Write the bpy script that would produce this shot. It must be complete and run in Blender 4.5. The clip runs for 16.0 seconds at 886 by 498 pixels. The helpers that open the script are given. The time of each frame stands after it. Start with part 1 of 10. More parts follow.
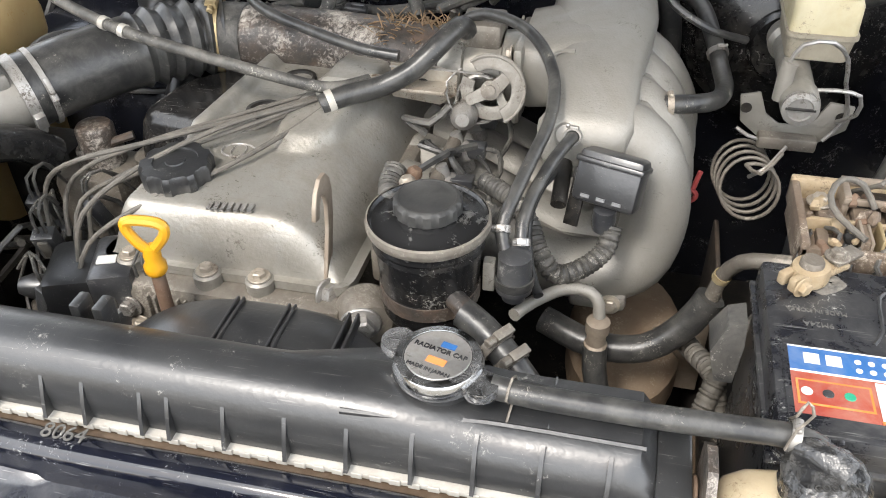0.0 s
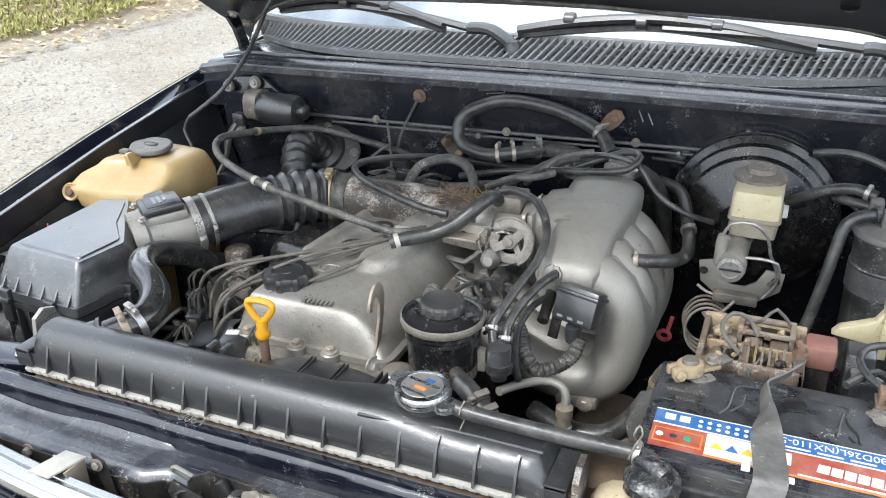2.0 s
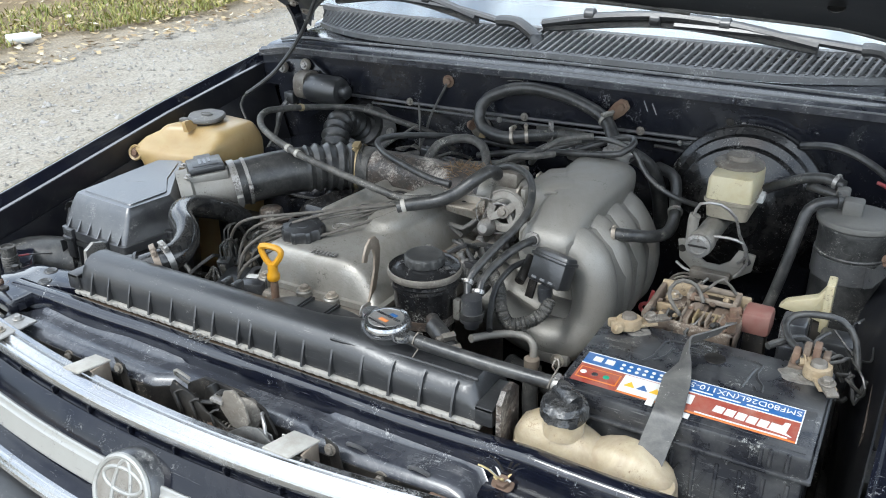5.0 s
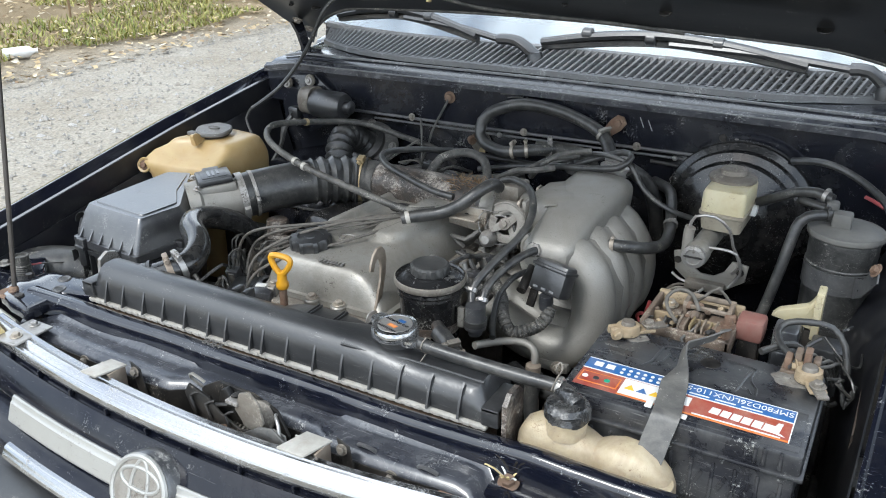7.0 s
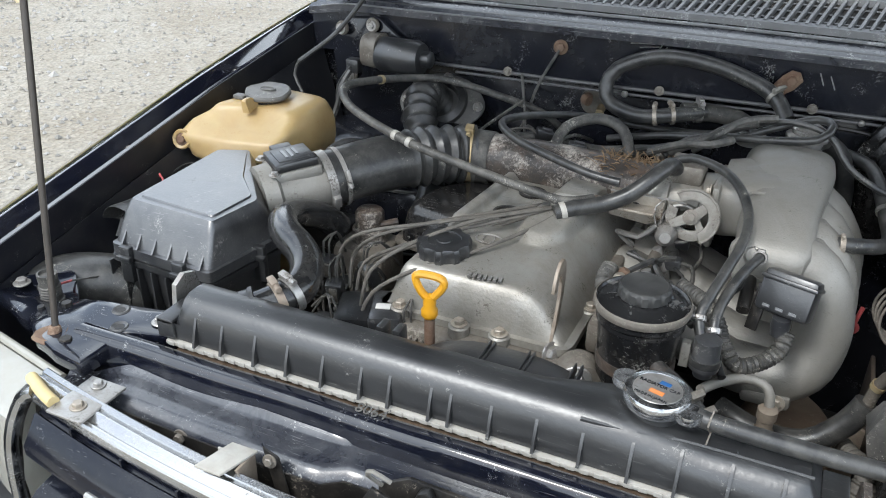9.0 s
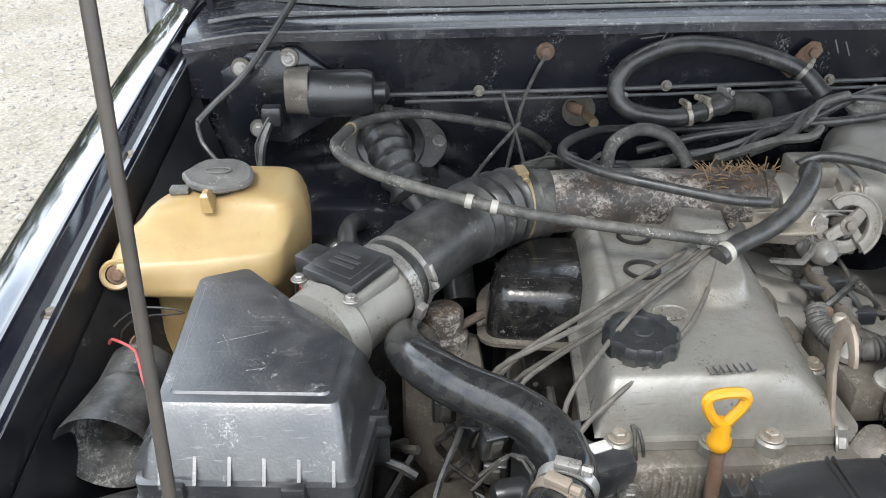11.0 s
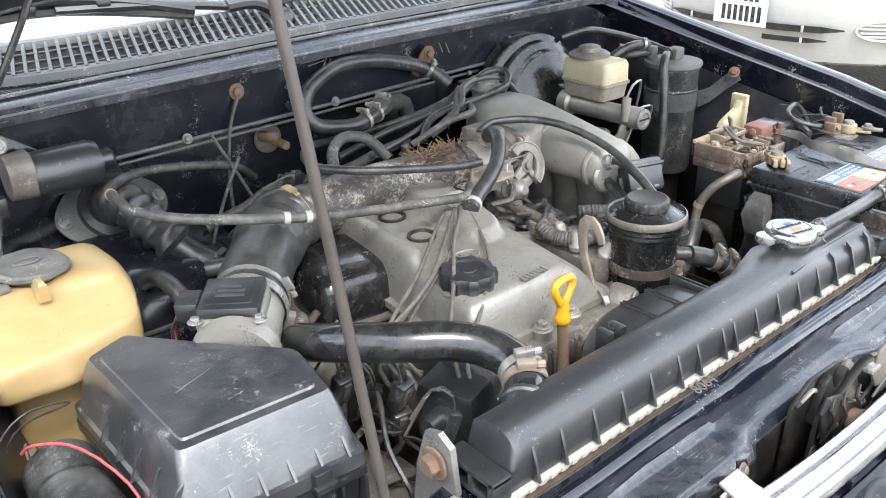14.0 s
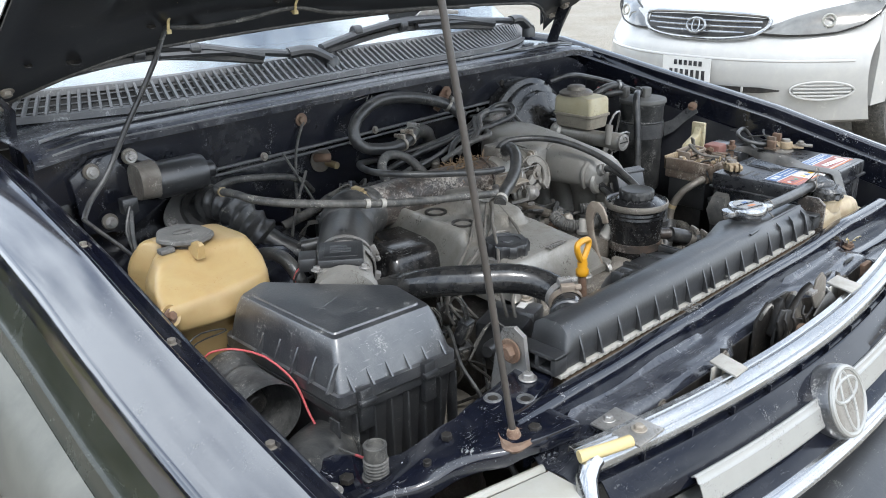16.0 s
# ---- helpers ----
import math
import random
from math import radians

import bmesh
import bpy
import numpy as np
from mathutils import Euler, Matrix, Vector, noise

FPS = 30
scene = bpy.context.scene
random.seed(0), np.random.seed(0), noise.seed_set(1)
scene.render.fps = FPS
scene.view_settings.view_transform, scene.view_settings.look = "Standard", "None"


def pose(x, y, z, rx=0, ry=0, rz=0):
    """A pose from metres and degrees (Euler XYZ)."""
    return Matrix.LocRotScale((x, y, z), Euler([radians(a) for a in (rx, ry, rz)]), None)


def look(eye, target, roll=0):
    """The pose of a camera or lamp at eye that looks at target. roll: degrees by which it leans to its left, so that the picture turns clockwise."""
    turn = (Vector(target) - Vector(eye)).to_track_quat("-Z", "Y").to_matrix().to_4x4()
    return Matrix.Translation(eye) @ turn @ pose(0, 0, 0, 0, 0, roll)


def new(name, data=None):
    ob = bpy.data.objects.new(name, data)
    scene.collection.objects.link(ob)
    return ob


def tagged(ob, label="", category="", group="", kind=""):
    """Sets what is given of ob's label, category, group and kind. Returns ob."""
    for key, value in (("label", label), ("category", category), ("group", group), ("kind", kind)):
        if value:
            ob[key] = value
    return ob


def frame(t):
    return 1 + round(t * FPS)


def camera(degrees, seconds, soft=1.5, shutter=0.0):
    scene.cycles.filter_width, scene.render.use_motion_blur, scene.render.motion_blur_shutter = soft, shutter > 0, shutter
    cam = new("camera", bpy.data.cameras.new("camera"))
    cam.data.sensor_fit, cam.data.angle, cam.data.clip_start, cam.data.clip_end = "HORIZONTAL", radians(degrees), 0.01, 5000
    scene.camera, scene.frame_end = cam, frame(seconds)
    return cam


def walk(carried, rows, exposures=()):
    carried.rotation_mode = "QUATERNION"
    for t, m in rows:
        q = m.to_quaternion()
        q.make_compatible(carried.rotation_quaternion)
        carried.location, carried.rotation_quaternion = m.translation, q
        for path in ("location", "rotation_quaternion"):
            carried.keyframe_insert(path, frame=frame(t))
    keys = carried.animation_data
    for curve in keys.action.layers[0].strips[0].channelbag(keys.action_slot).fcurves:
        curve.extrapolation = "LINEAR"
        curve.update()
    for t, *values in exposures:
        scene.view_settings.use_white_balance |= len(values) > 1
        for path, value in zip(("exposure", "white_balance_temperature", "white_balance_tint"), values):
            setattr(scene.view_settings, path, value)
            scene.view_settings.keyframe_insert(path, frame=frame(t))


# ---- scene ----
cam = camera(55.5, 16.0, 1.0)
METRES, EYE, TILT, LEAN, TURN = 2.75, 1.40, -38.0, 0.9, 13.0
ROWS = [
    (0.0, 0.0, 0.0, 0.0, 0.0, 0.0, -0.0),
    (0.5, 0.009, -0.017, -0.0032, 3.27, 3.38, -0.93),
    (1.0, 0.0196, -0.0514, -0.0187, 4.88, 7.14, -1.21),
    (1.5, 0.0326, -0.092, -0.0308, 5.17, 10.42, -2.87),
    (2.0, 0.0493, -0.1147, -0.0398, 7.6, 12.16, -5.91),
    (2.5, 0.0855, -0.1323, -0.047, 10.14, 12.29, -8.5),
    (3.0, 0.1137, -0.1437, -0.0526, 11.96, 11.99, -9.7),
    (3.5, 0.1208, -0.1483, -0.057, 13.26, 11.67, -10.51),
    (4.0, 0.1183, -0.1446, -0.0595, 13.61, 11.37, -10.91),
    (6.5, 0.1057, -0.1582, -0.0694, 12.39, 11.97, -9.91),
    (7.0, 0.1092, -0.1621, -0.069, 12.6, 12.65, -10.66),
    (7.5, 0.0981, -0.1555, -0.0607, 12.25, 13.16, -11.36),
    (8.0, 0.0399, -0.1244, -0.0456, 9.96, 11.77, -10.36),
    (8.5, -0.0016, -0.1005, -0.0409, 8.35, 9.87, -8.91),
    (9.0, -0.03, -0.0807, -0.0322, 8.04, 8.98, -8.39),
    (11.5, -0.2385, 0.0671, 0.0466, -21.14, 7.37, 15.17),
    (12.0, -0.247, 0.0866, 0.0714, -29.68, 5.23, 21.08),
    (12.5, -0.2743, 0.0885, 0.0763, -38.63, 2.13, 26.4),
    (13.0, -0.3115, 0.0906, 0.0757, -44.97, -0.33, 29.84),
    (13.5, -0.3314, 0.0814, 0.0659, -46.66, -0.72, 30.55),
    (14.0, -0.3461, 0.0448, 0.0404, -46.21, 0.32, 30.59),
    (14.5, -0.363, 0.0188, 0.0197, -46.22, 1.76, 31.14),
    (15.0, -0.3947, 0.0156, 0.0234, -48.05, 3.03, 32.03),
    (15.5, -0.4443, 0.0191, 0.0235, -49.25, 3.42, 32.11),
    (16.0, -0.4668, 0.0238, 0.0212, -49.75, 3.38, 32.05),
]
EXPOSURES = [(0.0, 1.46, 6800, 10), (1.0, 1.42, 6700, 10), (1.5, 1.32, 6500, 9), (2.5, 1.08, 6150, 7), (4.0, 0.89, 6050, 6), (6.5, 0.85, 6150, 6), (7.5, 0.85, 6150, 7), (9.0, 0.90, 6200, 7), (11.5, 1.39, 6400, 8), (12.5, 1.73, 6550, 9), (13.5, 1.71, 6450, 9), (14.5, 1.40, 6250, 8), (16.0, 0.82, 6150, 8)]
walk(cam, [(t, pose(0, 0, EYE, TILT, LEAN, TURN) @ pose(METRES * x, METRES * y, METRES * z, 90 + pitch, roll, yaw)) for t, x, y, z, yaw, pitch, roll in ROWS], EXPOSURES)

# ---- world and light: a bright overcast sky ----
SUN_EL, SUN_AZ = 52.0, 200.0
world = bpy.data.worlds.new("world")
scene.world = world
world.use_nodes = True
wn = world.node_tree
wn.nodes.clear()
w_out = wn.nodes.new("ShaderNodeOutputWorld")
w_bg = wn.nodes.new("ShaderNodeBackground")
w_sky = wn.nodes.new("ShaderNodeTexSky")
w_sky.sky_type = "NISHITA"
w_sky.sun_disc = False
w_sky.sun_elevation = radians(SUN_EL)
w_sky.sun_rotation = radians(SUN_AZ)
w_sky.dust_density = 3.0
w_co = wn.nodes.new("ShaderNodeTexCoord")
w_no = wn.nodes.new("ShaderNodeTexNoise")
w_no.inputs["Scale"].default_value = 3.4
w_no.inputs["Detail"].default_value = 7.0
w_ra = wn.nodes.new("ShaderNodeValToRGB")
w_ra.color_ramp.elements[0].position = 0.40
w_ra.color_ramp.elements[0].color = (0.24, 0.24, 0.24, 1)
w_ra.color_ramp.elements[1].position = 0.58
w_mx = wn.nodes.new("ShaderNodeMix")
w_mx.data_type = "RGBA"
w_mx.inputs["B"].default_value = (11.3, 11.9, 12.7, 1)
wn.links.new(w_co.outputs["Generated"], w_no.inputs["Vector"])
wn.links.new(w_no.outputs["Fac"], w_ra.inputs["Fac"])
wn.links.new(w_ra.outputs["Color"], w_mx.inputs["Factor"])
wn.links.new(w_sky.outputs["Color"], w_mx.inputs["A"])
wn.links.new(w_mx.outputs["Result"], w_bg.inputs["Color"])
w_bg.inputs["Strength"].default_value = 0.15
wn.links.new(w_bg.outputs["Background"], w_out.inputs["Surface"])

sun = new("sun", bpy.data.lights.new("sun", "SUN"))
sun.data.energy = 1.2
sun.data.angle = radians(12)
sun.data.color = (1.0, 0.985, 0.96)
_az, _el = radians(SUN_AZ), radians(SUN_EL)
sun.matrix_world = look((0, 0, 8), Vector((0, 0, 8)) - Vector((math.sin(_az) * math.cos(_el), math.cos(_az) * math.cos(_el), math.sin(_el))))


# ---- materials ----
def surface(name, base, rough=0.5, metal=0.0, second=None, amount=0.5, scale=25.0, grime=None, grime_amount=0.3,
            grime_scale=9.0, bump=0.15, bump_scale=120.0, spec=0.5, coat=0.0, trans=0.0, sss=0.0, spread=0.22, specks=None, speck_amount=0.5, speck_scale=620.0, scratch=0.0):
    """A painted, cast, moulded or rusted surface: base colour broken by a second one, with grime in patches and fine relief."""
    m = bpy.data.materials.new(name)
    m.use_nodes = True
    nt = m.node_tree
    b = nt.nodes["Principled BSDF"]
    co = nt.nodes.new("ShaderNodeTexCoord")
    n1 = nt.nodes.new("ShaderNodeTexNoise")
    n1.inputs["Scale"].default_value = scale
    n1.inputs["Detail"].default_value = 8
    n1.inputs["Roughness"].default_value = 0.65
    nt.links.new(co.outputs["Object"], n1.inputs["Vector"])
    r1 = nt.nodes.new("ShaderNodeValToRGB")
    r1.color_ramp.elements[0].position = 0.35
    r1.color_ramp.elements[1].position = 0.68
    nt.links.new(n1.outputs["Fac"], r1.inputs["Fac"])
    mx = nt.nodes.new("ShaderNodeMix")
    mx.data_type = "RGBA"
    mx.inputs["A"].default_value = (*base, 1)
    s2 = second or [c * 0.72 for c in base]
    mx.inputs["B"].default_value = (*s2, 1)
    ma = nt.nodes.new("ShaderNodeMath")
    ma.operation = "MULTIPLY"
    ma.inputs[1].default_value = amount
    nt.links.new(r1.outputs["Color"], ma.inputs[0])
    nt.links.new(ma.outputs[0], mx.inputs["Factor"])
    colour = mx.outputs["Result"]
    rough_out = None
    if grime:
        n2 = nt.nodes.new("ShaderNodeTexNoise")
        n2.inputs["Scale"].default_value = grime_scale
        n2.inputs["Detail"].default_value = 10
        n2.inputs["Roughness"].default_value = 0.72
        n2.inputs["Distortion"].default_value = 0.4
        nt.links.new(co.outputs["Object"], n2.inputs["Vector"])
        r2 = nt.nodes.new("ShaderNodeValToRGB")
        mid = 0.70 - 0.4 * grime_amount
        r2.color_ramp.elements[0].position = max(0.0, mid - spread)
        r2.color_ramp.elements[1].position = min(1.0, mid + spread)
        nt.links.new(n2.outputs["Fac"], r2.inputs["Fac"])
        m3 = nt.nodes.new("ShaderNodeMath")
        m3.operation = "MULTIPLY"
        m3.inputs[1].default_value = min(0.95, 0.45 + grime_amount)
        nt.links.new(r2.outputs["Color"], m3.inputs[0])
        mg = nt.nodes.new("ShaderNodeMix")
        mg.data_type = "RGBA"
        mg.inputs["B"].default_value = (*grime, 1)
        nt.links.new(m3.outputs[0], mg.inputs["Factor"])
        nt.links.new(colour, mg.inputs["A"])
        colour = mg.outputs["Result"]
        mr = nt.nodes.new("ShaderNodeMapRange")
        mr.inputs["To Min"].default_value = rough
        mr.inputs["To Max"].default_value = min(1.0, rough + 0.22)
        nt.links.new(m3.outputs[0], mr.inputs["Value"])
        rough_out = mr.outputs["Result"]
        if metal:
            mm = nt.nodes.new("ShaderNodeMapRange")
            mm.inputs["To Min"].default_value = metal
            mm.inputs["To Max"].default_value = 0.0
            nt.links.new(m3.outputs[0], mm.inputs["Value"])
            nt.links.new(mm.outputs["Result"], b.inputs["Metallic"])
    elif metal:
        b.inputs["Metallic"].default_value = metal
    if specks:
        # dust in ragged flecks of many sizes, gathered in patches
        n4 = nt.nodes.new("ShaderNodeTexNoise")
        n4.inputs["Scale"].default_value = speck_scale * 0.42
        n4.inputs["Detail"].default_value = 9
        n4.inputs["Roughness"].default_value = 0.78
        n4.inputs["Distortion"].default_value = 0.8
        n5 = nt.nodes.new("ShaderNodeTexNoise")
        n5.inputs["Scale"].default_value = speck_scale * 0.05
        n5.inputs["Detail"].default_value = 5
        ad = nt.nodes.new("ShaderNodeMath")
        ad.operation = "MULTIPLY_ADD"
        ad.inputs[1].default_value = 0.6
        for q in (n4, n5):
            nt.links.new(co.outputs["Object"], q.inputs["Vector"])
        nt.links.new(n5.outputs["Fac"], ad.inputs[0])
        nt.links.new(n4.outputs["Fac"], ad.inputs[2])
        r4 = nt.nodes.new("ShaderNodeValToRGB")
        r4.color_ramp.elements[0].position = min(0.97, 0.995 - 0.30 * speck_amount)
        r4.color_ramp.elements[1].position = min(1.0, 1.26 - 0.30 * speck_amount)
        nt.links.new(ad.outputs[0], r4.inputs["Fac"])
        mask = r4.outputs["Color"]
        if scratch:
            # fine scratches: noise drawn out along two directions
            for turn, stretch in ((0.5, 30.0), (-0.9, 22.0)):
                mp = nt.nodes.new("ShaderNodeMapping")
                mp.inputs["Rotation"].default_value = (0.15, 0.1, turn)
                mp.inputs["Scale"].default_value = (stretch, 620.0, 420.0)
                nt.links.new(co.outputs["Object"], mp.inputs["Vector"])
                ns = nt.nodes.new("ShaderNodeTexNoise")
                ns.inputs["Scale"].default_value = 1.0
                ns.inputs["Detail"].default_value = 2
                nt.links.new(mp.outputs["Vector"], ns.inputs["Vector"])
                rs = nt.nodes.new("ShaderNodeMapRange")
                rs.inputs["From Min"].default_value = 0.70 - 0.06 * scratch
                rs.inputs["From Max"].default_value = 0.80 - 0.06 * scratch
                rs.inputs["To Max"].default_value = 0.4
                nt.links.new(ns.outputs["Fac"], rs.inputs["Value"])
                mm2 = nt.nodes.new("ShaderNodeMath")
                mm2.operation = "MAXIMUM"
                nt.links.new(mask, mm2.inputs[0])
                nt.links.new(rs.outputs["Result"], mm2.inputs[1])
                mask = mm2.outputs[0]
        mk = nt.nodes.new("ShaderNodeMix")
        mk.data_type = "RGBA"
        mk.inputs["B"].default_value = (*specks, 1)
        nt.links.new(mask, mk.inputs["Factor"])
        nt.links.new(colour, mk.inputs["A"])
        colour = mk.outputs["Result"]
        rr = nt.nodes.new("ShaderNodeMapRange")
        rr.inputs["To Max"].default_value = 0.8
        nt.links.new(mask, rr.inputs["Value"])
        if rough_out:
            nt.links.new(rough_out, rr.inputs["To Min"])
        else:
            rr.inputs["To Min"].default_value = rough
        rough_out = rr.outputs["Result"]
    nt.links.new(colour, b.inputs["Base Color"])
    if rough_out:
        nt.links.new(rough_out, b.inputs["Roughness"])
    else:
        b.inputs["Roughness"].default_value = rough
    b.inputs["Specular IOR Level"].default_value = spec
    b.inputs["Coat Weight"].default_value = coat
    b.inputs["Coat Roughness"].default_value = 0.08
    b.inputs["Transmission Weight"].default_value = trans
    if sss:
        b.inputs["Subsurface Weight"].default_value = sss
        b.inputs["Subsurface Radius"].default_value = (0.02, 0.014, 0.006)
        b.inputs["Subsurface Scale"].default_value = 0.6
    if bump:
        n3 = nt.nodes.new("ShaderNodeTexNoise")
        n3.inputs["Scale"].default_value = bump_scale
        n3.inputs["Detail"].default_value = 6
        nt.links.new(co.outputs["Object"], n3.inputs["Vector"])
        bp = nt.nodes.new("ShaderNodeBump")
        bp.inputs["Strength"].default_value = bump
        bp.inputs["Distance"].default_value = 0.004
        nt.links.new(n3.outputs["Fac"], bp.inputs["Height"])
        nt.links.new(bp.outputs["Normal"], b.inputs["Normal"])
    return m


PAINT = surface("car_paint", (0.005, 0.006, 0.012), 0.05, second=(0.007, 0.008, 0.016), grime=(0.09, 0.09, 0.088), grime_amount=0.04, grime_scale=16, bump=0.006, bump_scale=12, coat=1.0, spec=0.8, specks=(0.05, 0.05, 0.05), speck_amount=0.1, scratch=0.2)
PAINT.node_tree.nodes["Principled BSDF"].inputs["Coat IOR"].default_value = 1.75
PAINT_IN = surface("bay_paint", (0.0075, 0.0083, 0.0125), 0.2, second=(0.014, 0.015, 0.0195), grime=(0.055, 0.055, 0.053), grime_amount=0.10, spread=0.16, grime_scale=15, bump=0.1, bump_scale=22, spec=0.45, coat=0.25, specks=(0.14, 0.137, 0.128), speck_amount=0.16)
PAINT_DUSTY = surface("dusty_bay_paint", (0.030, 0.031, 0.034), 0.26, second=(0.065, 0.065, 0.066), grime=(0.16, 0.157, 0.15), grime_amount=0.33, spread=0.24, grime_scale=26, bump=0.1, specks=(0.26, 0.255, 0.24), speck_amount=0.19, spec=0.4, scratch=0.6)
COWL = surface("weathered_grey_plastic", (0.125, 0.127, 0.131), 0.42, second=(0.20, 0.20, 0.20), grime=(0.13, 0.128, 0.122), grime_amount=0.25, grime_scale=30, bump=0.1, specks=(0.42, 0.42, 0.41), speck_amount=0.4)
PLASTIC = surface("black_plastic", (0.010, 0.0105, 0.012), 0.30, second=(0.028, 0.0285, 0.030), scale=9, grime=(0.042, 0.0415, 0.040), grime_amount=0.24, grime_scale=14, spread=0.30, bump=0.07, bump_scale=200, spec=0.85, specks=(0.20, 0.195, 0.18), speck_amount=0.15, scratch=0.3)
PLASTIC_GREY = surface("grey_black_plastic", (0.017, 0.018, 0.021), 0.29, second=(0.030, 0.031, 0.034), grime=(0.12, 0.118, 0.112), grime_amount=0.18, grime_scale=22, spread=0.2, bump=0.12, bump_scale=420, spec=0.9, coat=0.5, specks=(0.26, 0.255, 0.24), speck_amount=0.27, scratch=0.6)
PLASTIC_GREY.node_tree.nodes["Principled BSDF"].inputs["Coat Roughness"].default_value = 0.34
PLASTIC_GREY.node_tree.nodes["Principled BSDF"].inputs["Coat IOR"].default_value = 1.8
DUSTY_PLASTIC = surface("dust_covered_black_plastic", (0.018, 0.0185, 0.019), 0.4, second=(0.035, 0.035, 0.034), amount=0.8, scale=30, grime=(0.14, 0.138, 0.13), grime_amount=0.3, spread=0.16, grime_scale=32, bump=0.15, specks=(0.3, 0.29, 0.27), speck_amount=0.4, scratch=0.5)
RUBBER = surface("rubber", (0.017, 0.0172, 0.018), 0.30, second=(0.036, 0.0355, 0.034), grime=(0.115, 0.111, 0.10), grime_amount=0.25, spread=0.18, grime_scale=36, bump=0.1, bump_scale=160, spec=0.5, specks=(0.22, 0.21, 0.18), speck_amount=0.19)
RUBBER_DUSTY = surface("dusty_rubber", (0.034, 0.033, 0.031), 0.5, second=(0.055, 0.053, 0.049), grime=(0.17, 0.16, 0.14), grime_amount=0.32, spread=0.16, grime_scale=50, bump=0.22, bump_scale=160, specks=(0.34, 0.32, 0.28), speck_amount=0.29, spec=0.4)
ALU = surface("cast_aluminium", (0.31, 0.298, 0.27), 0.38, 0.5, second=(0.23, 0.215, 0.185), amount=0.85, scale=10, grime=(0.105, 0.088, 0.066), grime_amount=0.30, grime_scale=17, bump=0.12, bump_scale=300, spread=0.16, specks=(0.10, 0.088, 0.07), speck_amount=0.20, scratch=0.4)
ALU_MATT = surface("matt_cast_aluminium", (0.255, 0.245, 0.222), 0.48, 0.35, second=(0.21, 0.198, 0.176), grime=(0.15, 0.13, 0.105), grime_amount=0.24, grime_scale=10, bump=0.14, bump_scale=420, spread=0.18, specks=(0.15, 0.138, 0.115), speck_amount=0.19, scale=9, amount=0.85, scratch=0.3)
STEEL = surface("dull_steel", (0.42, 0.41, 0.395), 0.34, 0.8, second=(0.24, 0.23, 0.21), grime=(0.14, 0.115, 0.088), grime_amount=0.3, spread=0.18, grime_scale=40, specks=(0.09, 0.075, 0.06), speck_amount=0.45)
ZINC = surface("zinc_bracket", (0.40, 0.365, 0.31), 0.42, 0.5, second=(0.25, 0.21, 0.16), grime=(0.14, 0.10, 0.07), grime_amount=0.35, spread=0.16, grime_scale=40, specks=(0.10, 0.065, 0.04), speck_amount=0.5)
BRASS = surface("brass", (0.42, 0.31, 0.15), 0.42, 0.7, second=(0.28, 0.22, 0.12), grime=(0.28, 0.25, 0.19), grime_amount=0.35, grime_scale=40)
RUST = surface("rusty_metal", (0.13, 0.07, 0.042), 0.8, 0.1, second=(0.07, 0.045, 0.032), grime=(0.22, 0.17, 0.125), grime_amount=0.3, grime_scale=40, specks=(0.28, 0.2, 0.14), speck_amount=0.4)
RUSTY_BLACK = surface("rust_flecked_black_metal", (0.028, 0.027, 0.026), 0.36, second=(0.085, 0.064, 0.050), amount=0.75, scale=45, grime=(0.13, 0.085, 0.060), grime_amount=0.24, grime_scale=30, bump=0.4, bump_scale=110, spread=0.10, specks=(0.36, 0.33, 0.29), speck_amount=0.62, speck_scale=420, spec=0.4)
WORN_BLACK = surface("worn_black_steel", (0.0075, 0.0075, 0.008), 0.16, second=(0.015, 0.0147, 0.0145), grime=(0.075, 0.068, 0.06), grime_amount=0.16, spread=0.16, grime_scale=34, bump=0.12, bump_scale=70, spec=0.5, specks=(0.27, 0.26, 0.235), speck_amount=0.22, speck_scale=520, scratch=0.2)
CHROME = surface("chrome", (0.40, 0.405, 0.41), 0.13, 1.0, second=(0.33, 0.33, 0.33), scale=12, grime=(0.30, 0.295, 0.28), grime_amount=0.16, grime_scale=24, bump=0.03, specks=(0.25, 0.245, 0.235), speck_amount=0.3, scratch=0.5)
WHITE_STRIP = surface("pale_metal_strip", (0.40, 0.385, 0.35), 0.55, 0.15, second=(0.36, 0.34, 0.30), grime=(0.18, 0.15, 0.11), grime_amount=0.22, grime_scale=50)
TANK_YELLOW = surface("yellowed_plastic", (0.36, 0.265, 0.125), 0.34, second=(0.335, 0.235, 0.10), grime=(0.27, 0.16, 0.065), grime_amount=0.24, grime_scale=14, bump=0.12, sss=0.15, spread=0.2, specks=(0.3, 0.18, 0.07), speck_amount=0.2, bump_scale=18)
TANK_PALE = surface("aged_white_plastic", (0.47, 0.40, 0.28), 0.45, second=(0.36, 0.285, 0.18), grime=(0.17, 0.12, 0.075), grime_amount=0.34, grime_scale=20, bump=0.06, sss=0.15, spread=0.2, specks=(0.2, 0.14, 0.09), speck_amount=0.3, amount=0.8, scale=22)
BRAKE_PLASTIC = surface("brake_fluid_plastic", (0.43, 0.385, 0.255), 0.45, second=(0.36, 0.32, 0.21), grime=(0.30, 0.24, 0.12), grime_amount=0.22, grime_scale=20, sss=0.1, spread=0.2, specks=(0.2, 0.17, 0.12), speck_amount=0.17)
YELLOW = surface("yellow_plastic", (0.56, 0.275, 0.012), 0.36, second=(0.47, 0.21, 0.009), grime=(0.35, 0.25, 0.1), grime_amount=0.1)
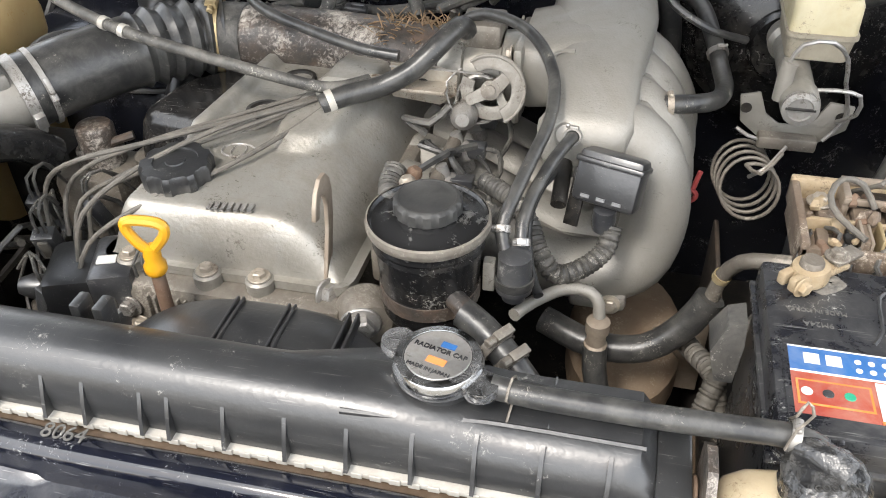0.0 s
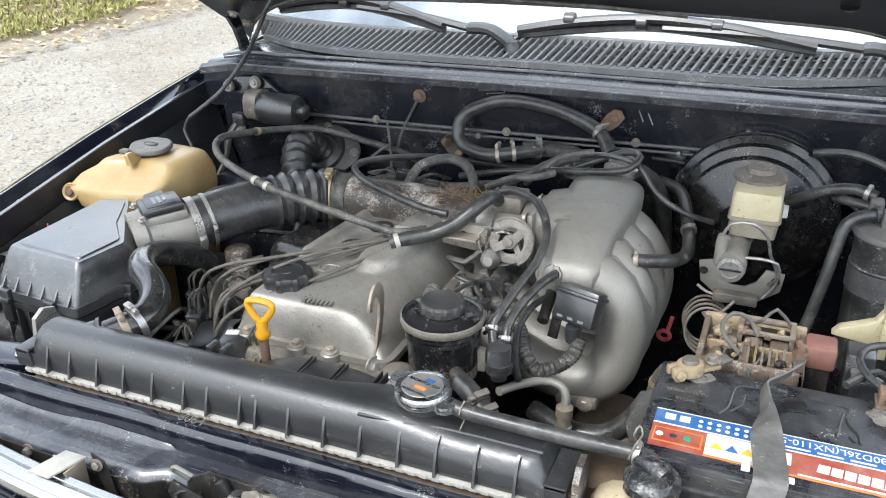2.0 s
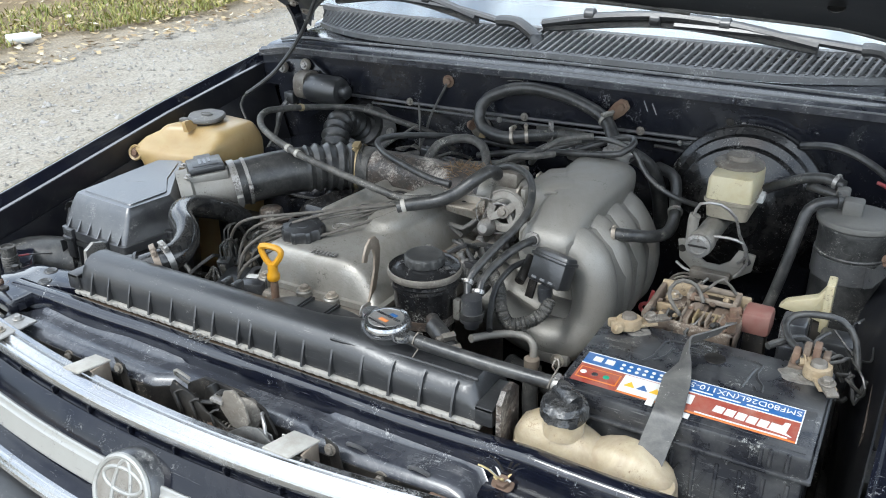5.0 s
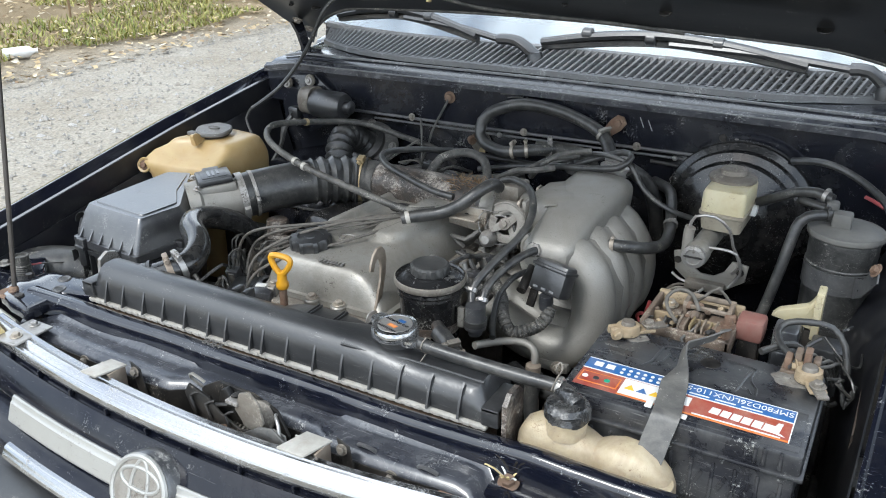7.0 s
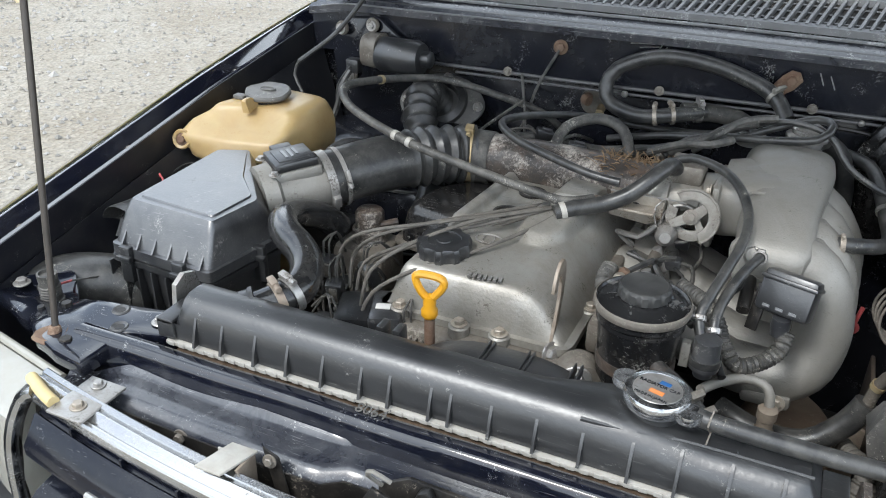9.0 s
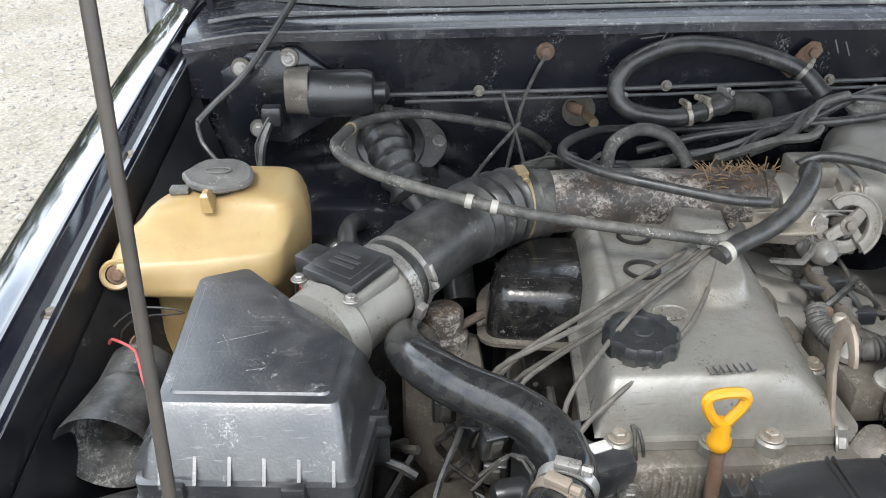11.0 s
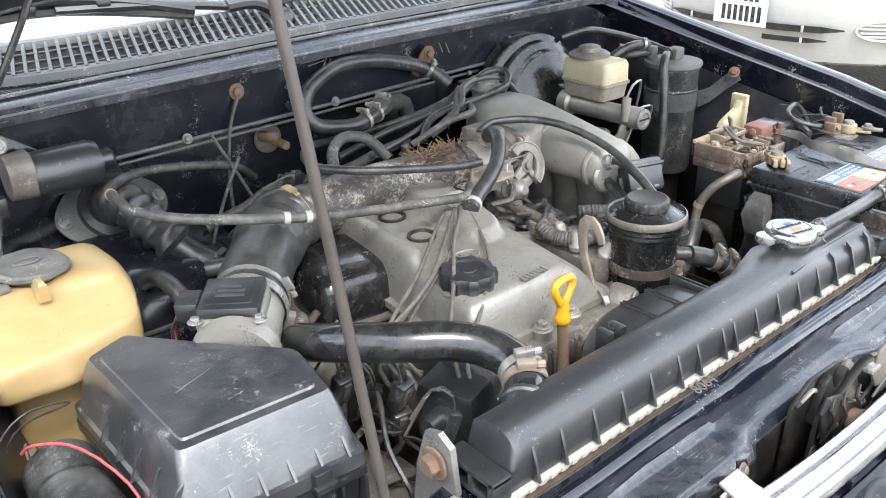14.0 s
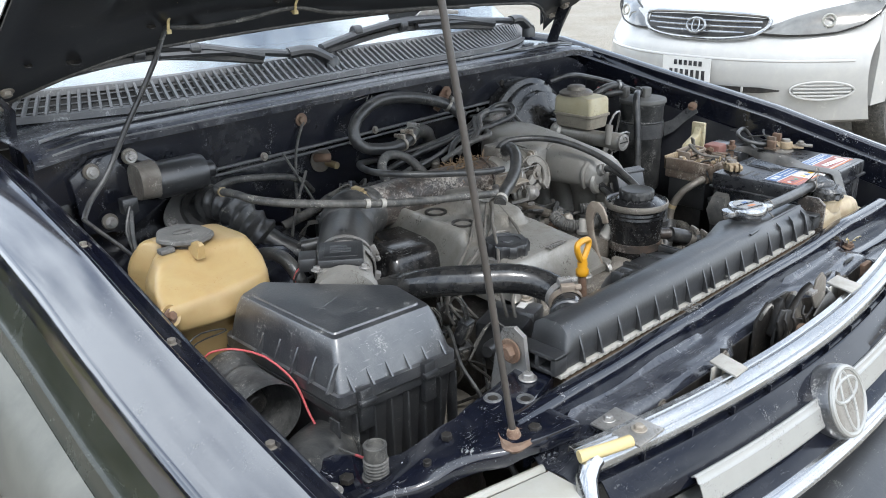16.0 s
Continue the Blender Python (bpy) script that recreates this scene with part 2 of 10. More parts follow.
FOAM = surface("yellowed_foam", (0.55, 0.44, 0.22), 0.8, second=(0.42, 0.32, 0.15), bump=0.3)
BATTERY = surface("battery_case", (0.010, 0.0105, 0.0135), 0.26, second=(0.022, 0.023, 0.027), grime=(0.12, 0.119, 0.114), grime_amount=0.22, spread=0.18, grime_scale=18, bump=0.05, specks=(0.30, 0.30, 0.28), speck_amount=0.17, spec=0.45, scratch=0.4)
LABEL_BLUE = surface("label_blue", (0.018, 0.085, 0.24), 0.35, second=(0.03, 0.12, 0.30), bump=0, grime=(0.25, 0.27, 0.3), grime_amount=0.12, grime_scale=40)
LABEL_RED = surface("label_red", (0.25, 0.035, 0.025), 0.35, second=(0.32, 0.09, 0.04), bump=0, grime=(0.35, 0.25, 0.2), grime_amount=0.16, grime_scale=40)
LABEL_WHITE = surface("label_white", (0.62, 0.615, 0.59), 0.4, bump=0, second=(0.52, 0.505, 0.47))
LABEL_YELLOW = surface("label_yellow", (0.70, 0.43, 0.04), 0.4, bump=0)
LABEL_GREEN = surface("label_green", (0.02, 0.26, 0.15), 0.4, bump=0)
LABEL_ORANGE = surface("label_orange", (0.62, 0.18, 0.03), 0.4, bump=0, grime=(0.4, 0.3, 0.2), grime_amount=0.15, grime_scale=60)
RED_WIRE = surface("red_plastic", (0.40, 0.075, 0.075), 0.4, bump=0.05)
DULL_RED = surface("faded_red_plastic", (0.17, 0.062, 0.05), 0.6, second=(0.21, 0.09, 0.07), grime=(0.2, 0.14, 0.11), grime_amount=0.25, grime_scale=40)
BROWN_PLASTIC = surface("brown_stained_plastic", (0.085, 0.056, 0.038), 0.6, second=(0.055, 0.044, 0.037), grime=(0.24, 0.19, 0.14), grime_amount=0.34, grime_scale=50, specks=(0.38, 0.33, 0.27), speck_amount=0.4)
SEDAN_WHITE = surface("white_car_paint", (0.37, 0.365, 0.345), 0.22, second=(0.40, 0.39, 0.37), grime=(0.52, 0.49, 0.43), grime_amount=0.08, bump=0.0, coat=0.4)
# greasy metal; also a flat shade colour for holes, gaps and unseen stands
DARK = surface("dark_metal_and_gaps", (0.0075, 0.0072, 0.007), 0.42, second=(0.016, 0.0145, 0.013), grime=(0.06, 0.052, 0.043), grime_amount=0.28, spread=0.16, grime_scale=30, bump=0.35, bump_scale=60, specks=(0.20, 0.175, 0.145), speck_amount=0.23, spec=0.35)
STRAP = surface("worn_rubber_strap", (0.034, 0.034, 0.035), 0.42, second=(0.075, 0.073, 0.068), grime=(0.19, 0.18, 0.16), grime_amount=0.36, grime_scale=26, specks=(0.4, 0.38, 0.35), speck_amount=0.17, bump=0.25, bump_scale=90)
APRON = surface("dull_bay_paint", (0.006, 0.0065, 0.010), 0.34, second=(0.011, 0.0115, 0.015), grime=(0.05, 0.048, 0.044), grime_amount=0.2, spread=0.2, grime_scale=14, bump=0.1, bump_scale=22, spec=0.6, specks=(0.14, 0.135, 0.12), speck_amount=0.18)
PLATE_GREY = surface("dusty_grey_plate", (0.095, 0.093, 0.088), 0.5, 0.2, second=(0.06, 0.058, 0.054), grime=(0.15, 0.145, 0.13), grime_amount=0.25, grime_scale=20, bump=0.15, specks=(0.22, 0.21, 0.19), speck_amount=0.35)
DRY = surface("dry_grass_stalks", (0.20, 0.13, 0.07), 0.8, second=(0.11, 0.075, 0.045), bump=0)
LENS = surface("hazed_lamp_lens", (0.5, 0.49, 0.44), 0.2, second=(0.42, 0.40, 0.34), grime=(0.38, 0.35, 0.28), grime_amount=0.2, trans=0.35)
FIN = surface("brown_core_fins", (0.10, 0.065, 0.04), 0.7, 0.2, second=(0.065, 0.045, 0.032), grime=(0.18, 0.135, 0.095), grime_amount=0.3, grime_scale=80)
GRIME_ALU = surface("grimy_cast_metal", (0.20, 0.182, 0.155), 0.46, 0.4, second=(0.085, 0.073, 0.06), grime=(0.07, 0.053, 0.038), grime_amount=0.36, spread=0.16, grime_scale=26, bump=0.4, bump_scale=90, specks=(0.34, 0.31, 0.265), speck_amount=0.50)

# dust streaks; their pale tone also paints in a sheen from the sky
DUST_AND_SHEEN = surface("dust_and_sky_sheen_paint", (0.012, 0.0135, 0.020), 0.2, second=(0.024, 0.026, 0.034), amount=0.8, scale=14, grime=(0.13, 0.132, 0.137), grime_amount=0.24, spread=0.18, grime_scale=16, bump=0.08, bump_scale=16, spec=0.6, coat=0.3, specks=(0.26, 0.26, 0.25), speck_amount=0.17, scratch=0.3)
OCHRE = surface("ochre_crusted_metal", (0.30, 0.225, 0.135), 0.6, 0.2, second=(0.20, 0.135, 0.075), grime=(0.36, 0.31, 0.22), grime_amount=0.3, grime_scale=70, bump=0.4, bump_scale=180, specks=(0.1, 0.07, 0.045), speck_amount=0.4)
CAM_GREY = surface("dusty_plated_steel", (0.25, 0.24, 0.215), 0.6, 0.15, second=(0.17, 0.155, 0.135), grime=(0.11, 0.09, 0.07), grime_amount=0.36, grime_scale=60, bump=0.2, bump_scale=200, specks=(0.09, 0.075, 0.06), speck_amount=0.4)
DUST_PLASTIC = surface("dusty_fluid_plastic", (0.27, 0.245, 0.19), 0.6, second=(0.21, 0.185, 0.14), grime=(0.15, 0.12, 0.09), grime_amount=0.3, grime_scale=40, bump=0.15, specks=(0.1, 0.08, 0.06), speck_amount=0.36)
ROD_BROWN = surface("brown_grey_rod", (0.050, 0.045, 0.040), 0.34, 0.3, second=(0.075, 0.068, 0.060), grime=(0.06, 0.046, 0.036), grime_amount=0.3, grime_scale=50)
LEAD = surface("dust_coated_lead", (0.075, 0.069, 0.06), 0.6, second=(0.045, 0.042, 0.037), scale=60, grime=(0.19, 0.17, 0.14), grime_amount=0.3, grime_scale=70, bump=0.3)
RAIL_PAINT = surface("rail_paint", (0.0045, 0.0055, 0.0105), 0.12, second=(0.008, 0.009, 0.015), grime=(0.07, 0.07, 0.072), grime_amount=0.07, spread=0.16, grime_scale=18, bump=0.06, bump_scale=14, spec=0.6, coat=0.3, specks=(0.22, 0.22, 0.215), speck_amount=0.15, scratch=0.2)
PANEL_BLACK = surface("satin_black_panel", (0.014, 0.0145, 0.016), 0.28, second=(0.016, 0.0165, 0.018), grime=(0.055, 0.054, 0.052), grime_amount=0.18, grime_scale=7, spread=0.2, bump=0.06, bump_scale=30, spec=0.4, specks=(0.15, 0.15, 0.145), speck_amount=0.15, scratch=0.3)
GRILLE_BLACK = surface("gloss_black_plastic", (0.004, 0.005, 0.010), 0.12, second=(0.006, 0.0068, 0.010), grime=(0.04, 0.04, 0.042), grime_amount=0.08, grime_scale=12, bump=0.03, spec=0.3, specks=(0.12, 0.12, 0.12), speck_amount=0.06, scratch=0.15)
TAN = surface("tan_bare_steel", (0.30, 0.255, 0.205), 0.5, 0.4, second=(0.17, 0.13, 0.095), grime=(0.13, 0.09, 0.06), grime_amount=0.3, grime_scale=50)
# dust film, with the verge's reflection put into the grey-green base colour
SIDE_DUST_REFLECT = surface("dust_and_verge_reflection", (0.014, 0.017, 0.012), 0.22, second=(0.022, 0.025, 0.018), grime=(0.05, 0.053, 0.042), grime_amount=0.2, spread=0.18, grime_scale=9, bump=0.02, coat=0.2, spec=0.4)
FLARE = surface("pale_grey_flare", (0.09, 0.092, 0.080), 0.5, second=(0.115, 0.116, 0.102), grime=(0.2, 0.195, 0.17), grime_amount=0.2, bump=0.03)


def glass(name, tint, rough=0.02, ior=1.5):
    m = bpy.data.materials.new(name)
    m.use_nodes = True
    b = m.node_tree.nodes["Principled BSDF"]
    b.inputs["Base Color"].default_value = (*tint, 1)
    b.inputs["Roughness"].default_value = rough
    b.inputs["Transmission Weight"].default_value = 1.0
    b.inputs["IOR"].default_value = ior
    return m


GLASS = glass("windscreen_glass", (0.75, 0.86, 0.88), 0.015, 2.7)


# ---- mesh helpers ----
def thing(name, base, label, category, group="", kind=""):
    """An Empty at the base of a thing, which parents its parts."""
    ob = new(name)
    ob.empty_display_size = 0.05
    ob.location = base
    return tagged(ob, label, category, group, kind)


def link(name, me, material, parent=None, label="", smooth=40):
    me.materials.append(material)
    if smooth:
        for p in me.polygons:
            p.use_smooth = True
        me.set_sharp_from_angle(angle=radians(smooth))
    ob = new(name, me)
    if parent is not None:
        ob.parent = parent
        m = Matrix.Translation(parent.location)
        ob.matrix_parent_inverse = m.inverted()
    return tagged(ob, label)


def part(name, bm, material, parent=None, label="", smooth=40):
    """Links a bmesh as one mesh object under a thing or under a part."""
    bmesh.ops.recalc_face_normals(bm, faces=bm.faces)
    me = bpy.data.meshes.new(name)
    bm.to_mesh(me)
    bm.free()
    return link(name, me, material, parent, label, smooth)


def solid(name, bm, material, label, category, group="", kind="", smooth=40):
    """A thing that is one mesh."""
    return tagged(part(name, bm, material, None, label, smooth), label, category, group, kind)


def add_box(bm, lo, hi, bevel=0.0, m=None, seg=2):
    c = [(a + b) / 2 for a, b in zip(lo, hi)]
    s = [abs(b - a) for a, b in zip(lo, hi)]
    mat = Matrix.Translation(c) @ Matrix.Diagonal((*s, 1))
    r = bmesh.ops.create_cube(bm, size=1.0, matrix=mat)
    vs = r["verts"]
    if bevel:
        es = list({e for v in vs for e in v.link_edges})
        out = bmesh.ops.bevel(bm, geom=es, offset=min(bevel, min(s) * 0.49), segments=seg, affect="EDGES", profile=0.5)
        vs = list({v for v in bm.verts if v.is_valid and (v in out["verts"] or v in vs)})
    if m is not None:
        bmesh.ops.transform(bm, matrix=m, verts=vs)
    return bm


def box(lo, hi, bevel=0.004, m=None, seg=2):
    return add_box(bmesh.new(), lo, hi, bevel, m, seg)


def smooth_path(pts, step=0.012, closed=False):
    """Catmull-Rom through the points, at about even steps."""
    p = [Vector(q[:3]) for q in pts]
    n = len(p)
    if n == 2:
        k = max(2, int((p[1] - p[0]).length / step))
        return [p[0].lerp(p[1], i / k) for i in range(k + 1)]
    out = []
    for i in range(n if closed else n - 1):
        if closed:
            a, b, c, d = p[i - 1], p[i], p[(i + 1) % n], p[(i + 2) % n]
        else:
            a, b, c, d = p[max(i - 1, 0)], p[i], p[i + 1], p[min(i + 2, n - 1)]
        k = max(2, int((c - b).length / step))
        for j in range(k):
            t = j / k
            out.append(0.5 * ((2 * b) + (c - a) * t + (2 * a - 5 * b + 4 * c - d) * t * t + (3 * b - a - 3 * c + d) * t ** 3))
    if not closed:
        out.append(p[-1])
    return out


def add_tube(bm, pts, radius, seg=10, step=0.012, raw=False, caps=True, flat=1.0):
    """A swept tube. radius: a number or a function of the fraction of the length. flat squeezes the section."""
    path = [Vector(q) for q in pts] if raw else smooth_path(pts, step)
    n = len(path)
    rf = radius if callable(radius) else (lambda u: radius)
    t0 = (path[1] - path[0]).normalized()
    up = Vector((0, 0, 1)) if abs(t0.z) < 0.9 else Vector((1, 0, 0))
    nrm = (up - t0 * up.dot(t0)).normalized()
    rings = []
    for i, q in enumerate(path):
        t = (path[min(i + 1, n - 1)] - path[max(i - 1, 0)]).normalized()
        nrm = (nrm - t * nrm.dot(t)).normalized()
        bi = t.cross(nrm)
        r = rf(i / (n - 1))
        rings.append([bm.verts.new(q + (nrm * math.cos(a) * flat + bi * math.sin(a)) * r) for a in (2 * math.pi * k / seg for k in range(seg))])
    for a, b in zip(rings, rings[1:]):
        for k in range(seg):
            bm.faces.new((a[k], a[(k + 1) % seg], b[(k + 1) % seg], b[k]))
    if caps:
        bm.faces.new(rings[0][::-1])
        bm.faces.new(rings[-1])
    return bm


def tube(pts, radius, seg=10, step=0.012, **kw):
    return add_tube(bmesh.new(), pts, radius, seg, step, **kw)


def axis_matrix(at, direction):
    return Matrix.Translation(at) @ Vector(direction).to_track_quat("Z", "Y").to_matrix().to_4x4()


def add_lathe(bm, profile, seg=32, m=None, wobble=None):
    """Turns (radius, height) pairs round the z axis. wobble(angle, i): a factor on the radius."""
    m = m or Matrix()
    rings = []
    for i, (r, z) in enumerate(profile):
        if r <= 1e-6:
            rings.append([bm.verts.new(m @ Vector((0, 0, z)))])
        else:
            rings.append([bm.verts.new(m @ Vector((r * f * math.cos(a), r * f * math.sin(a), z)))
                          for a, f in ((2 * math.pi * k / seg, wobble(2 * math.pi * k / seg, i) if wobble else 1) for k in range(seg))])
    for a, b in zip(rings, rings[1:]):
        for k in range(seg):
            q = (k + 1) % seg
            if len(a) == 1 and len(b) > 1:
                bm.faces.new((a[0], b[k], b[q]))
            elif len(b) == 1 and len(a) > 1:
                bm.faces.new((a[k], a[q], b[0]))
            elif len(a) > 1:
                bm.faces.new((a[k], a[q], b[q], b[k]))
    return bm


def lathe(profile, seg=32, at=(0, 0, 0), direction=(0, 0, 1), wobble=None):
    return add_lathe(bmesh.new(), profile, seg, axis_matrix(at, direction), wobble)


def disc_profile(r, h, b=0.003):
    return [(0, 0), (r - b, 0), (r, b), (r, h - b), (r - b, h), (0, h)]


def loft(sections, closed=True, caps=True):
    """A skin over sections, each a list of as many points."""
    bm = bmesh.new()
    rings = [[bm.verts.new(p) for p in s] for s in sections]
    n = len(rings[0])
    for a, b in zip(rings, rings[1:]):
        for k in range(n if closed else n - 1):
            q = (k + 1) % n
            bm.faces.new((a[k], a[q], b[q], b[k]))
    if caps and closed:
        bm.faces.new(rings[0][::-1])
        bm.faces.new(rings[-1])
    return bm


def prism(poly, lo, hi, axis="z", bevel=0.0, m=None, seg=2):
    """A plate: an outline of (a, b) pairs, extruded along an axis. axis z: (x, y), y: (x, z), x: (y, z)."""
    bm = bmesh.new()
    def at(a, b, h):
        return {"z": (a, b, h), "y": (a, h, b), "x": (h, a, b)}[axis]
    f = bm.faces.new([bm.verts.new(at(a, b, lo)) for a, b in poly])
    r = bmesh.ops.extrude_face_region(bm, geom=[f])
    vs = [v for v in r["geom"] if isinstance(v, bmesh.types.BMVert)]
    d = {"z": (0, 0, hi - lo), "y": (0, hi - lo, 0), "x": (hi - lo, 0, 0)}[axis]
    bmesh.ops.translate(bm, verts=vs, vec=d)
    if bevel:
        bmesh.ops.bevel(bm, geom=bm.edges[:], offset=bevel, segments=seg, affect="EDGES", profile=0.5)
    if m is not None:
        bmesh.ops.transform(bm, matrix=m, verts=bm.verts)
    return bm


def sheet(rows, thick=0.0):
    """A panel through a grid of points; thick gives it a back at that distance along the normals."""
    bm = bmesh.new()
    g = [[bm.verts.new(p) for p in r] for r in rows]
    for a, b in zip(g, g[1:]):
        for k in range(len(a) - 1):
            bm.faces.new((a[k], a[k + 1], b[k + 1], b[k]))
    if thick:
        bmesh.ops.recalc_face_normals(bm, faces=bm.faces)
        bmesh.ops.solidify(bm, geom=bm.faces[:], thickness=thick)
    return bm


def superloop(cx, cy, rx, ry, n=28, p=3.5):
    """A rounded-rectangle outline of (x, y) pairs."""
    out = []
    for k in range(n):
        a = 2 * math.pi * k / n
        c, s = math.cos(a), math.sin(a)
        out.append((cx + rx * math.copysign(abs(c) ** (2 / p), c), cy + ry * math.copysign(abs(s) ** (2 / p), s)))
    return out


def bolt(at, r=0.007, direction=(0, 0, 1), parent=None, material=None, name="bolt", label=""):
    """A washer and a hexagon head."""
    bm = bmesh.new()
    m = axis_matrix(at, direction)
    add_lathe(bm, disc_profile(r * 1.55, r * 0.3, r * 0.08), 18, m)
    add_lathe(bm, [(0, r * 0.28), (r, r * 0.28), (r, r * 0.95), (r * 0.8, r * 1.1), (0, r * 1.1)], 6, m)
    return part(name, bm, material or ZINC, parent, label, smooth=25)


def clamp_ring(at, direction, r, width=0.009, parent=None, material=None, name="hose_clamp", screw=(0, 0, 1), label=""):
    """A worm-drive band round a hose, with its screw housing."""
    bm = bmesh.new()
    m = axis_matrix(at, direction)
    w = width / 2
    add_lathe(bm, [(r, -w), (r + 0.0018, -w), (r + 0.0018, w), (r, w), (r, -w)], 24, m)
    d = Vector(direction).normalized()
    s = Vector(screw)
    s = (s - d * s.dot(d)).normalized()
    c = Vector(at) + s * (r + 0.005)
    side = d.cross(s)
    mm = Matrix.Translation(c) @ Matrix((side, d, s)).transposed().to_4x4()
    q = 0.45 if r < 0.012 else 1.0
    add_box(bm, (-0.009 * q, -w * 0.9, -0.005), (0.009 * q, w * 0.9, -0.005 + 0.008 * q), 0.001, mm)
    add_lathe(bm, disc_profile(0.004 * q, 0.008 * q, 0.0008), 8, mm @ Matrix.Translation((0.009 * q, 0, -0.002)) @ Matrix.Rotation(radians(90), 4, "Y"))
    return part(name, bm, material or STEEL, parent, label)


def hose(name, pts, r, material, label, category="hose", seg=12, step=0.012, clamps=(), group=""):
    """A hose as a thing, with worm clamps at fractions of its length."""
    ob = thing(name, pts[0][:3], label, category, group)
    part("tube", tube(pts, r, seg, step), material, ob)
    if clamps:
        path = smooth_path(pts, step)
        for u, mat in clamps:
            i = min(max(int(u * (len(path) - 1)), 1), len(path) - 2)
            rr = r if not callable(r) else r(u)
            if mat is WHITE_STRIP or mat is BRASS:
                part("tape_band", lathe([(rr, -0.0035), (rr + 0.0012, -0.0035), (rr + 0.0012, 0.0035), (rr, 0.0035)], 16, path[i], path[i + 1] - path[i - 1]), mat, ob, "pale tape band" if mat is WHITE_STRIP else "yellowed tape band")
                continue
            clamp_ring(path[i], path[i + 1] - path[i - 1], rr + 0.0006, 0.009 if rr > 0.012 else 0.006, ob, mat)
    return ob


def ribbed(r, n, depth=0.12):
    """A radius that goes in and out n times along a hose."""
    return lambda u: r * (1 + depth * math.cos(2 * math.pi * n * u))


# ---- ground and surroundings ----
def ground_sheet():
    bm = bmesh.new()
    xs = [-60, -30, -18] + [-12 + 0.25 * i for i in range(89)] + [18, 30, 60]
    ys = [-60, -25, -12] + [-6 + 0.25 * i for i in range(73)] + [20, 35, 60]
    g = []
    for y in ys:
        row = []
        for x in xs:
            z = 0.03 * noise.noise((x * 0.35, y * 0.35, 3)) + 0.012 * noise.noise((x * 1.7, y * 1.7, 8))
            d = max(0.0, -6.0 - x + 0.25 * noise.noise((x, y * 0.5, 1)))
            z += 0.10 * min(1.0, d)
            row.append(bm.verts.new((x, y, z - 0.012)))
        g.append(row)
    for a, b in zip(g, g[1:]):
        for k in range(len(a) - 1):
            bm.faces.new((a[k], a[k + 1], b[k + 1], b[k]))
    return bm


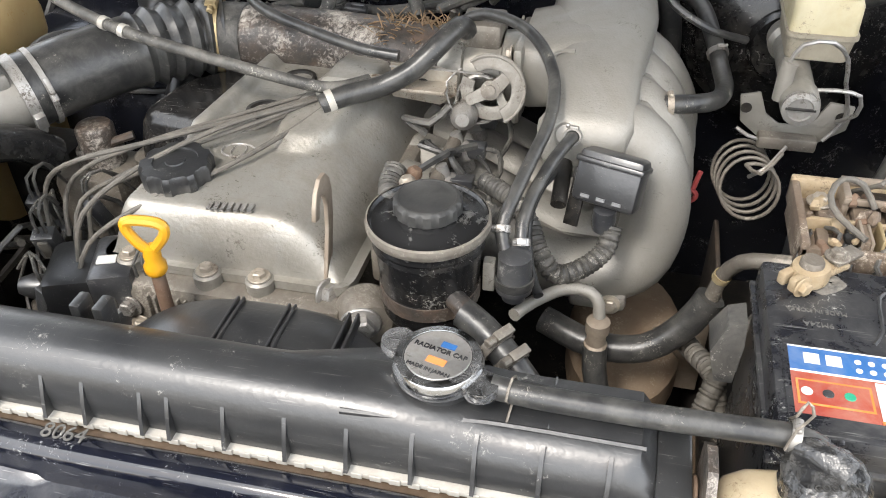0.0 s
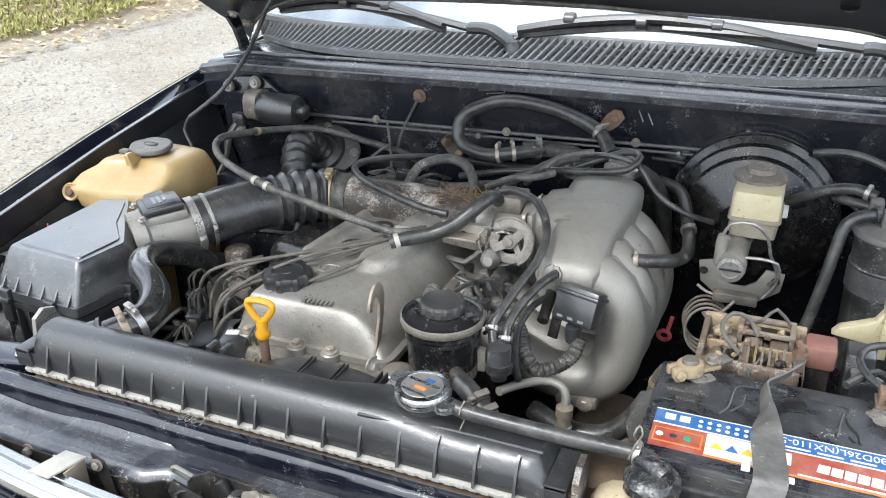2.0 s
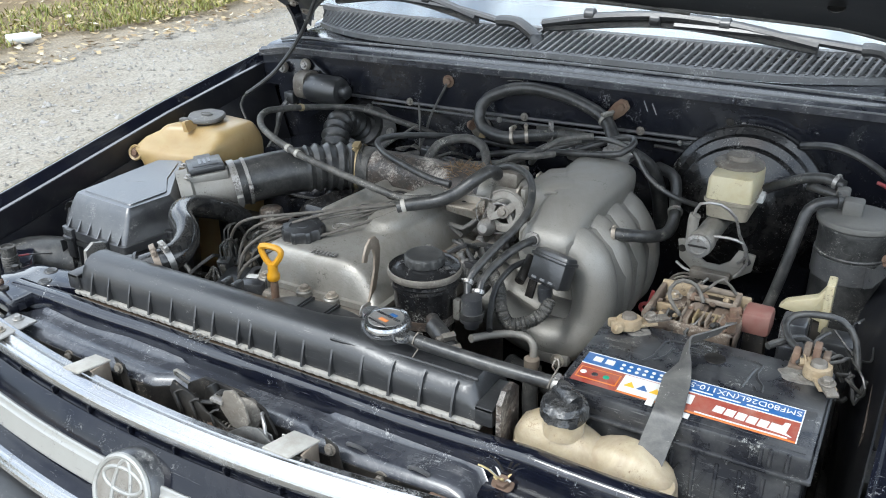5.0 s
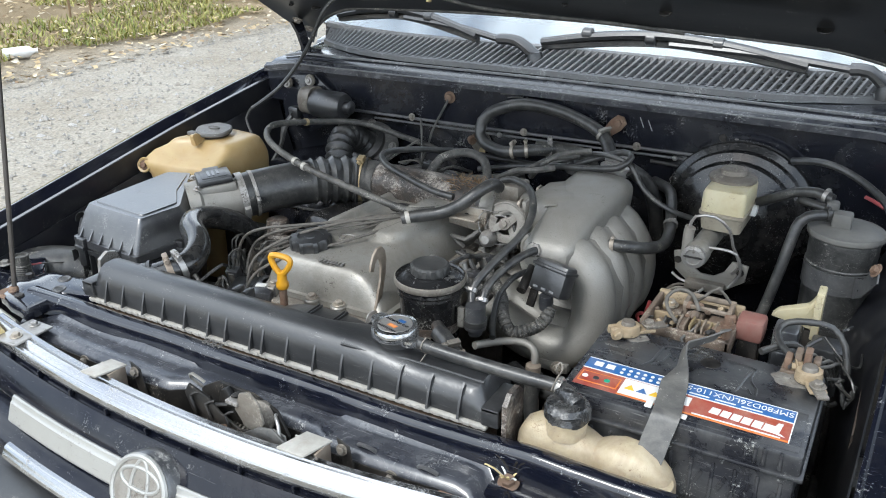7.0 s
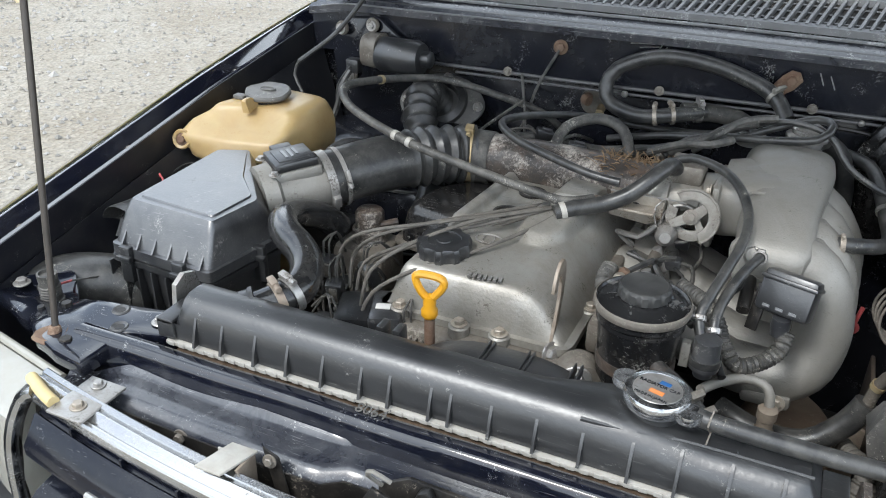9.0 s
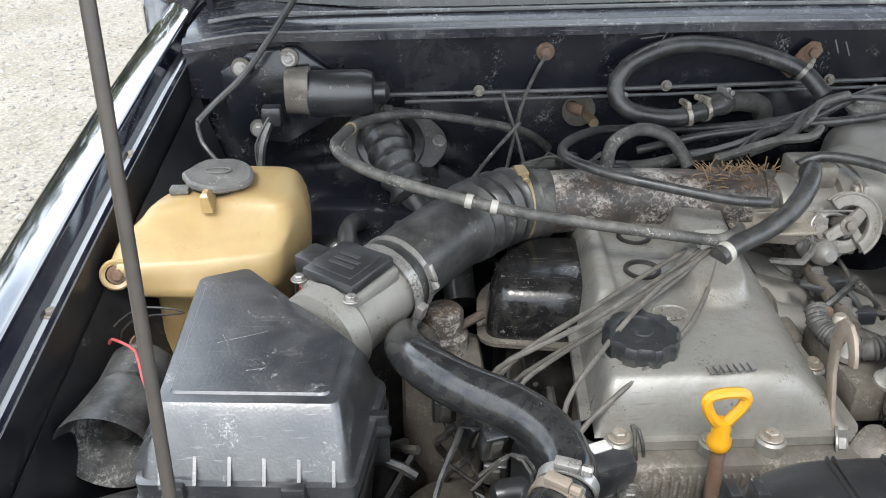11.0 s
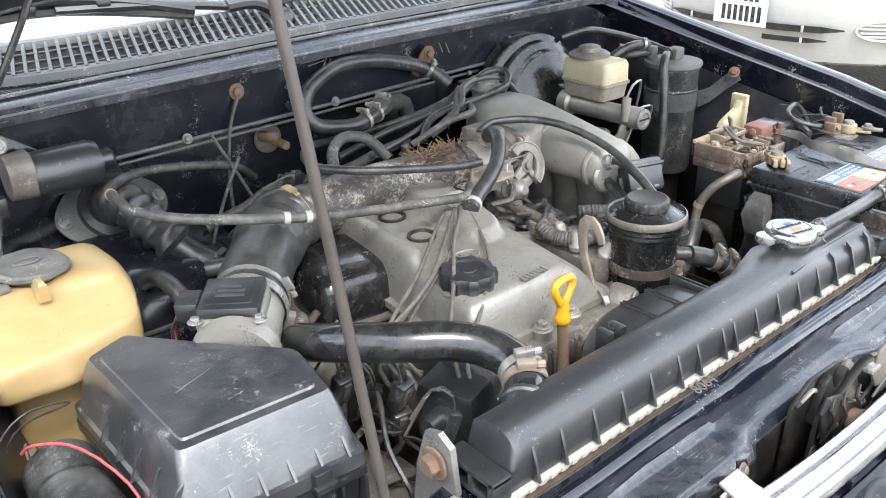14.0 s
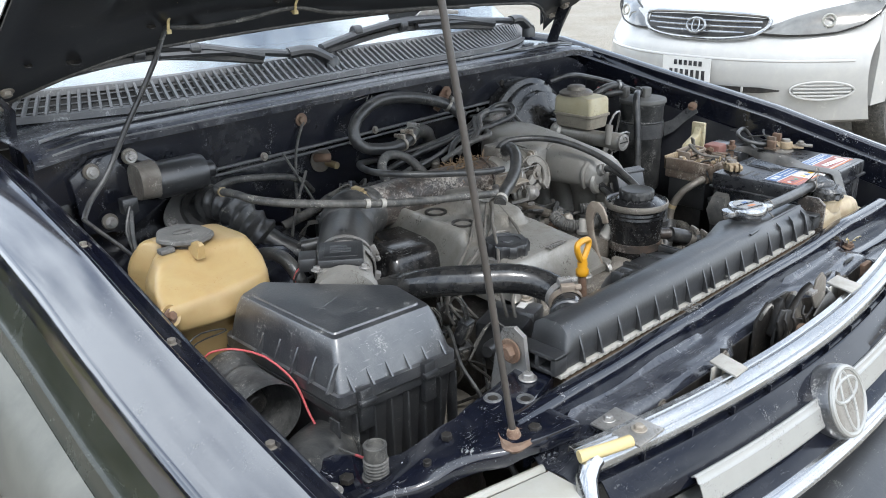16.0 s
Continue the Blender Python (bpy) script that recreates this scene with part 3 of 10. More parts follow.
def ground_material():
    m = bpy.data.materials.new("gravel_and_verge")
    m.use_nodes = True
    nt = m.node_tree
    b = nt.nodes["Principled BSDF"]
    b.inputs["Roughness"].default_value = 0.95
    co = nt.nodes.new("ShaderNodeTexCoord")
    v = nt.nodes.new("ShaderNodeTexVoronoi")
    v.inputs["Scale"].default_value = 38
    n = nt.nodes.new("ShaderNodeTexNoise")
    n.inputs["Scale"].default_value = 1.3
    n.inputs["Detail"].default_value = 9
    f = nt.nodes.new("ShaderNodeTexNoise")
    f.inputs["Scale"].default_value = 60
    f.inputs["Detail"].default_value = 6
    for q in (v, n, f):
        nt.links.new(co.outputs["Object"], q.inputs["Vector"])
    r = nt.nodes.new("ShaderNodeValToRGB")
    e = r.color_ramp.elements
    e[0].position, e[0].color = 0.0, (0.178, 0.158, 0.126, 1)
    e[1].position, e[1].color = 1.0, (0.33, 0.31, 0.268, 1)
    nt.links.new(v.outputs["Color"], r.inputs["Fac"])
    r2 = nt.nodes.new("ShaderNodeValToRGB")
    e = r2.color_ramp.elements
    e[0].position, e[0].color = 0.38, (0.33, 0.302, 0.25, 1)
    e[1].position, e[1].color = 0.66, (0.23, 0.19, 0.135, 1)
    nt.links.new(n.outputs["Fac"], r2.inputs["Fac"])
    mx = nt.nodes.new("ShaderNodeMix")
    mx.data_type = "RGBA"
    mx.inputs["Factor"].default_value = 0.45
    nt.links.new(r.outputs["Color"], mx.inputs["A"])
    nt.links.new(r2.outputs["Color"], mx.inputs["B"])
    mf = nt.nodes.new("ShaderNodeMix")
    mf.data_type = "RGBA"
    mf.blend_type = "MULTIPLY"
    mf.inputs["Factor"].default_value = 0.6
    nt.links.new(mx.outputs["Result"], mf.inputs["A"])
    r3 = nt.nodes.new("ShaderNodeValToRGB")
    r3.color_ramp.elements[0].position = 0.3
    r3.color_ramp.elements[0].color = (0.5, 0.5, 0.5, 1)
    r3.color_ramp.elements[1].position = 0.6
    nt.links.new(f.outputs["Fac"], r3.inputs["Fac"])
    nt.links.new(r3.outputs["Color"], mf.inputs["B"])
    # brown leaf litter and soil beyond the edge of the gravel
    sp = nt.nodes.new("ShaderNodeSeparateXYZ")
    nt.links.new(co.outputs["Object"], sp.inputs["Vector"])
    ad = nt.nodes.new("ShaderNodeMath")
    ad.operation = "MULTIPLY_ADD"
    ad.inputs[1].default_value = 1.6
    nt.links.new(n.outputs["Fac"], ad.inputs[0])
    nt.links.new(sp.outputs["X"], ad.inputs[2])
    mr = nt.nodes.new("ShaderNodeMapRange")
    mr.inputs["From Min"].default_value = -5.1
    mr.inputs["From Max"].default_value = -5.7
    nt.links.new(ad.outputs[0], mr.inputs["Value"])
    ms = nt.nodes.new("ShaderNodeMix")
    ms.data_type = "RGBA"
    ms.inputs["B"].default_value = (0.20, 0.15, 0.085, 1)
    nt.links.new(mr.outputs["Result"], ms.inputs["Factor"])
    nt.links.new(mf.outputs["Result"], ms.inputs["A"])
    nt.links.new(ms.outputs["Result"], b.inputs["Base Color"])
    bp = nt.nodes.new("ShaderNodeBump")
    bp.inputs["Strength"].default_value = 0.7
    bp.inputs["Distance"].default_value = 0.015
    nt.links.new(v.outputs["Distance"], bp.inputs["Height"])
    nt.links.new(bp.outputs["Normal"], b.inputs["Normal"])
    return m


solid("ground", ground_sheet(), ground_material(), "pale grey gravel lot with a brown leaf-strewn verge", "ground", kind="structure")

CX = -0.25      # middle of the car


# ---- the off-road car: bodywork round the engine bay ----
car = thing("off_road_car", (CX, 1.2, 0.0), "black off-road car with its bonnet propped open", "car")


def lerp_table(table, y):
    ys = [r[0] for r in table]
    return [float(np.interp(y, ys, [r[i] for r in table])) for i in range(1, len(table[0]))]


# inner edge of each wing beside the bay: y, x, z
LEFT_EDGE = [(-0.02, -0.885, 0.868), (0.08, -0.905, 0.905), (0.2, -0.912, 0.930), (0.3, -0.912, 0.950), (0.54, -0.908, 0.9955), (0.644, -0.904, 1.017), (0.8, -0.8965, 1.050), (0.99, -0.89, 1.082), (1.15, -0.885, 1.106), (1.5, -0.88, 1.14), (2.0, -0.88, 1.15)]
RIGHT_EDGE = [(-0.02, 0.38, 0.86), (0.08, 0.41, 0.90), (0.2, 0.42, 0.94), (0.3, 0.425, 0.966), (0.43, 0.430, 0.994), (0.613, 0.436, 1.036), (0.82, 0.442, 1.070), (1.085, 0.447, 1.117), (1.2, 0.45, 1.138), (1.5, 0.45, 1.155), (2.0, 0.45, 1.165)]
WING = [(0.0, -0.05), (0.0, 0.0), (0.004, 0.002), (0.007, -0.005), (0.020, -0.004), (0.026, -0.002), (0.030, 0.010), (0.034, 0.015), (0.044, 0.018), (0.056, 0.018), (0.064, 0.014), (0.069, 0.004), (0.073, -0.016), (0.078, -0.046), (0.09, -0.10), (0.11, -0.15), (0.13, -0.165), (0.14, -0.20), (0.15, -0.30), (0.15, -0.44), (0.14, -0.46)]


# the other wing has a flatter top that falls outwards to a sharp shoulder
WING_BROAD = [(0.0, 0.0), (0.004, 0.002), (0.008, -0.007), (0.015, -0.007), (0.017, -0.004), (0.0255, 0.0112), (0.0270, 0.0132), (0.0288, 0.0138), (0.0312, 0.0132), (0.036, 0.0115), (0.050, 0.0062), (0.065, -0.001), (0.080, -0.009), (0.090, -0.015), (0.0955, -0.0195), (0.099, -0.0265), (0.103, -0.037), (0.108, -0.0485)]
FENDER_SIDE = [(0.108, -0.0480), (0.1125, -0.057), (0.119, -0.070), (0.1245, -0.081), (0.1265, -0.0832), (0.1295, -0.0836), (0.1312, -0.089), (0.1345, -0.103), (0.1375, -0.113), (0.14, -0.16), (0.14, -0.30)]
FLARE_EDGE = [(0.1370, -0.110), (0.147, -0.115), (0.160, -0.126), (0.171, -0.146), (0.178, -0.18), (0.180, -0.28), (0.172, -0.30)]


def wing(edge, side, WING=WING):
    rows = []
    for y in [-0.02, 0.02, 0.06, 0.12] + [0.2 + 0.1 * i for i in range(19)]:
        x, z = lerp_table(edge, y)
        rows.append([(x + side * d, y, z + h) for d, h in WING])
    return sheet(rows, 0.0015)


part("wing", wing(LEFT_EDGE, -1, WING_BROAD), PAINT, car, "glossy black wing reflecting the sky")
part("wing_flange", wing(LEFT_EDGE, -1, [(0.0, -0.05), (0.0, -0.0005)]), APRON, car, "dull black inner flange of the wing")
part("wing_side", wing(LEFT_EDGE, -1, FENDER_SIDE), SIDE_DUST_REFLECT, car, "dull dusty wing side with the verge's reflection painted grey-green")
part("arch_flare", wing(LEFT_EDGE, -1, FLARE_EDGE), FLARE, car, "pale grey lower flare of the wing")
for y in (0.42, 0.62, 0.87):
    x, z = lerp_table(LEFT_EDGE, y)
    bolt((x - 0.011, y, z - 0.009), 0.0052, (0, 0, 1), car, GRIME_ALU)
part("wing", wing(RIGHT_EDGE, 1), RAIL_PAINT, car, "glossy black wing streaked with dust")


def apron(edge, side, foot):
    rows = []
    for i in range(16):
        y = 0.1 + 1.0 * i / 15
        x, z = lerp_table(edge, y)
        pts = []
        for k in range(9):
            u = k / 8
            bulge = 0.05 * math.exp(-((y - 0.85) / 0.2) ** 2) * math.sin(math.pi * min(1, u * 1.4))
            pts.append((x - side * (0.004 + foot * u ** 1.5 + bulge), y, z - 0.045 - 0.36 * u))
        rows.append(pts)
    return sheet(rows, 0.002)


part("inner_wing", apron(LEFT_EDGE, -1, 0.12), APRON, car)
part("inner_wing", apron(RIGHT_EDGE, 1, 0.05), APRON, car)
# added dark floor and front wall: they shut out ground and light below
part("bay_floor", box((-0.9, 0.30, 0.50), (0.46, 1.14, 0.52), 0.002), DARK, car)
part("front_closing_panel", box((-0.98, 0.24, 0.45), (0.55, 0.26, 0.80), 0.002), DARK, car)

def wheel(x, y, side):
    w = part("wheel", lathe([(0, -0.04), (0.12, -0.05), (0.19, -0.03), (0.19, 0.03), (0.12, 0.0), (0.04, 0.02), (0, 0.025)], 36, (x + side * 0.06, y, 0.36), (side, 0, 0)), STEEL, car, "steel wheel")
    part("tyre", lathe([(0.19, -0.09), (0.27, -0.115), (0.33, -0.11), (0.36, -0.085), (0.36, 0.085), (0.33, 0.11), (0.27, 0.115), (0.19, 0.09), (0.19, -0.09)], 48, (x, y, 0.36), (side, 0, 0)), RUBBER_DUSTY, w)


for wx, sd in ((-0.92, -1), (0.42, 1)):
    wheel(wx, 0.62, sd)
    wheel(wx, 3.2, sd)
part("body_side", box((-1.05, 1.45, 0.42), (-0.99, 4.0, 1.12), 0.03), PAINT, car)
part("body_side", box((0.55, 1.45, 0.42), (0.61, 4.0, 1.15), 0.03), PAINT, car)
part("rear_body", box((-1.0, 2.66, 0.45), (0.56, 4.05, 1.70), 0.06), PAINT, car)

# bulkhead: an upper panel, a seam flange, and a recessed lower panel
FW = 1.08
part("bulkhead", prism([(-0.885, 1.050), (-0.66, 1.050), (-0.3, 1.053), (0.1, 1.061), (0.2, 1.059), (0.27, 1.037), (0.34, 0.975), (0.455, 0.93), (0.455, 1.06), (0.44, 1.095), (0.40, 1.118), (0.33, 1.142), (0.2, 1.146), (-0.2, 1.146), (-0.6, 1.137), (-0.885, 1.118)], FW, FW + 0.02, "y"), PAINT_IN, car, "black painted bulkhead with scratches")
part("lower_bulkhead", box((-0.90, FW + 0.032, 0.5), (0.46, FW + 0.045, 1.08), 0.002), PAINT_IN, car, "recessed black lower bulkhead")
part("bulkhead_seam", tube([(-0.60, FW + 0.004, 1.040), (-0.3, FW + 0.004, 1.044), (-0.05, FW + 0.004, 1.049), (0.12, FW + 0.004, 1.052)], 0.0025, 8), PAINT_DUSTY, car)
for sx, sz in ((-0.50, 1.057), (-0.245, 1.060), (-0.02, 1.065)):
    bolt((sx, FW - 0.006, sz), 0.005, (0, -1, 0.2), car, GRIME_ALU)
part("bulkhead_seam", tube([(-0.66, FW - 0.003, 1.052), (-0.3, FW - 0.003, 1.056), (0.1, FW - 0.003, 1.064), (0.2, FW - 0.003, 1.062), (0.27, FW - 0.003, 1.04), (0.34, FW - 0.003, 0.98)], 0.0032, 8), PAINT_DUSTY, car)


def recede(x):
    """How far the scuttle's front edge runs back towards its ends."""
    return 0.125 * (max(0.0, abs(x + 0.225) - 0.28) / 0.34) ** 2.2


def cowl_rows():
    rows = []
    for i in range(49):
        x = -0.885 + 1.335 * i / 48
        end = max(0.0, (-x - 0.80) / 0.085) + max(0.0, (x - 0.37) / 0.08)
        z0 = 1.146 - 0.012 * max(0, -x - 0.2) - 0.012 * end
        r = recede(x)
        rows.append([(x, FW - 0.012, z0 - 0.012), (x, FW - 0.012, z0), (x, FW - 0.002, z0 + 0.006), (x, FW + 0.004, z0 - 0.002), (x, FW + 0.012, z0 + 0.003), (x, FW + 0.030, z0 + 0.010), (x, FW + 0.042 + 0.55 * r, z0 + 0.014), (x, FW + 0.052 + r, z0 + 0.013), (x, 1.34 + r, z0 + 0.016)])
    return rows


lip = cowl_rows()
part("cowl_panel", sheet(lip, 0.002), DUST_AND_SHEEN, car, "dusty grey-black scuttle panel with sky sheen in its colour")
part("weather_strip", tube([Vector(r[3]) + Vector((0, 0.003, 0.004)) for r in lip[1:-1:2]], 0.0045, 8, 0.02), RUBBER, car, "black rubber weather strip")
part("lip_edge", tube([Vector(r[1]) + Vector((0, -0.001, 0.001)) for r in lip[1:-1:2]], 0.0016, 6, 0.02), COWL, car, "thin pale grey edge of the lip")
part("panel_bead", tube([Vector(r[5]) + Vector((0, 0.004, 0.004)) for r in lip[1:-1:2]], 0.0028, 6, 0.02), COWL, car)


def rear_edge(x):
    """The open bonnet's rear edge, bowed like the scuttle."""
    q = abs(x + 0.20)
    return 1.086 + 0.15 * q ** 2 + 1.25 * max(0.0, q - 0.44) ** 1.6


BONNET_TAN = math.tan(radians(31))


def bonnet_at(s, u, up=0.0):
    """A point of the inner panel: s across, u from the rear edge to the front; up: above it."""
    x = CX + 0.02 + s * 0.685 * (1 - 0.02 * u)
    y0 = rear_edge(CX + 0.02 + s * 0.66)
    y = y0 + (0.25 - y0) * u
    return Vector((x, y, 1.283 + (1.088 - y) * BONNET_TAN + 0.020 * (1 - s * s) * min(1.0, u * 3) + up))


def bonnet():
    """The inner panel: a rim along its edges, and pressed hollows between broad ribs."""
    rows = []
    for i in range(57):
        u = i / 56
        row = []
        for k in range(81):
            s = -1 + 2 * k / 80
            d = min(1 - abs(s), 1.0)
            hollow = 0.0
            for c, w, u0, u1 in ((-0.62, 0.17, 0.13, 0.46), (-0.20, 0.19, 0.16, 0.46), (0.22, 0.19, 0.16, 0.46), (0.62, 0.17, 0.13, 0.46), (-0.55, 0.22, 0.54, 0.88), (0.0, 0.24, 0.54, 0.88), (0.55, 0.22, 0.54, 0.88)):
                a = min(1.0, max(0.0, (w - abs(s - c)) / 0.05)) * min(1.0, max(0.0, (u - u0) / 0.04)) * min(1.0, max(0.0, (u1 - u) / 0.04))
                hollow = max(hollow, a * a * (3 - 2 * a))
            row.append(bonnet_at(s, u, 0.022 * hollow - 0.012 * math.exp(-(d / 0.03) ** 2) - 0.008 * math.exp(-(u / 0.02) ** 2)))
        rows.append(row)
    return sheet(rows, 0.002)


bonnet_lid = part("bonnet", bonnet(), PANEL_BLACK, car, "open black bonnet, dusty underneath")
part("bonnet_skin", sheet([[bonnet_at(-1 + 2 * k / 24, 1.02 * i / 11 - 0.01, 0.032 - 0.034 * abs(-1 + k / 12) ** 14) for k in range(25)] for i in range(12)], 0.0015), PAINT, car)
part("rim_seal", tube([bonnet_at(-0.97 + 1.94 * k / 40, 0.006, -0.009) for k in range(41)], 0.003, 6, 0.03), RUBBER_DUSTY, bonnet_lid, "thin rubber edge")
for hs, hu, hr in ((-0.80, 0.045, 0.012), (-0.66, 0.075, 0.007), (-0.90, 0.10, 0.006), (-0.55, 0.05, 0.011), (0.10, 0.055, 0.006), (0.36, 0.06, 0.011), (0.72, 0.07, 0.013), (0.85, 0.12, 0.007), (0.0, 0.10, 0.008), (-0.36, 0.09, 0.007)):
    part("drain_hole", lathe(disc_profile(hr, 0.003, 0.001), 18, bonnet_at(hs, hu, -0.003), (0, 0.5, -0.85)), DARK, bonnet_lid)
# hinge arms: flat pressed bars from the wing corner to the bonnet
for hxx, sd in ((-0.868, -1), (0.452, 1)):
    top = bonnet_at(sd * 0.955, 0.07, -0.010)
    arm = part("bonnet_hinge", loft([[Vector((hxx + a, y + b, z)) for a, b in ((-0.004, -0.014), (0.004, -0.014), (0.004, 0.014), (-0.004, 0.014))] for y, z in ((1.20, 1.085), (1.20, 1.15), (1.185, 1.185))] + [[top + Vector((a, b, -0.004)) for a, b in ((-0.004, -0.020), (0.004, -0.020), (0.004, 0.016), (-0.004, 0.016))]]), PAINT_IN, car)
    for dy in (-0.012, 0.030):
        bolt(top + Vector((-sd * 0.014, dy, -0.004 - 0.6 * dy)), 0.008, (0, -0.5, -0.85), arm, ZINC)

# windscreen and a dark cabin behind it
def screen_rows():
    rows = []
    for i in range(13):
        s = -1 + 2 * i / 12
        x = CX + 0.70 * s
        y0, z0 = 1.235 + 0.10 * s * s, 1.185
        rows.append([(x * (1 - 0.1 * u) + 0.1 * u * CX, y0 + 0.72 * u, z0 + 0.50 * u) for u in (0, 0.25, 0.5, 0.75, 1.0)])
    return rows


part("windscreen", sheet(screen_rows(), 0.005), GLASS, car, "windscreen reflecting a cloudy sky")
cab = bmesh.new()
for lo, hi in (((-0.98, 1.42, 1.12), (0.48, 1.75, 1.15)), ((-0.98, 2.6, 0.5), (0.48, 2.65, 1.7)), ((-1.0, 1.45, 0.5), (-0.97, 2.65, 1.68)), ((0.47, 1.45, 0.5), (0.5, 2.65, 1.68)), ((-1.0, 1.98, 1.68), (0.5, 2.65, 1.72))):
    add_box(cab, lo, hi, 0.01)
part("cabin", cab, DARK, car)
part("dashboard", box((-0.9, 1.38, 1.08), (0.4, 1.7, 1.16), 0.02), PLASTIC_GREY, car)

# ---- scuttle grille, wipers, bulkhead fittings ----
scuttle = thing("scuttle_grille", (CX, 1.16, 1.16), "weathered grey plastic scuttle grille with slanted slats", "grille")


def scuttle_at(x, u):
    """A point of the grille: u runs from its front edge to its back."""
    r = recede(x)
    z0 = 1.146 - 0.012 * max(0, -x - 0.2) - 0.05 * r
    y0, y1 = 1.128 + r, 1.215 + 0.42 * r
    return Vector((x, y0 + (y1 - y0) * u, z0 + 0.026 + (0.028 + 0.08 * r) * u))


for u0, nm in ((0.0, "front_strip"), (1.0, "back_strip")):
    rows = []
    for i in range(31):
        x = -0.85 + 1.28 * i / 30
        p = scuttle_at(x, u0)
        e = 0.010 if u0 == 0 else 0.008
        rows.append([p + Vector((0, -e, -0.008)), p + Vector((0, -e, 0.002)), p + Vector((0, e, 0.003)), p + Vector((0, e, -0.008))])
    part(nm, sheet(rows, 0.001), COWL, scuttle)
mesh_rows = []
for i in range(31):
    x = -0.85 + 1.28 * i / 30
    mesh_rows.append([scuttle_at(x, u) + Vector((0, 0, -0.007)) for u in (0, 0.33, 0.66, 1.0)])
part("mesh", sheet(mesh_rows, 0.001), DARK, scuttle)
slat_me = None
for i in range(86):
    x = -0.84 + 0.0147 * i
    a, b = scuttle_at(x - 0.008, 0.02), scuttle_at(x + 0.012, 0.98)
    d = (b - a)
    if slat_me is None:
        bm = bmesh.new()
        add_box(bm, (-0.0022, 0, -0.007), (0.0022, 1, 0.0035), 0.0)
        slat_me = bpy.data.meshes.new("slat")
        bm.to_mesh(slat_me)
        bm.free()
        slat_me.materials.append(COWL)
    ob = new("slat", slat_me)
    ob.parent = scuttle
    ob.matrix_parent_inverse = Matrix.Translation(scuttle.location).inverted()
    rot = Matrix(((1, 0, 0), (0, 1, 0), (0, 0, 1))).to_4x4()
    yv = d.normalized()
    xv = yv.cross(Vector((0, 0, 1))).normalized()
    zv = xv.cross(yv)
    ob.matrix_basis = Matrix.Translation(a) @ Matrix((xv, yv, zv)).transposed().to_4x4() @ Matrix.Diagonal((1, d.length, 1, 1))
for r in (0.25, 0.5, 0.75):
    part("cross_bar", tube([scuttle_at(-0.84 + 1.26 * i / 20, r) + Vector((0, 0, -0.004)) for i in range(21)], 0.0013, 5, 0.05), COWL, scuttle)


def wiper(pivot, elbow, tip, label):
    w = thing("windscreen_wiper", pivot, label, "wiper", "windscreen wipers")
    part("pivot_cap", lathe([(0, -0.02), (0.016, -0.02), (0.016, 0.0), (0.012, 0.008), (0, 0.01)], 20, pivot), PLASTIC, w)
    p, e, t = Vector(pivot), Vector(elbow), Vector(tip)
    part("arm_root", tube([p, p.lerp(e, 0.5) + Vector((0, 0, 0.012)), e], 0.014, 10, flat=0.8), PLASTIC, w)
    part("arm", tube([e, e.lerp(t, 0.25) + Vector((0, 0, 0.012)), e.lerp(t, 0.55) + Vector((0, 0, 0.016))], 0.0105, 8, flat=0.7), PLASTIC, w)
    s = e.lerp(t, 0.12) + Vector((0, -0.004, 0.0))
    mid = e.lerp(t, 0.58) + Vector((0, 0.004, 0.030))
    blade = part("blade_frame", tube([s, e.lerp(t, 0.36) + Vector((0, 0.002, 0.022)), mid, e.lerp(t, 0.80) + Vector((0, 0.002, 0.020)), t], 0.0105, 8, flat=0.8), PLASTIC, w)
    part("rubber", tube([s + Vector((0, 0.004, -0.008)), mid + Vector((0, 0.006, -0.016)), t + Vector((0, 0.004, -0.010))], 0.0075, 6), RUBBER, blade)
    for f in (0.36, 0.58, 0.80):
        part("blade_clip", lathe(disc_profile(0.0125, 0.02, 0.002), 12, e.lerp(t, f) + Vector((-0.01, 0.003, 0.022)), t - e), PLASTIC, blade)


wiper((-0.268, 1.168, 1.190), (-0.356, 1.186, 1.212), (-0.80, 1.245, 1.222), "black windscreen wiper lying on the glass")
wiper((0.36, 1.20, 1.190), (0.30, 1.205, 1.214), (-0.268, 1.200, 1.212), "black windscreen wiper with a jointed blade")
mirror = thing("nozzle_bracket", (0.045, 1.26, 1.235), "pale metal wiper joint on the glass", "bracket")
part("plate", prism([(0.02, 1.244), (0.05, 1.262), (0.10, 1.258), (0.155, 1.248), (0.155, 1.240), (0.08, 1.243)], 1.238, 1.244, "y", 0.001), STEEL, mirror)

# fittings on the bulkhead
earth = thing("earth_strap", (-0.41, 1.075, 1.10), "braided earth strap bolted to the bulkhead", "cable")
bolt((-0.412, 1.079, 1.108), 0.008, (0, -1, 0), earth, RUST)
part("wire", tube([(-0.412, 1.072, 1.105), (-0.421, 1.072, 1.088), (-0.434, 1.068, 1.062), (-0.444, 1.06, 1.036), (-0.455, 1.05, 0.99), (-0.47, 1.02, 0.94)], 0.0026, 8), RUBBER_DUSTY, earth)
tab = thing("hose_bracket", (-0.056, 1.07, 1.09), "rusty metal tab bolted to the bulkhead holding a hose", "bracket")
part("plate", prism([(-0.092, 1.078), (-0.080, 1.070), (-0.050, 1.092), (-0.040, 1.106), (-0.046, 1.118), (-0.058, 1.120), (-0.070, 1.110)], 1.066, 1.070, "y", 0.001), RUST, tab)
bolt((-0.055, 1.066, 1.106), 0.007, (0, -1, 0), tab, RUST)
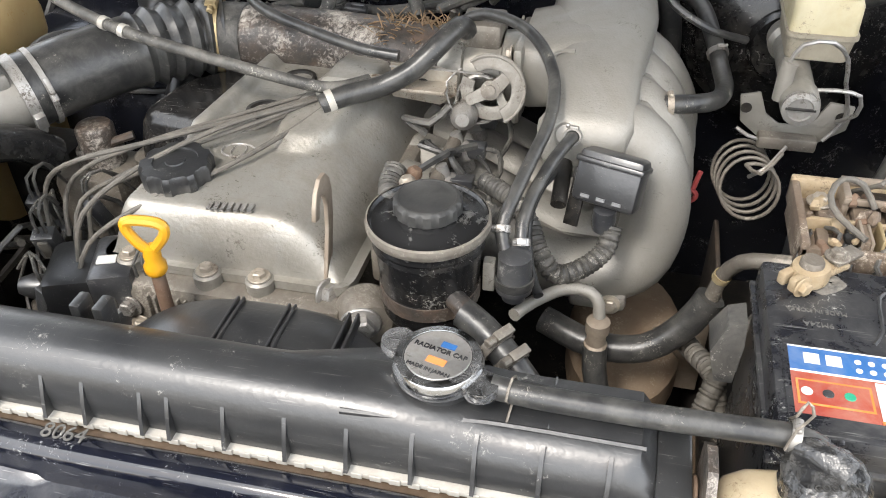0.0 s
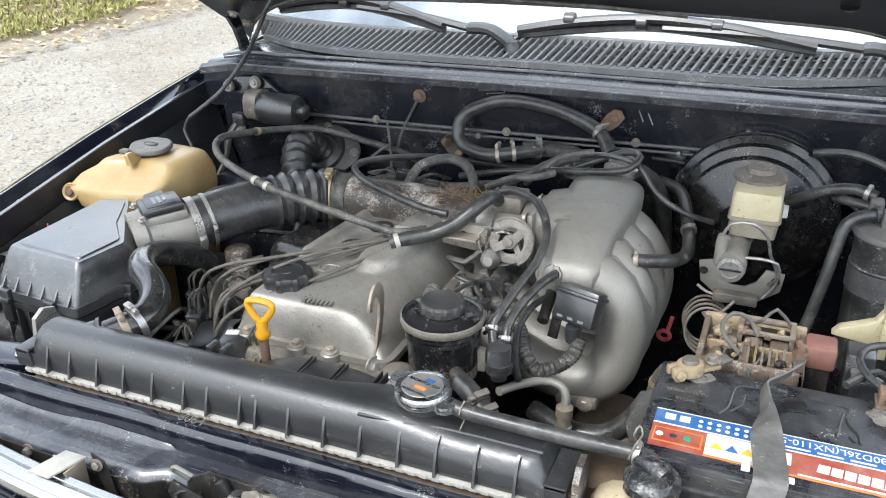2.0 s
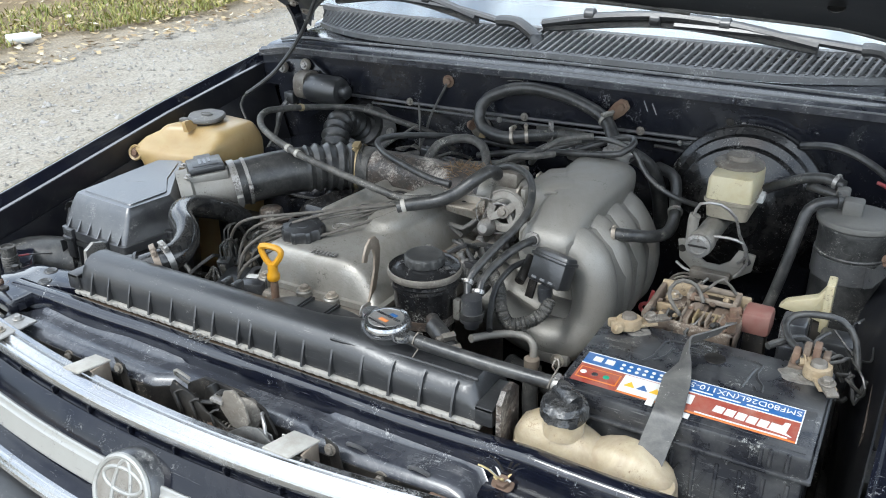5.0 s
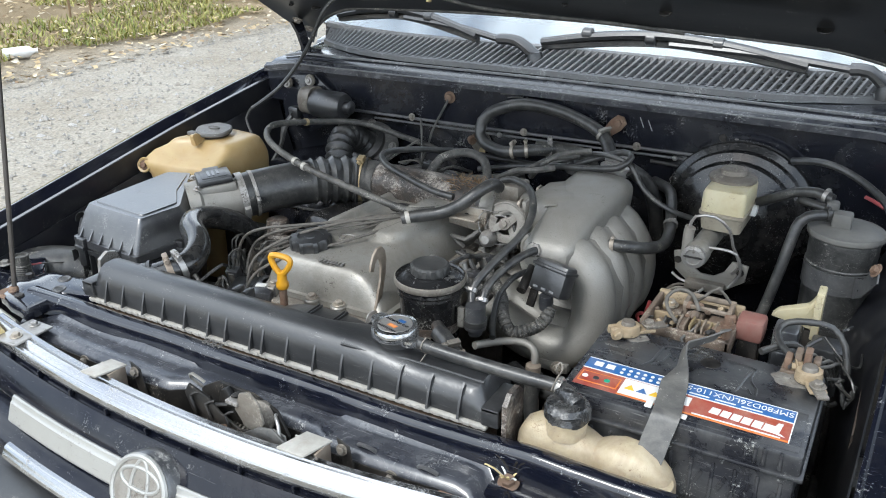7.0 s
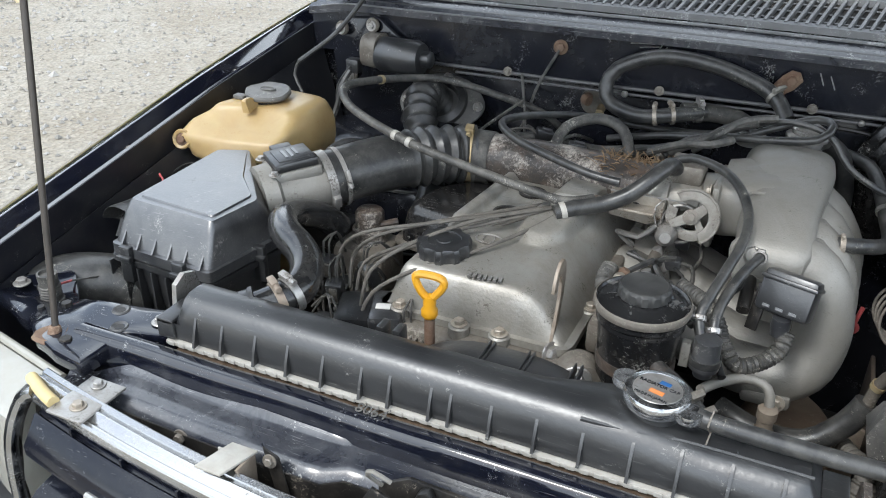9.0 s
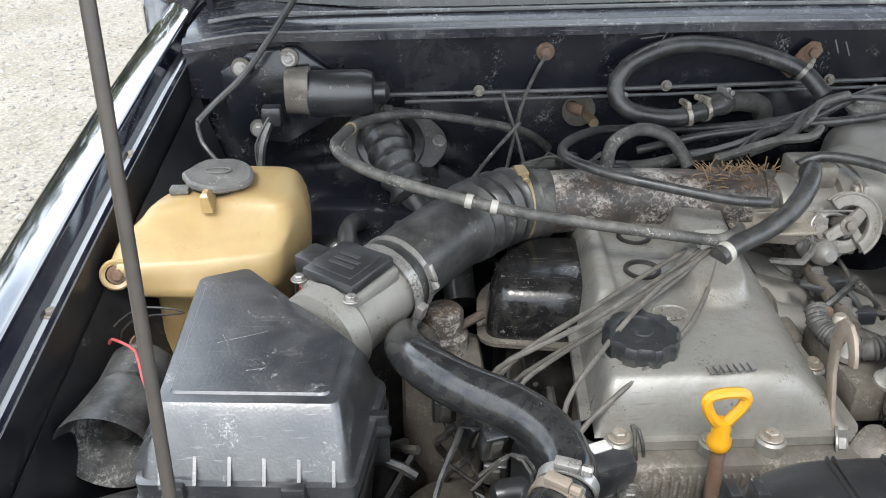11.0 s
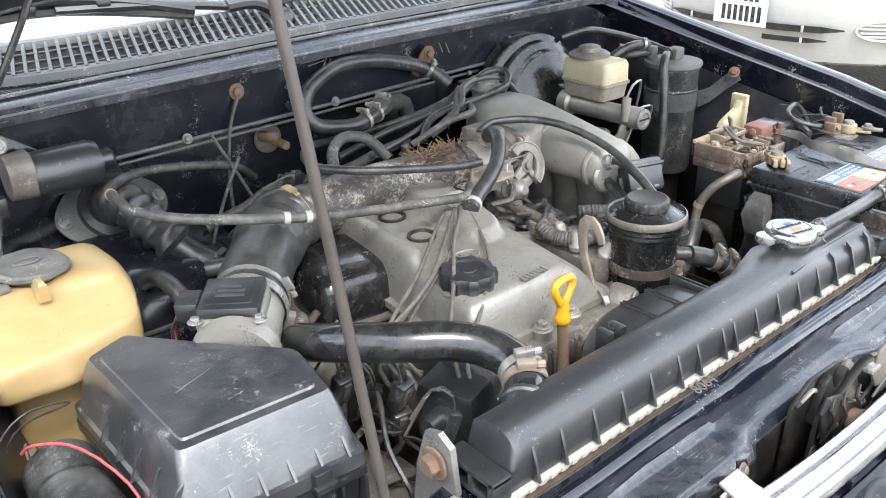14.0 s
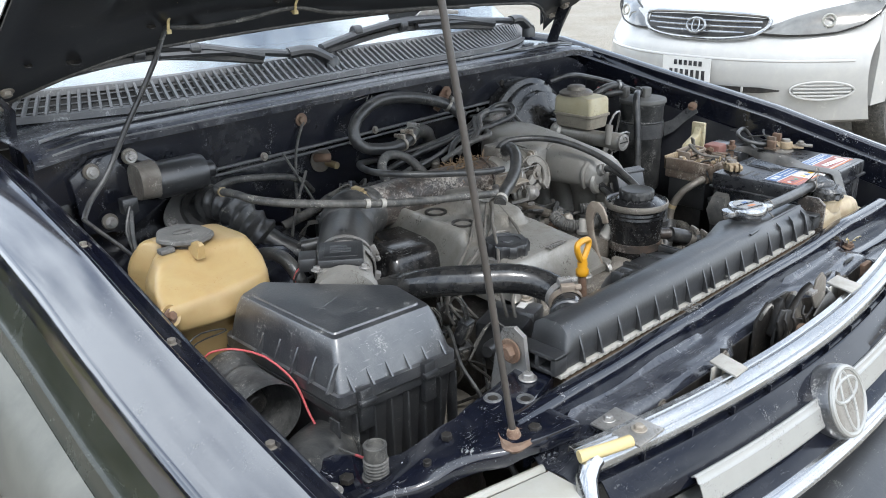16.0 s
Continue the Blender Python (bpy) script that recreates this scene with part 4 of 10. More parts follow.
for x, z, r in ((0.129, 1.101, 0.007), (0.152, 1.10, 0.004), (-0.30, 1.045, 0.006), (-0.25, 1.118, 0.003), (0.05, 1.052, 0.005)):
    plug = lathe([(0, 0), (r, 0), (r * 0.8, 0.003), (0, 0.004)], 14, (x, 1.0795, z), (0, -1, 0))
    solid("blanking_plug", plug, DARK if r > 0.0065 else STEEL, "small plug set in the black bulkhead", "plug")
for x0, z0, x1, z1 in ((-0.30, 1.128, -0.262, 1.131), (-0.285, 1.123, -0.255, 1.127), (-0.25, 1.132, -0.262, 1.110), (-0.243, 1.128, -0.254, 1.106), (-0.02, 1.118, -0.012, 1.10), (-0.005, 1.115, 0.004, 1.096)):
    part("scratch_mark", tube([(x0, 1.0795, z0), (x1, 1.0795, z1)], 0.0010, 5, 0.02), STEEL, car, "bare metal scratch")

heater = hose("heater_hose", [(-0.168, 1.042, 1.047), (-0.211, 1.011, 1.045), (-0.259, 1.005, 1.038), (-0.308, 1.028, 1.043), (-0.323, 1.040, 1.065), (-0.308, 1.048, 1.095), (-0.251, 1.058, 1.118), (-0.185, 1.062, 1.117), (-0.122, 1.056, 1.104), (-0.074, 1.042, 1.086), (-0.05, 1.02, 1.06)], 0.0115, RUBBER, "thick black heater hose looped on the bulkhead", clamps=((0.13, ZINC), (0.17, ZINC), (0.93, ALU)))
hose("heater_hose", [(-0.20, 1.03, 1.046), (-0.15, 1.055, 1.043), (-0.11, 1.07, 1.03), (-0.10, 1.075, 1.0)], 0.014, RUBBER_DUSTY, "dusty heater hose stub with a clamp", clamps=((0.25, STEEL),))
stub = thing("pipe_stub", (-0.36, 1.07, 1.0), "rusty pipe stubs through the bulkhead", "pipe")
part("flange", lathe(disc_profile(0.024, 0.004, 0.001), 20, (-0.355, 1.110, 1.016), (0, -1, 0)), GRIME_ALU, stub)
part("tube", tube([(-0.366, 1.11, 1.022), (-0.364, 1.082, 1.026), (-0.356, 1.074, 1.026)], 0.0085, 12), RUST, stub)
part("tube", tube([(-0.342, 1.11, 1.008), (-0.338, 1.080, 1.006)], 0.007, 12), BRASS, stub)

# wiper motor
wm = thing("wiper_motor", (-0.73, 1.075, 1.03), "black wiper motor with a grey gearbox and mounting ears", "wiper motor")
part("body", lathe([(0, 0), (0.028, 0), (0.030, 0.004), (0.030, 0.072), (0.026, 0.082), (0.014, 0.084), (0.014, 0.098), (0.008, 0.102), (0, 0.102)], 32, (-0.722, 1.038, 1.068), (1, -0.06, 0.02)), PLASTIC, wm)
part("gearbox", loft([[(-0.752 + (0.03 if k else 0), 1.04 + y, 1.072 + z) for y, z in superloop(0, 0, 0.026 + 0.004 * k, 0.028 + 0.002 * k, 20, 2.6)] for k in range(2)]), GRIME_ALU, wm, "cast grey gearbox")
for dx, dz in ((-0.05, 0.028), (0.012, 0.040), (-0.035, -0.055)):
    ear = part("mounting_ear", lathe([(0.005, 0), (0.012, 0), (0.013, 0.003), (0.012, 0.006), (0.005, 0.006), (0.005, 0)], 22, (-0.76 + dx, 1.06, 1.07 + dz), (0, -1, 0.1)), GRIME_ALU, wm)
    bolt((-0.76 + dx, 1.052, 1.07 + dz), 0.006, (0, -1, 0.1), wm, STEEL)
part("mount_plate", prism([(-0.84, 1.09), (-0.80, 1.115), (-0.74, 1.12), (-0.70, 1.09), (-0.69, 1.03), (-0.76, 0.99), (-0.83, 1.0)], 1.066, 1.074, "y", 0.002), PAINT_IN, wm)
part("connector", box((-0.785, 1.02, 1.03), (-0.76, 1.04, 1.055), 0.003), PLASTIC, wm)
for i in range(3):
    part("wire", tube([(-0.775, 1.02, 1.035 + 0.004 * i), (-0.785 - 0.004 * i, 1.005, 1.01), (-0.79, 0.99, 0.97), (-0.80, 0.96, 0.93)], 0.0022 + 0.003 * (i == 0), 6), RUBBER, wm)

# bonnet washer tube and its grommet
hose("washer_hose", [(-0.656, 1.061, 1.296), (-0.674, 1.045, 1.280), (-0.691, 1.037, 1.255), (-0.721, 1.039, 1.206), (-0.754, 1.038, 1.158), (-0.800, 1.021, 1.100), (-0.840, 1.005, 1.066), (-0.858, 0.985, 1.05)], 0.0042, RUBBER, "thin black washer hose running up to the bonnet", "hose", 8)
hose("washer_hose", [(-0.858, 0.985, 1.05), (-0.848, 0.955, 1.035), (-0.82, 0.94, 1.0), (-0.80, 0.92, 0.96)], 0.003, RUBBER, "thin black washer hose along the inner wing", "hose", 8)
hose("washer_hose", [(-0.656, 1.061, 1.296), (-0.60, 1.050, 1.292), (-0.52, 1.045, 1.298), (-0.434, 1.040, 1.308), (-0.34, 1.055, 1.292), (-0.22, 1.066, 1.284), (-0.08, 1.074, 1.279), (0.04, 1.090, 1.270)], 0.0036, RUBBER_DUSTY, "thin washer hose clipped under the bonnet", "hose", 8)
for cx, cy, cz in ((-0.656, 1.061, 1.296), (-0.434, 1.040, 1.308)):
    ct = thing("cable_tie", (cx, cy, cz), "yellowed plastic tie holding the washer hose", "cable tie", "bonnet ties")
    part("band", tube([(cx, cy + 0.005, cz - 0.006), (cx, cy - 0.006, cz - 0.004), (cx, cy - 0.010, cz + 0.008), (cx - 0.002, cy - 0.030, cz + 0.026), (cx - 0.003, cy - 0.055, cz + 0.040)], 0.0026, 6, flat=0.5), FOAM, ct)
    part("lock", box((cx - 0.004, cy - 0.010, cz - 0.010), (cx + 0.004, cy - 0.002, cz - 0.003), 0.001), FOAM, ct)

# suspension turret, air conditioning duct and ribbed hose in the corner
turret = thing("suspension_turret", (-0.66, 1.0, 0.75), "black painted turret with a flanged rubber gaiter", "body panel")
part("housing", loft([[(x, y, z) for x, y in superloop(-0.66, 1.0, hx, hy, 32, 2.6)] for z, hx, hy in ((0.60, 0.21, 0.17), (0.86, 0.20, 0.16), (0.93, 0.17, 0.14), (0.955, 0.12, 0.11), (0.962, 0.05, 0.05))]), PAINT_IN, turret)
for rz, rx, ry in ((0.905, 0.183, 0.150), (0.80, 0.204, 0.164)):
    part("weld_seam", tube([(x, y, rz) for x, y in superloop(-0.66, 1.0, rx, ry, 40, 2.6)] + [(-0.66 + rx, 1.0, rz)], 0.003, 6, raw=True), PAINT_DUSTY, turret)

# ---- front panel, radiator, grille ----
def xprofile(profile, x0, x1, n=40, f=None):
    """A rail along x: (y, z) pairs, with f(x) giving an offset (dy, dz)."""
    rows = []
    for i in range(n + 1):
        x = x0 + (x1 - x0) * i / n
        dy, dz = f(x) if f else (0, 0)
        rows.append([(x, y + dy, z + dz) for y, z in profile])
    return rows


def dent(x):
    """Slight waves of the old rail."""
    return (0.003 * noise.noise((x * 6, 1, 0)), 0.003 * noise.noise((x * 7, 5, 0)))


def lift(x):
    """The rails stand higher between the corner plates."""
    a = min(1.0, max(0.0, (x + 0.68) / 0.07)) * min(1.0, max(0.0, (0.088 - x) / 0.02))
    return a * a * (3 - 2 * a)


front_panel = thing("front_panel", (CX, 0.27, 0.80), "black painted front cross panel with a stamped number, scuffed", "body panel")
part("upper_rail", sheet(xprofile([(0.3150, 0.90), (0.3148, 0.938), (0.3135, 0.9435), (0.310, 0.947), (0.303, 0.949), (0.295, 0.949), (0.291, 0.9465), (0.2885, 0.941), (0.287, 0.927), (0.284, 0.895)], -0.705, 0.275, 72, lambda x: (dent(x)[0], dent(x)[1] + 0.001 * lift(x) + 0.006 * min(1.0, max(0.0, (x - 0.06) / 0.06)))), 0.002), RAIL_PAINT, front_panel)
part("side_rail", sheet(xprofile([(0.352, 0.86), (0.352, 0.906), (0.347, 0.911), (0.28, 0.913), (0.268, 0.916), (0.258, 0.912), (0.252, 0.895)], 0.084, 0.44, 30, dent), 0.002), RAIL_PAINT, front_panel)
part("lower_rail", sheet(xprofile([(0.274, 0.910), (0.268, 0.9045), (0.262, 0.9035), (0.250, 0.905), (0.236, 0.906), (0.228, 0.903), (0.223, 0.895)], -0.70, 0.43, 60, lambda x: (dent(x + 3)[0] * 2 + (0.012 if -0.36 < x < -0.12 else 0) + 0.015 * lift(x), dent(x + 9)[1] * 2 + 0.018 * lift(x))), 0.002), DUST_AND_SHEEN, front_panel)


# rail face in the dark colour, which puts the gap's shade on it
part("rail_face", sheet(xprofile([(0.223, 0.895), (0.2215, 0.885), (0.221, 0.84)], -0.70, 0.43, 60, lambda x: (dent(x + 3)[0] * 2 + (0.012 if -0.36 < x < -0.12 else 0) + 0.015 * lift(x), dent(x + 9)[1] * 2 + 0.018 * lift(x))), 0.002), DARK, front_panel)


def corner_plate():
    pts = [(-0.655, 0.250), (-0.655, 0.312), (-0.60, 0.33), (-0.60, 0.378), (-0.66, 0.366), (-0.74, 0.352), (-0.79, 0.376), (-0.845, 0.425), (-0.905, 0.45), (-0.925, 0.39), (-0.90, 0.345), (-0.85, 0.328), (-0.79, 0.304), (-0.745, 0.272), (-0.70, 0.256)]
    bm = prism(pts, 0.926, 0.946, "z", 0.004)
    bmesh.ops.triangulate(bm, faces=[f for f in bm.faces if len(f.verts) > 4])
    bmesh.ops.subdivide_edges(bm, edges=[e for e in bm.edges if e.calc_length() > 0.02], cuts=4, use_grid_fill=True)
    for v in bm.verts:
        w = min(1.0, max(0.0, (abs(v.co.x - CX) - 0.47) / 0.12))
        v.co.z += 0.010 * noise.noise((v.co.x * 16, v.co.y * 22, 2)) * min(1, w * 2 + 0.3) + 0.006 * math.sin((v.co.y - 0.3) * 60) * w - 0.034 * w * w * (3 - 2 * w)
    return bm


corner = part("corner_plate", corner_plate(), RAIL_PAINT, front_panel, "black corner plate with holes and grime")
for x, y in ((-0.688, 0.345), (-0.665, 0.318)):
    part("hole_rim", lathe([(0.005, 0.001), (0.009, 0.0), (0.0105, 0.001), (0.009, 0.003), (0.005, 0.001)], 20, (x, y, 0.946)), PAINT_DUSTY, corner)
    part("hole", lathe(disc_profile(0.006, 0.002, 0.0005), 16, (x, y, 0.9455)), DARK, corner)
part("rod_seat", lathe([(0.006, 0.0), (0.016, 0.001), (0.020, 0.006), (0.017, 0.010), (0.008, 0.008), (0.006, 0.0)], 20, (-0.725, 0.28, 0.936), wobble=lambda a, i: 1 + 0.12 * math.sin(3 * a)), RUST, corner, "rusty grommet at the foot of the stay")
stop = thing("rubber_buffer", (-0.832, 0.372, 0.905), "ribbed grey-black rubber bonnet buffer", "rubber buffer")
part("body", lathe([(0, 0), (0.0150, 0), (0.0150, 0.004)] + [q for i in range(5) for q in ((0.0115, 0.0055 + 0.0038 * i), (0.0132, 0.0068 + 0.0038 * i), (0.0132, 0.0078 + 0.0038 * i), (0.0115, 0.0091 + 0.0038 * i))] + [(0.0118, 0.0255), (0.0122, 0.040), (0.0095, 0.0408), (0.009, 0.037), (0, 0.037)], 26, (-0.832, 0.372, 0.905)), RUBBER_DUSTY, stop)
for x, y, r in ((-0.765, 0.338, 0.006), (-0.86, 0.385, 0.008), (-0.80, 0.33, 0.0045), (-0.70, 0.275, 0.007)):
    part("hole", lathe(disc_profile(r, 0.006, 0.0005), 6 if r > 0.005 else 16, (x, y, 0.944 - 0.034 * min(1, max(0, (abs(x - CX) - 0.47) / 0.12)) ** 1.5 - 0.001)), DARK, corner)
part("paint_chip", box((-0.808, 0.356, 0.913), (-0.796, 0.362, 0.9165), 0.001), LABEL_WHITE, corner, "white flake of old sealant")
for x, y, z in ((-0.885, 0.375, 0.915), (-0.79, 0.335, 0.917), (-0.73, 0.33, 0.931), (-0.63, 0.345, 0.947)):
    bolt((x, y, z), 0.007, (0, 0, 1), front_panel, STEEL)


def text_mesh(body, size, m, material, name, parent, label="", thick=0.0004):
    """Lettering in the built-in font as a thin mesh."""
    cu = bpy.data.curves.new(name, "FONT")
    cu.body, cu.size, cu.extrude = body, size, thick
    cu.align_x, cu.align_y = "CENTER", "CENTER"
    ob = bpy.data.objects.new(name, cu)
    me = bpy.data.meshes.new_from_object(ob)
    bpy.data.objects.remove(ob)
    me.transform(m)
    return link(name, me, material, parent, label, smooth=0)


# grey figures: the highlights of the embossed paint are put into the colour
text_mesh("8064", 0.017, pose(-0.344, 0.3065, 0.9505, 4, 0, 0), STRAP, "stamped_number", front_panel, "stamped number 8064")

# radiator
radiator = thing("radiator", (CX, 0.34, 0.5), "radiator with a black plastic top tank and pale crimped strip", "radiator")


def tank_sections():
    out = []
    for i in range(61):
        x = -0.592 + 0.640 * i / 60
        k = min(1, max(0, (x + 0.135) / 0.10))
        k = k * k * (3 - 2 * k)
        wide = min(1, max(0, (x + 0.20) / 0.08))
        end = min(1.0, (x + 0.592) / 0.012 + 0.35, (0.048 - x) / 0.008 + 0.6)
        top = 0.951 + (0.049 - 0.010 * k) * end
        out.append([(x, 0.324, 0.950), (x, 0.3235, 0.970 - 0.006 * k), (x, 0.326, 0.951 + (0.034 - 0.010 * k) * end), (x, 0.333, 0.951 + (0.044 - 0.011 * k) * end), (x, 0.342, top), (x, 0.357, top + 0.0005), (x, 0.368 + 0.012 * wide, top - 0.002), (x, 0.376 + 0.022 * wide, top - 0.008), (x, 0.380 + 0.024 * wide, 0.950)])
    return out


tank = part("top_tank", loft(tank_sections()), PLASTIC, radiator, "black plastic top tank, scratched")
part("crimp_strip", box((-0.602, 0.3192, 0.9435), (0.055, 0.386, 0.9485), 0.001), WHITE_STRIP, radiator, "pale metal crimp strip")
part("core", box((-0.59, 0.3145, 0.52), (0.045, 0.372, 0.9385), 0.0), FIN, radiator, "brown dirty core fins")
tooth = None
for i in range(50):
    x = -0.594 + 0.013 * i
    if tooth is None:
        bm = box((-0.0040, 0.3180, 0.9440), (0.0040, 0.3195, 0.9490), 0.0006)
        tooth = bpy.data.meshes.new("crimp_tab")
        bm.to_mesh(tooth)
        bm.free()
        tooth.materials.append(WHITE_STRIP)
    ob = new("crimp_tab", tooth)
    ob.parent = radiator
    ob.matrix_parent_inverse = Matrix.Translation(radiator.location).inverted()
    ob.location.x = x
for x in (-0.562, -0.528, -0.487, -0.448, -0.407, -0.364, -0.333, -0.290, -0.270, -0.230, -0.187, -0.145, -0.102, -0.062, -0.021, 0.02):
    part("rib", loft([[(x + dx, 0.3155, 0.951), (x + dx, 0.325, 0.951), (x + dx, 0.3335, 0.990), (x + dx, 0.326, 0.984), (x + dx, 0.3195, 0.966)] for dx in (-0.0014, 0.0014)]), PLASTIC, tank)
part("shoulder_line", tube([(-0.15, 0.331, 0.9935), (-0.10, 0.336, 0.9915), (-0.06, 0.343, 0.9905), (0.04, 0.344, 0.9895)], 0.0022, 6), PLASTIC, tank)
part("seam_line", tube([(-0.02, 0.344, 0.9905), (-0.02, 0.398, 0.983)], 0.0008, 5), PLASTIC_GREY, tank)
# end clips and brackets
for x0, x1 in ((-0.612, -0.59), (0.048, 0.07)):
    fr = bmesh.new()
    add_box(fr, (x0, 0.32, 0.952), (x1, 0.328, 0.974), 0.002)
    add_box(fr, (x0, 0.372, 0.952), (x1, 0.38, 0.974), 0.002)
    add_box(fr, (x0, 0.345, 0.952), (x1, 0.351, 0.974), 0.002)
    add_box(fr, (x0, 0.32, 0.968), (x1, 0.38, 0.974), 0.002)
    add_box(fr, (x0, 0.32, 0.950), (x1, 0.38, 0.956), 0.002)
    part("end_frame", fr, PLASTIC, radiator)
lb = part("side_bracket", loft([[(-0.618 + dx, 0.352, 0.90), (-0.618 + dx, 0.412, 0.90), (-0.618 + dx, 0.405, 0.95), (-0.618 + dx, 0.392, 0.992), (-0.618 + dx, 0.375, 0.998), (-0.618 + dx, 0.36, 0.990), (-0.618 + dx, 0.354, 0.95)] for dx in (-0.003, 0.003)]), STEEL, radiator, "dirty steel mounting bracket")
bolt((-0.622, 0.378, 0.968), 0.010, (-1, 0, 0), lb, RUST)
rb = part("side_bracket", loft([[(0.078 + dx, 0.318, 0.88), (0.078 + dx, 0.365, 0.88), (0.078 + dx, 0.362, 0.985), (0.078 + dx, 0.350, 0.996), (0.078 + dx, 0.330, 0.996), (0.078 + dx, 0.318, 0.985)] for dx in (-0.003, 0.003)]), RUSTY_BLACK, radiator, "rust-flecked black mounting bracket")
bolt((0.074, 0.342, 0.955), 0.009, (-1, 0, 0), rb, RUST)

# cap
CAP = Vector((-0.094, 0.367, 0.993))
part("filler_neck", lathe([(0.022, -0.008), (0.022, 0.010), (0.027, 0.012), (0.027, 0.016), (0, 0.016)], 32, CAP), PLASTIC, radiator)
cap = part("radiator_cap", lathe([(0, 0.012), (0.0275, 0.012), (0.0295, 0.015), (0.0295, 0.022), (0.0275, 0.0255), (0.0225, 0.0265), (0.0220, 0.0255), (0, 0.0255)], 40, CAP), CHROME, radiator, "worn chromed radiator cap with two ears and a printed face")
for es in (-1, 1):
    em = Matrix.Translation(CAP + Vector((0, 0, 0.0135))) @ Matrix.Rotation(radians(-24), 4, "Z")
    part("ear", add_lathe(bmesh.new(), [(0, 0), (0.0115, 0), (0.0125, 0.003), (0.0115, 0.008), (0, 0.009)], 20, em @ Matrix.Translation((es * 0.0325, 0, 0))), CHROME, cap)
part("printed_face", lathe(disc_profile(0.0215, 0.0012, 0.0003), 36, CAP + Vector((0, 0, 0.0252))), STEEL, cap, "worn grey printed disc")
F = Matrix.Translation(CAP + Vector((0, 0, 0.0266))) @ Matrix.Rotation(radians(-14), 4, "Z")
part("emblem", add_box(bmesh.new(), (-0.002, 0.007, 0), (0.008, 0.012, 0.0003), 0.0, F), LABEL_BLUE, cap)
part("print_patch", add_box(bmesh.new(), (-0.005, -0.0085, 0), (0.008, -0.003, 0.0003), 0.0, F), LABEL_ORANGE, cap)
text_mesh("RADIATOR CAP", 0.0052, F @ pose(0, 0.0035, 0.0003), BATTERY, "lettering", cap, "dark lettering")
text_mesh("MADE IN JAPAN", 0.0042, F @ pose(0, -0.0145, 0.0003), BATTERY, "lettering", cap)

oh = hose("overflow_hose", [(-0.058, 0.358, 1.008), (-0.03, 0.357, 1.006), (0.03, 0.359, 1.003), (0.09, 0.363, 1.0), (0.124, 0.364, 1.0), (0.14, 0.36, 0.997)], 0.0080, RUBBER, "black rubber overflow hose from radiator neck to tank", "hose", clamps=((0.9, STEEL),))
part("wire_tie", tube([(-0.045, 0.357, 0.997), (-0.047, 0.348, 1.008), (-0.045, 0.358, 1.018), (-0.043, 0.367, 1.006), (-0.046, 0.344, 0.99), (-0.05, 0.338, 0.982)], 0.0009, 6), GRIME_ALU, oh, "twisted string tie")
part("wire_tie", tube([(0.118, 0.352, 1.0), (0.122, 0.356, 1.014), (0.128, 0.356, 1.028), (0.124, 0.36, 1.034), (0.12, 0.358, 1.024), (0.122, 0.374, 1.004)], 0.0010, 6), GRIME_ALU, oh)
part("outlet", tube([(-0.075, 0.36, 1.006), (-0.05, 0.3575, 1.007)], 0.0065, 10), ALU_MATT, oh)

# fan shroud
shroud = thing("fan_shroud", (-0.25, 0.44, 0.9), "black ribbed plastic fan shroud behind the radiator", "fan shroud")
rows = []
for i in range(33):
    x = -0.375 + 0.235 * i / 32
    s = (x + 0.2575) / 0.1175
    zt = 0.951 - 0.030 * abs(s) ** 3.0
    yb = 0.467 - 0.030 * abs(s) ** 3
    rows.append([(x, 0.386, zt - 0.002), (x, 0.42, zt + 0.004), (x, yb - 0.01, zt + 0.002), (x, yb, zt - 0.006), (x, yb + 0.003, zt - 0.06), (x, yb - 0.02, 0.78)])
part("cowling", sheet(rows, 0.002), PLASTIC, shroud)
for x in (-0.282, -0.277, -0.238, -0.233, -0.188, -0.181):
    part("rib", box((x - 0.0012, 0.395, 0.945), (x + 0.0012, 0.459, 0.9565), 0.0008), PLASTIC, shroud)
part("clip", box((-0.385, 0.392, 0.955), (-0.376, 0.41, 0.985), 0.002), PLASTIC, shroud)
part("clip", box((-0.366, 0.392, 0.955), (-0.357, 0.41, 0.985), 0.002), PLASTIC, shroud)

# condenser in front of the radiator
cond = thing("condenser", (CX, 0.21, 0.5), "rust-brown air-conditioning condenser behind the grille", "condenser")
part("core", box((-0.60, 0.1965, 0.55), (0.12, 0.2135, 0.880), 0.001), FIN, cond)
for z in (0.879, 0.860, 0.841):
    part("tube", tube([(-0.605, 0.1945, z), (0.125, 0.1945, z)], 0.004, 8, 0.2), RUST, cond)

SILVER = surface("silver_paint", (0.34, 0.335, 0.315), 0.32, 0.35, second=(0.30, 0.295, 0.27), bump=0.02, specks=(0.2, 0.195, 0.185), speck_amount=0.3, scratch=0.4)
# grille
grille = thing("grille", (CX, 0.15, 0.7), "chrome and black grille with a round badge", "grille")


def bow(x):
    s = (x - CX) / 0.47
    return (0.052 * s * s - 0.018, 0.004 * s * s + 0.004)


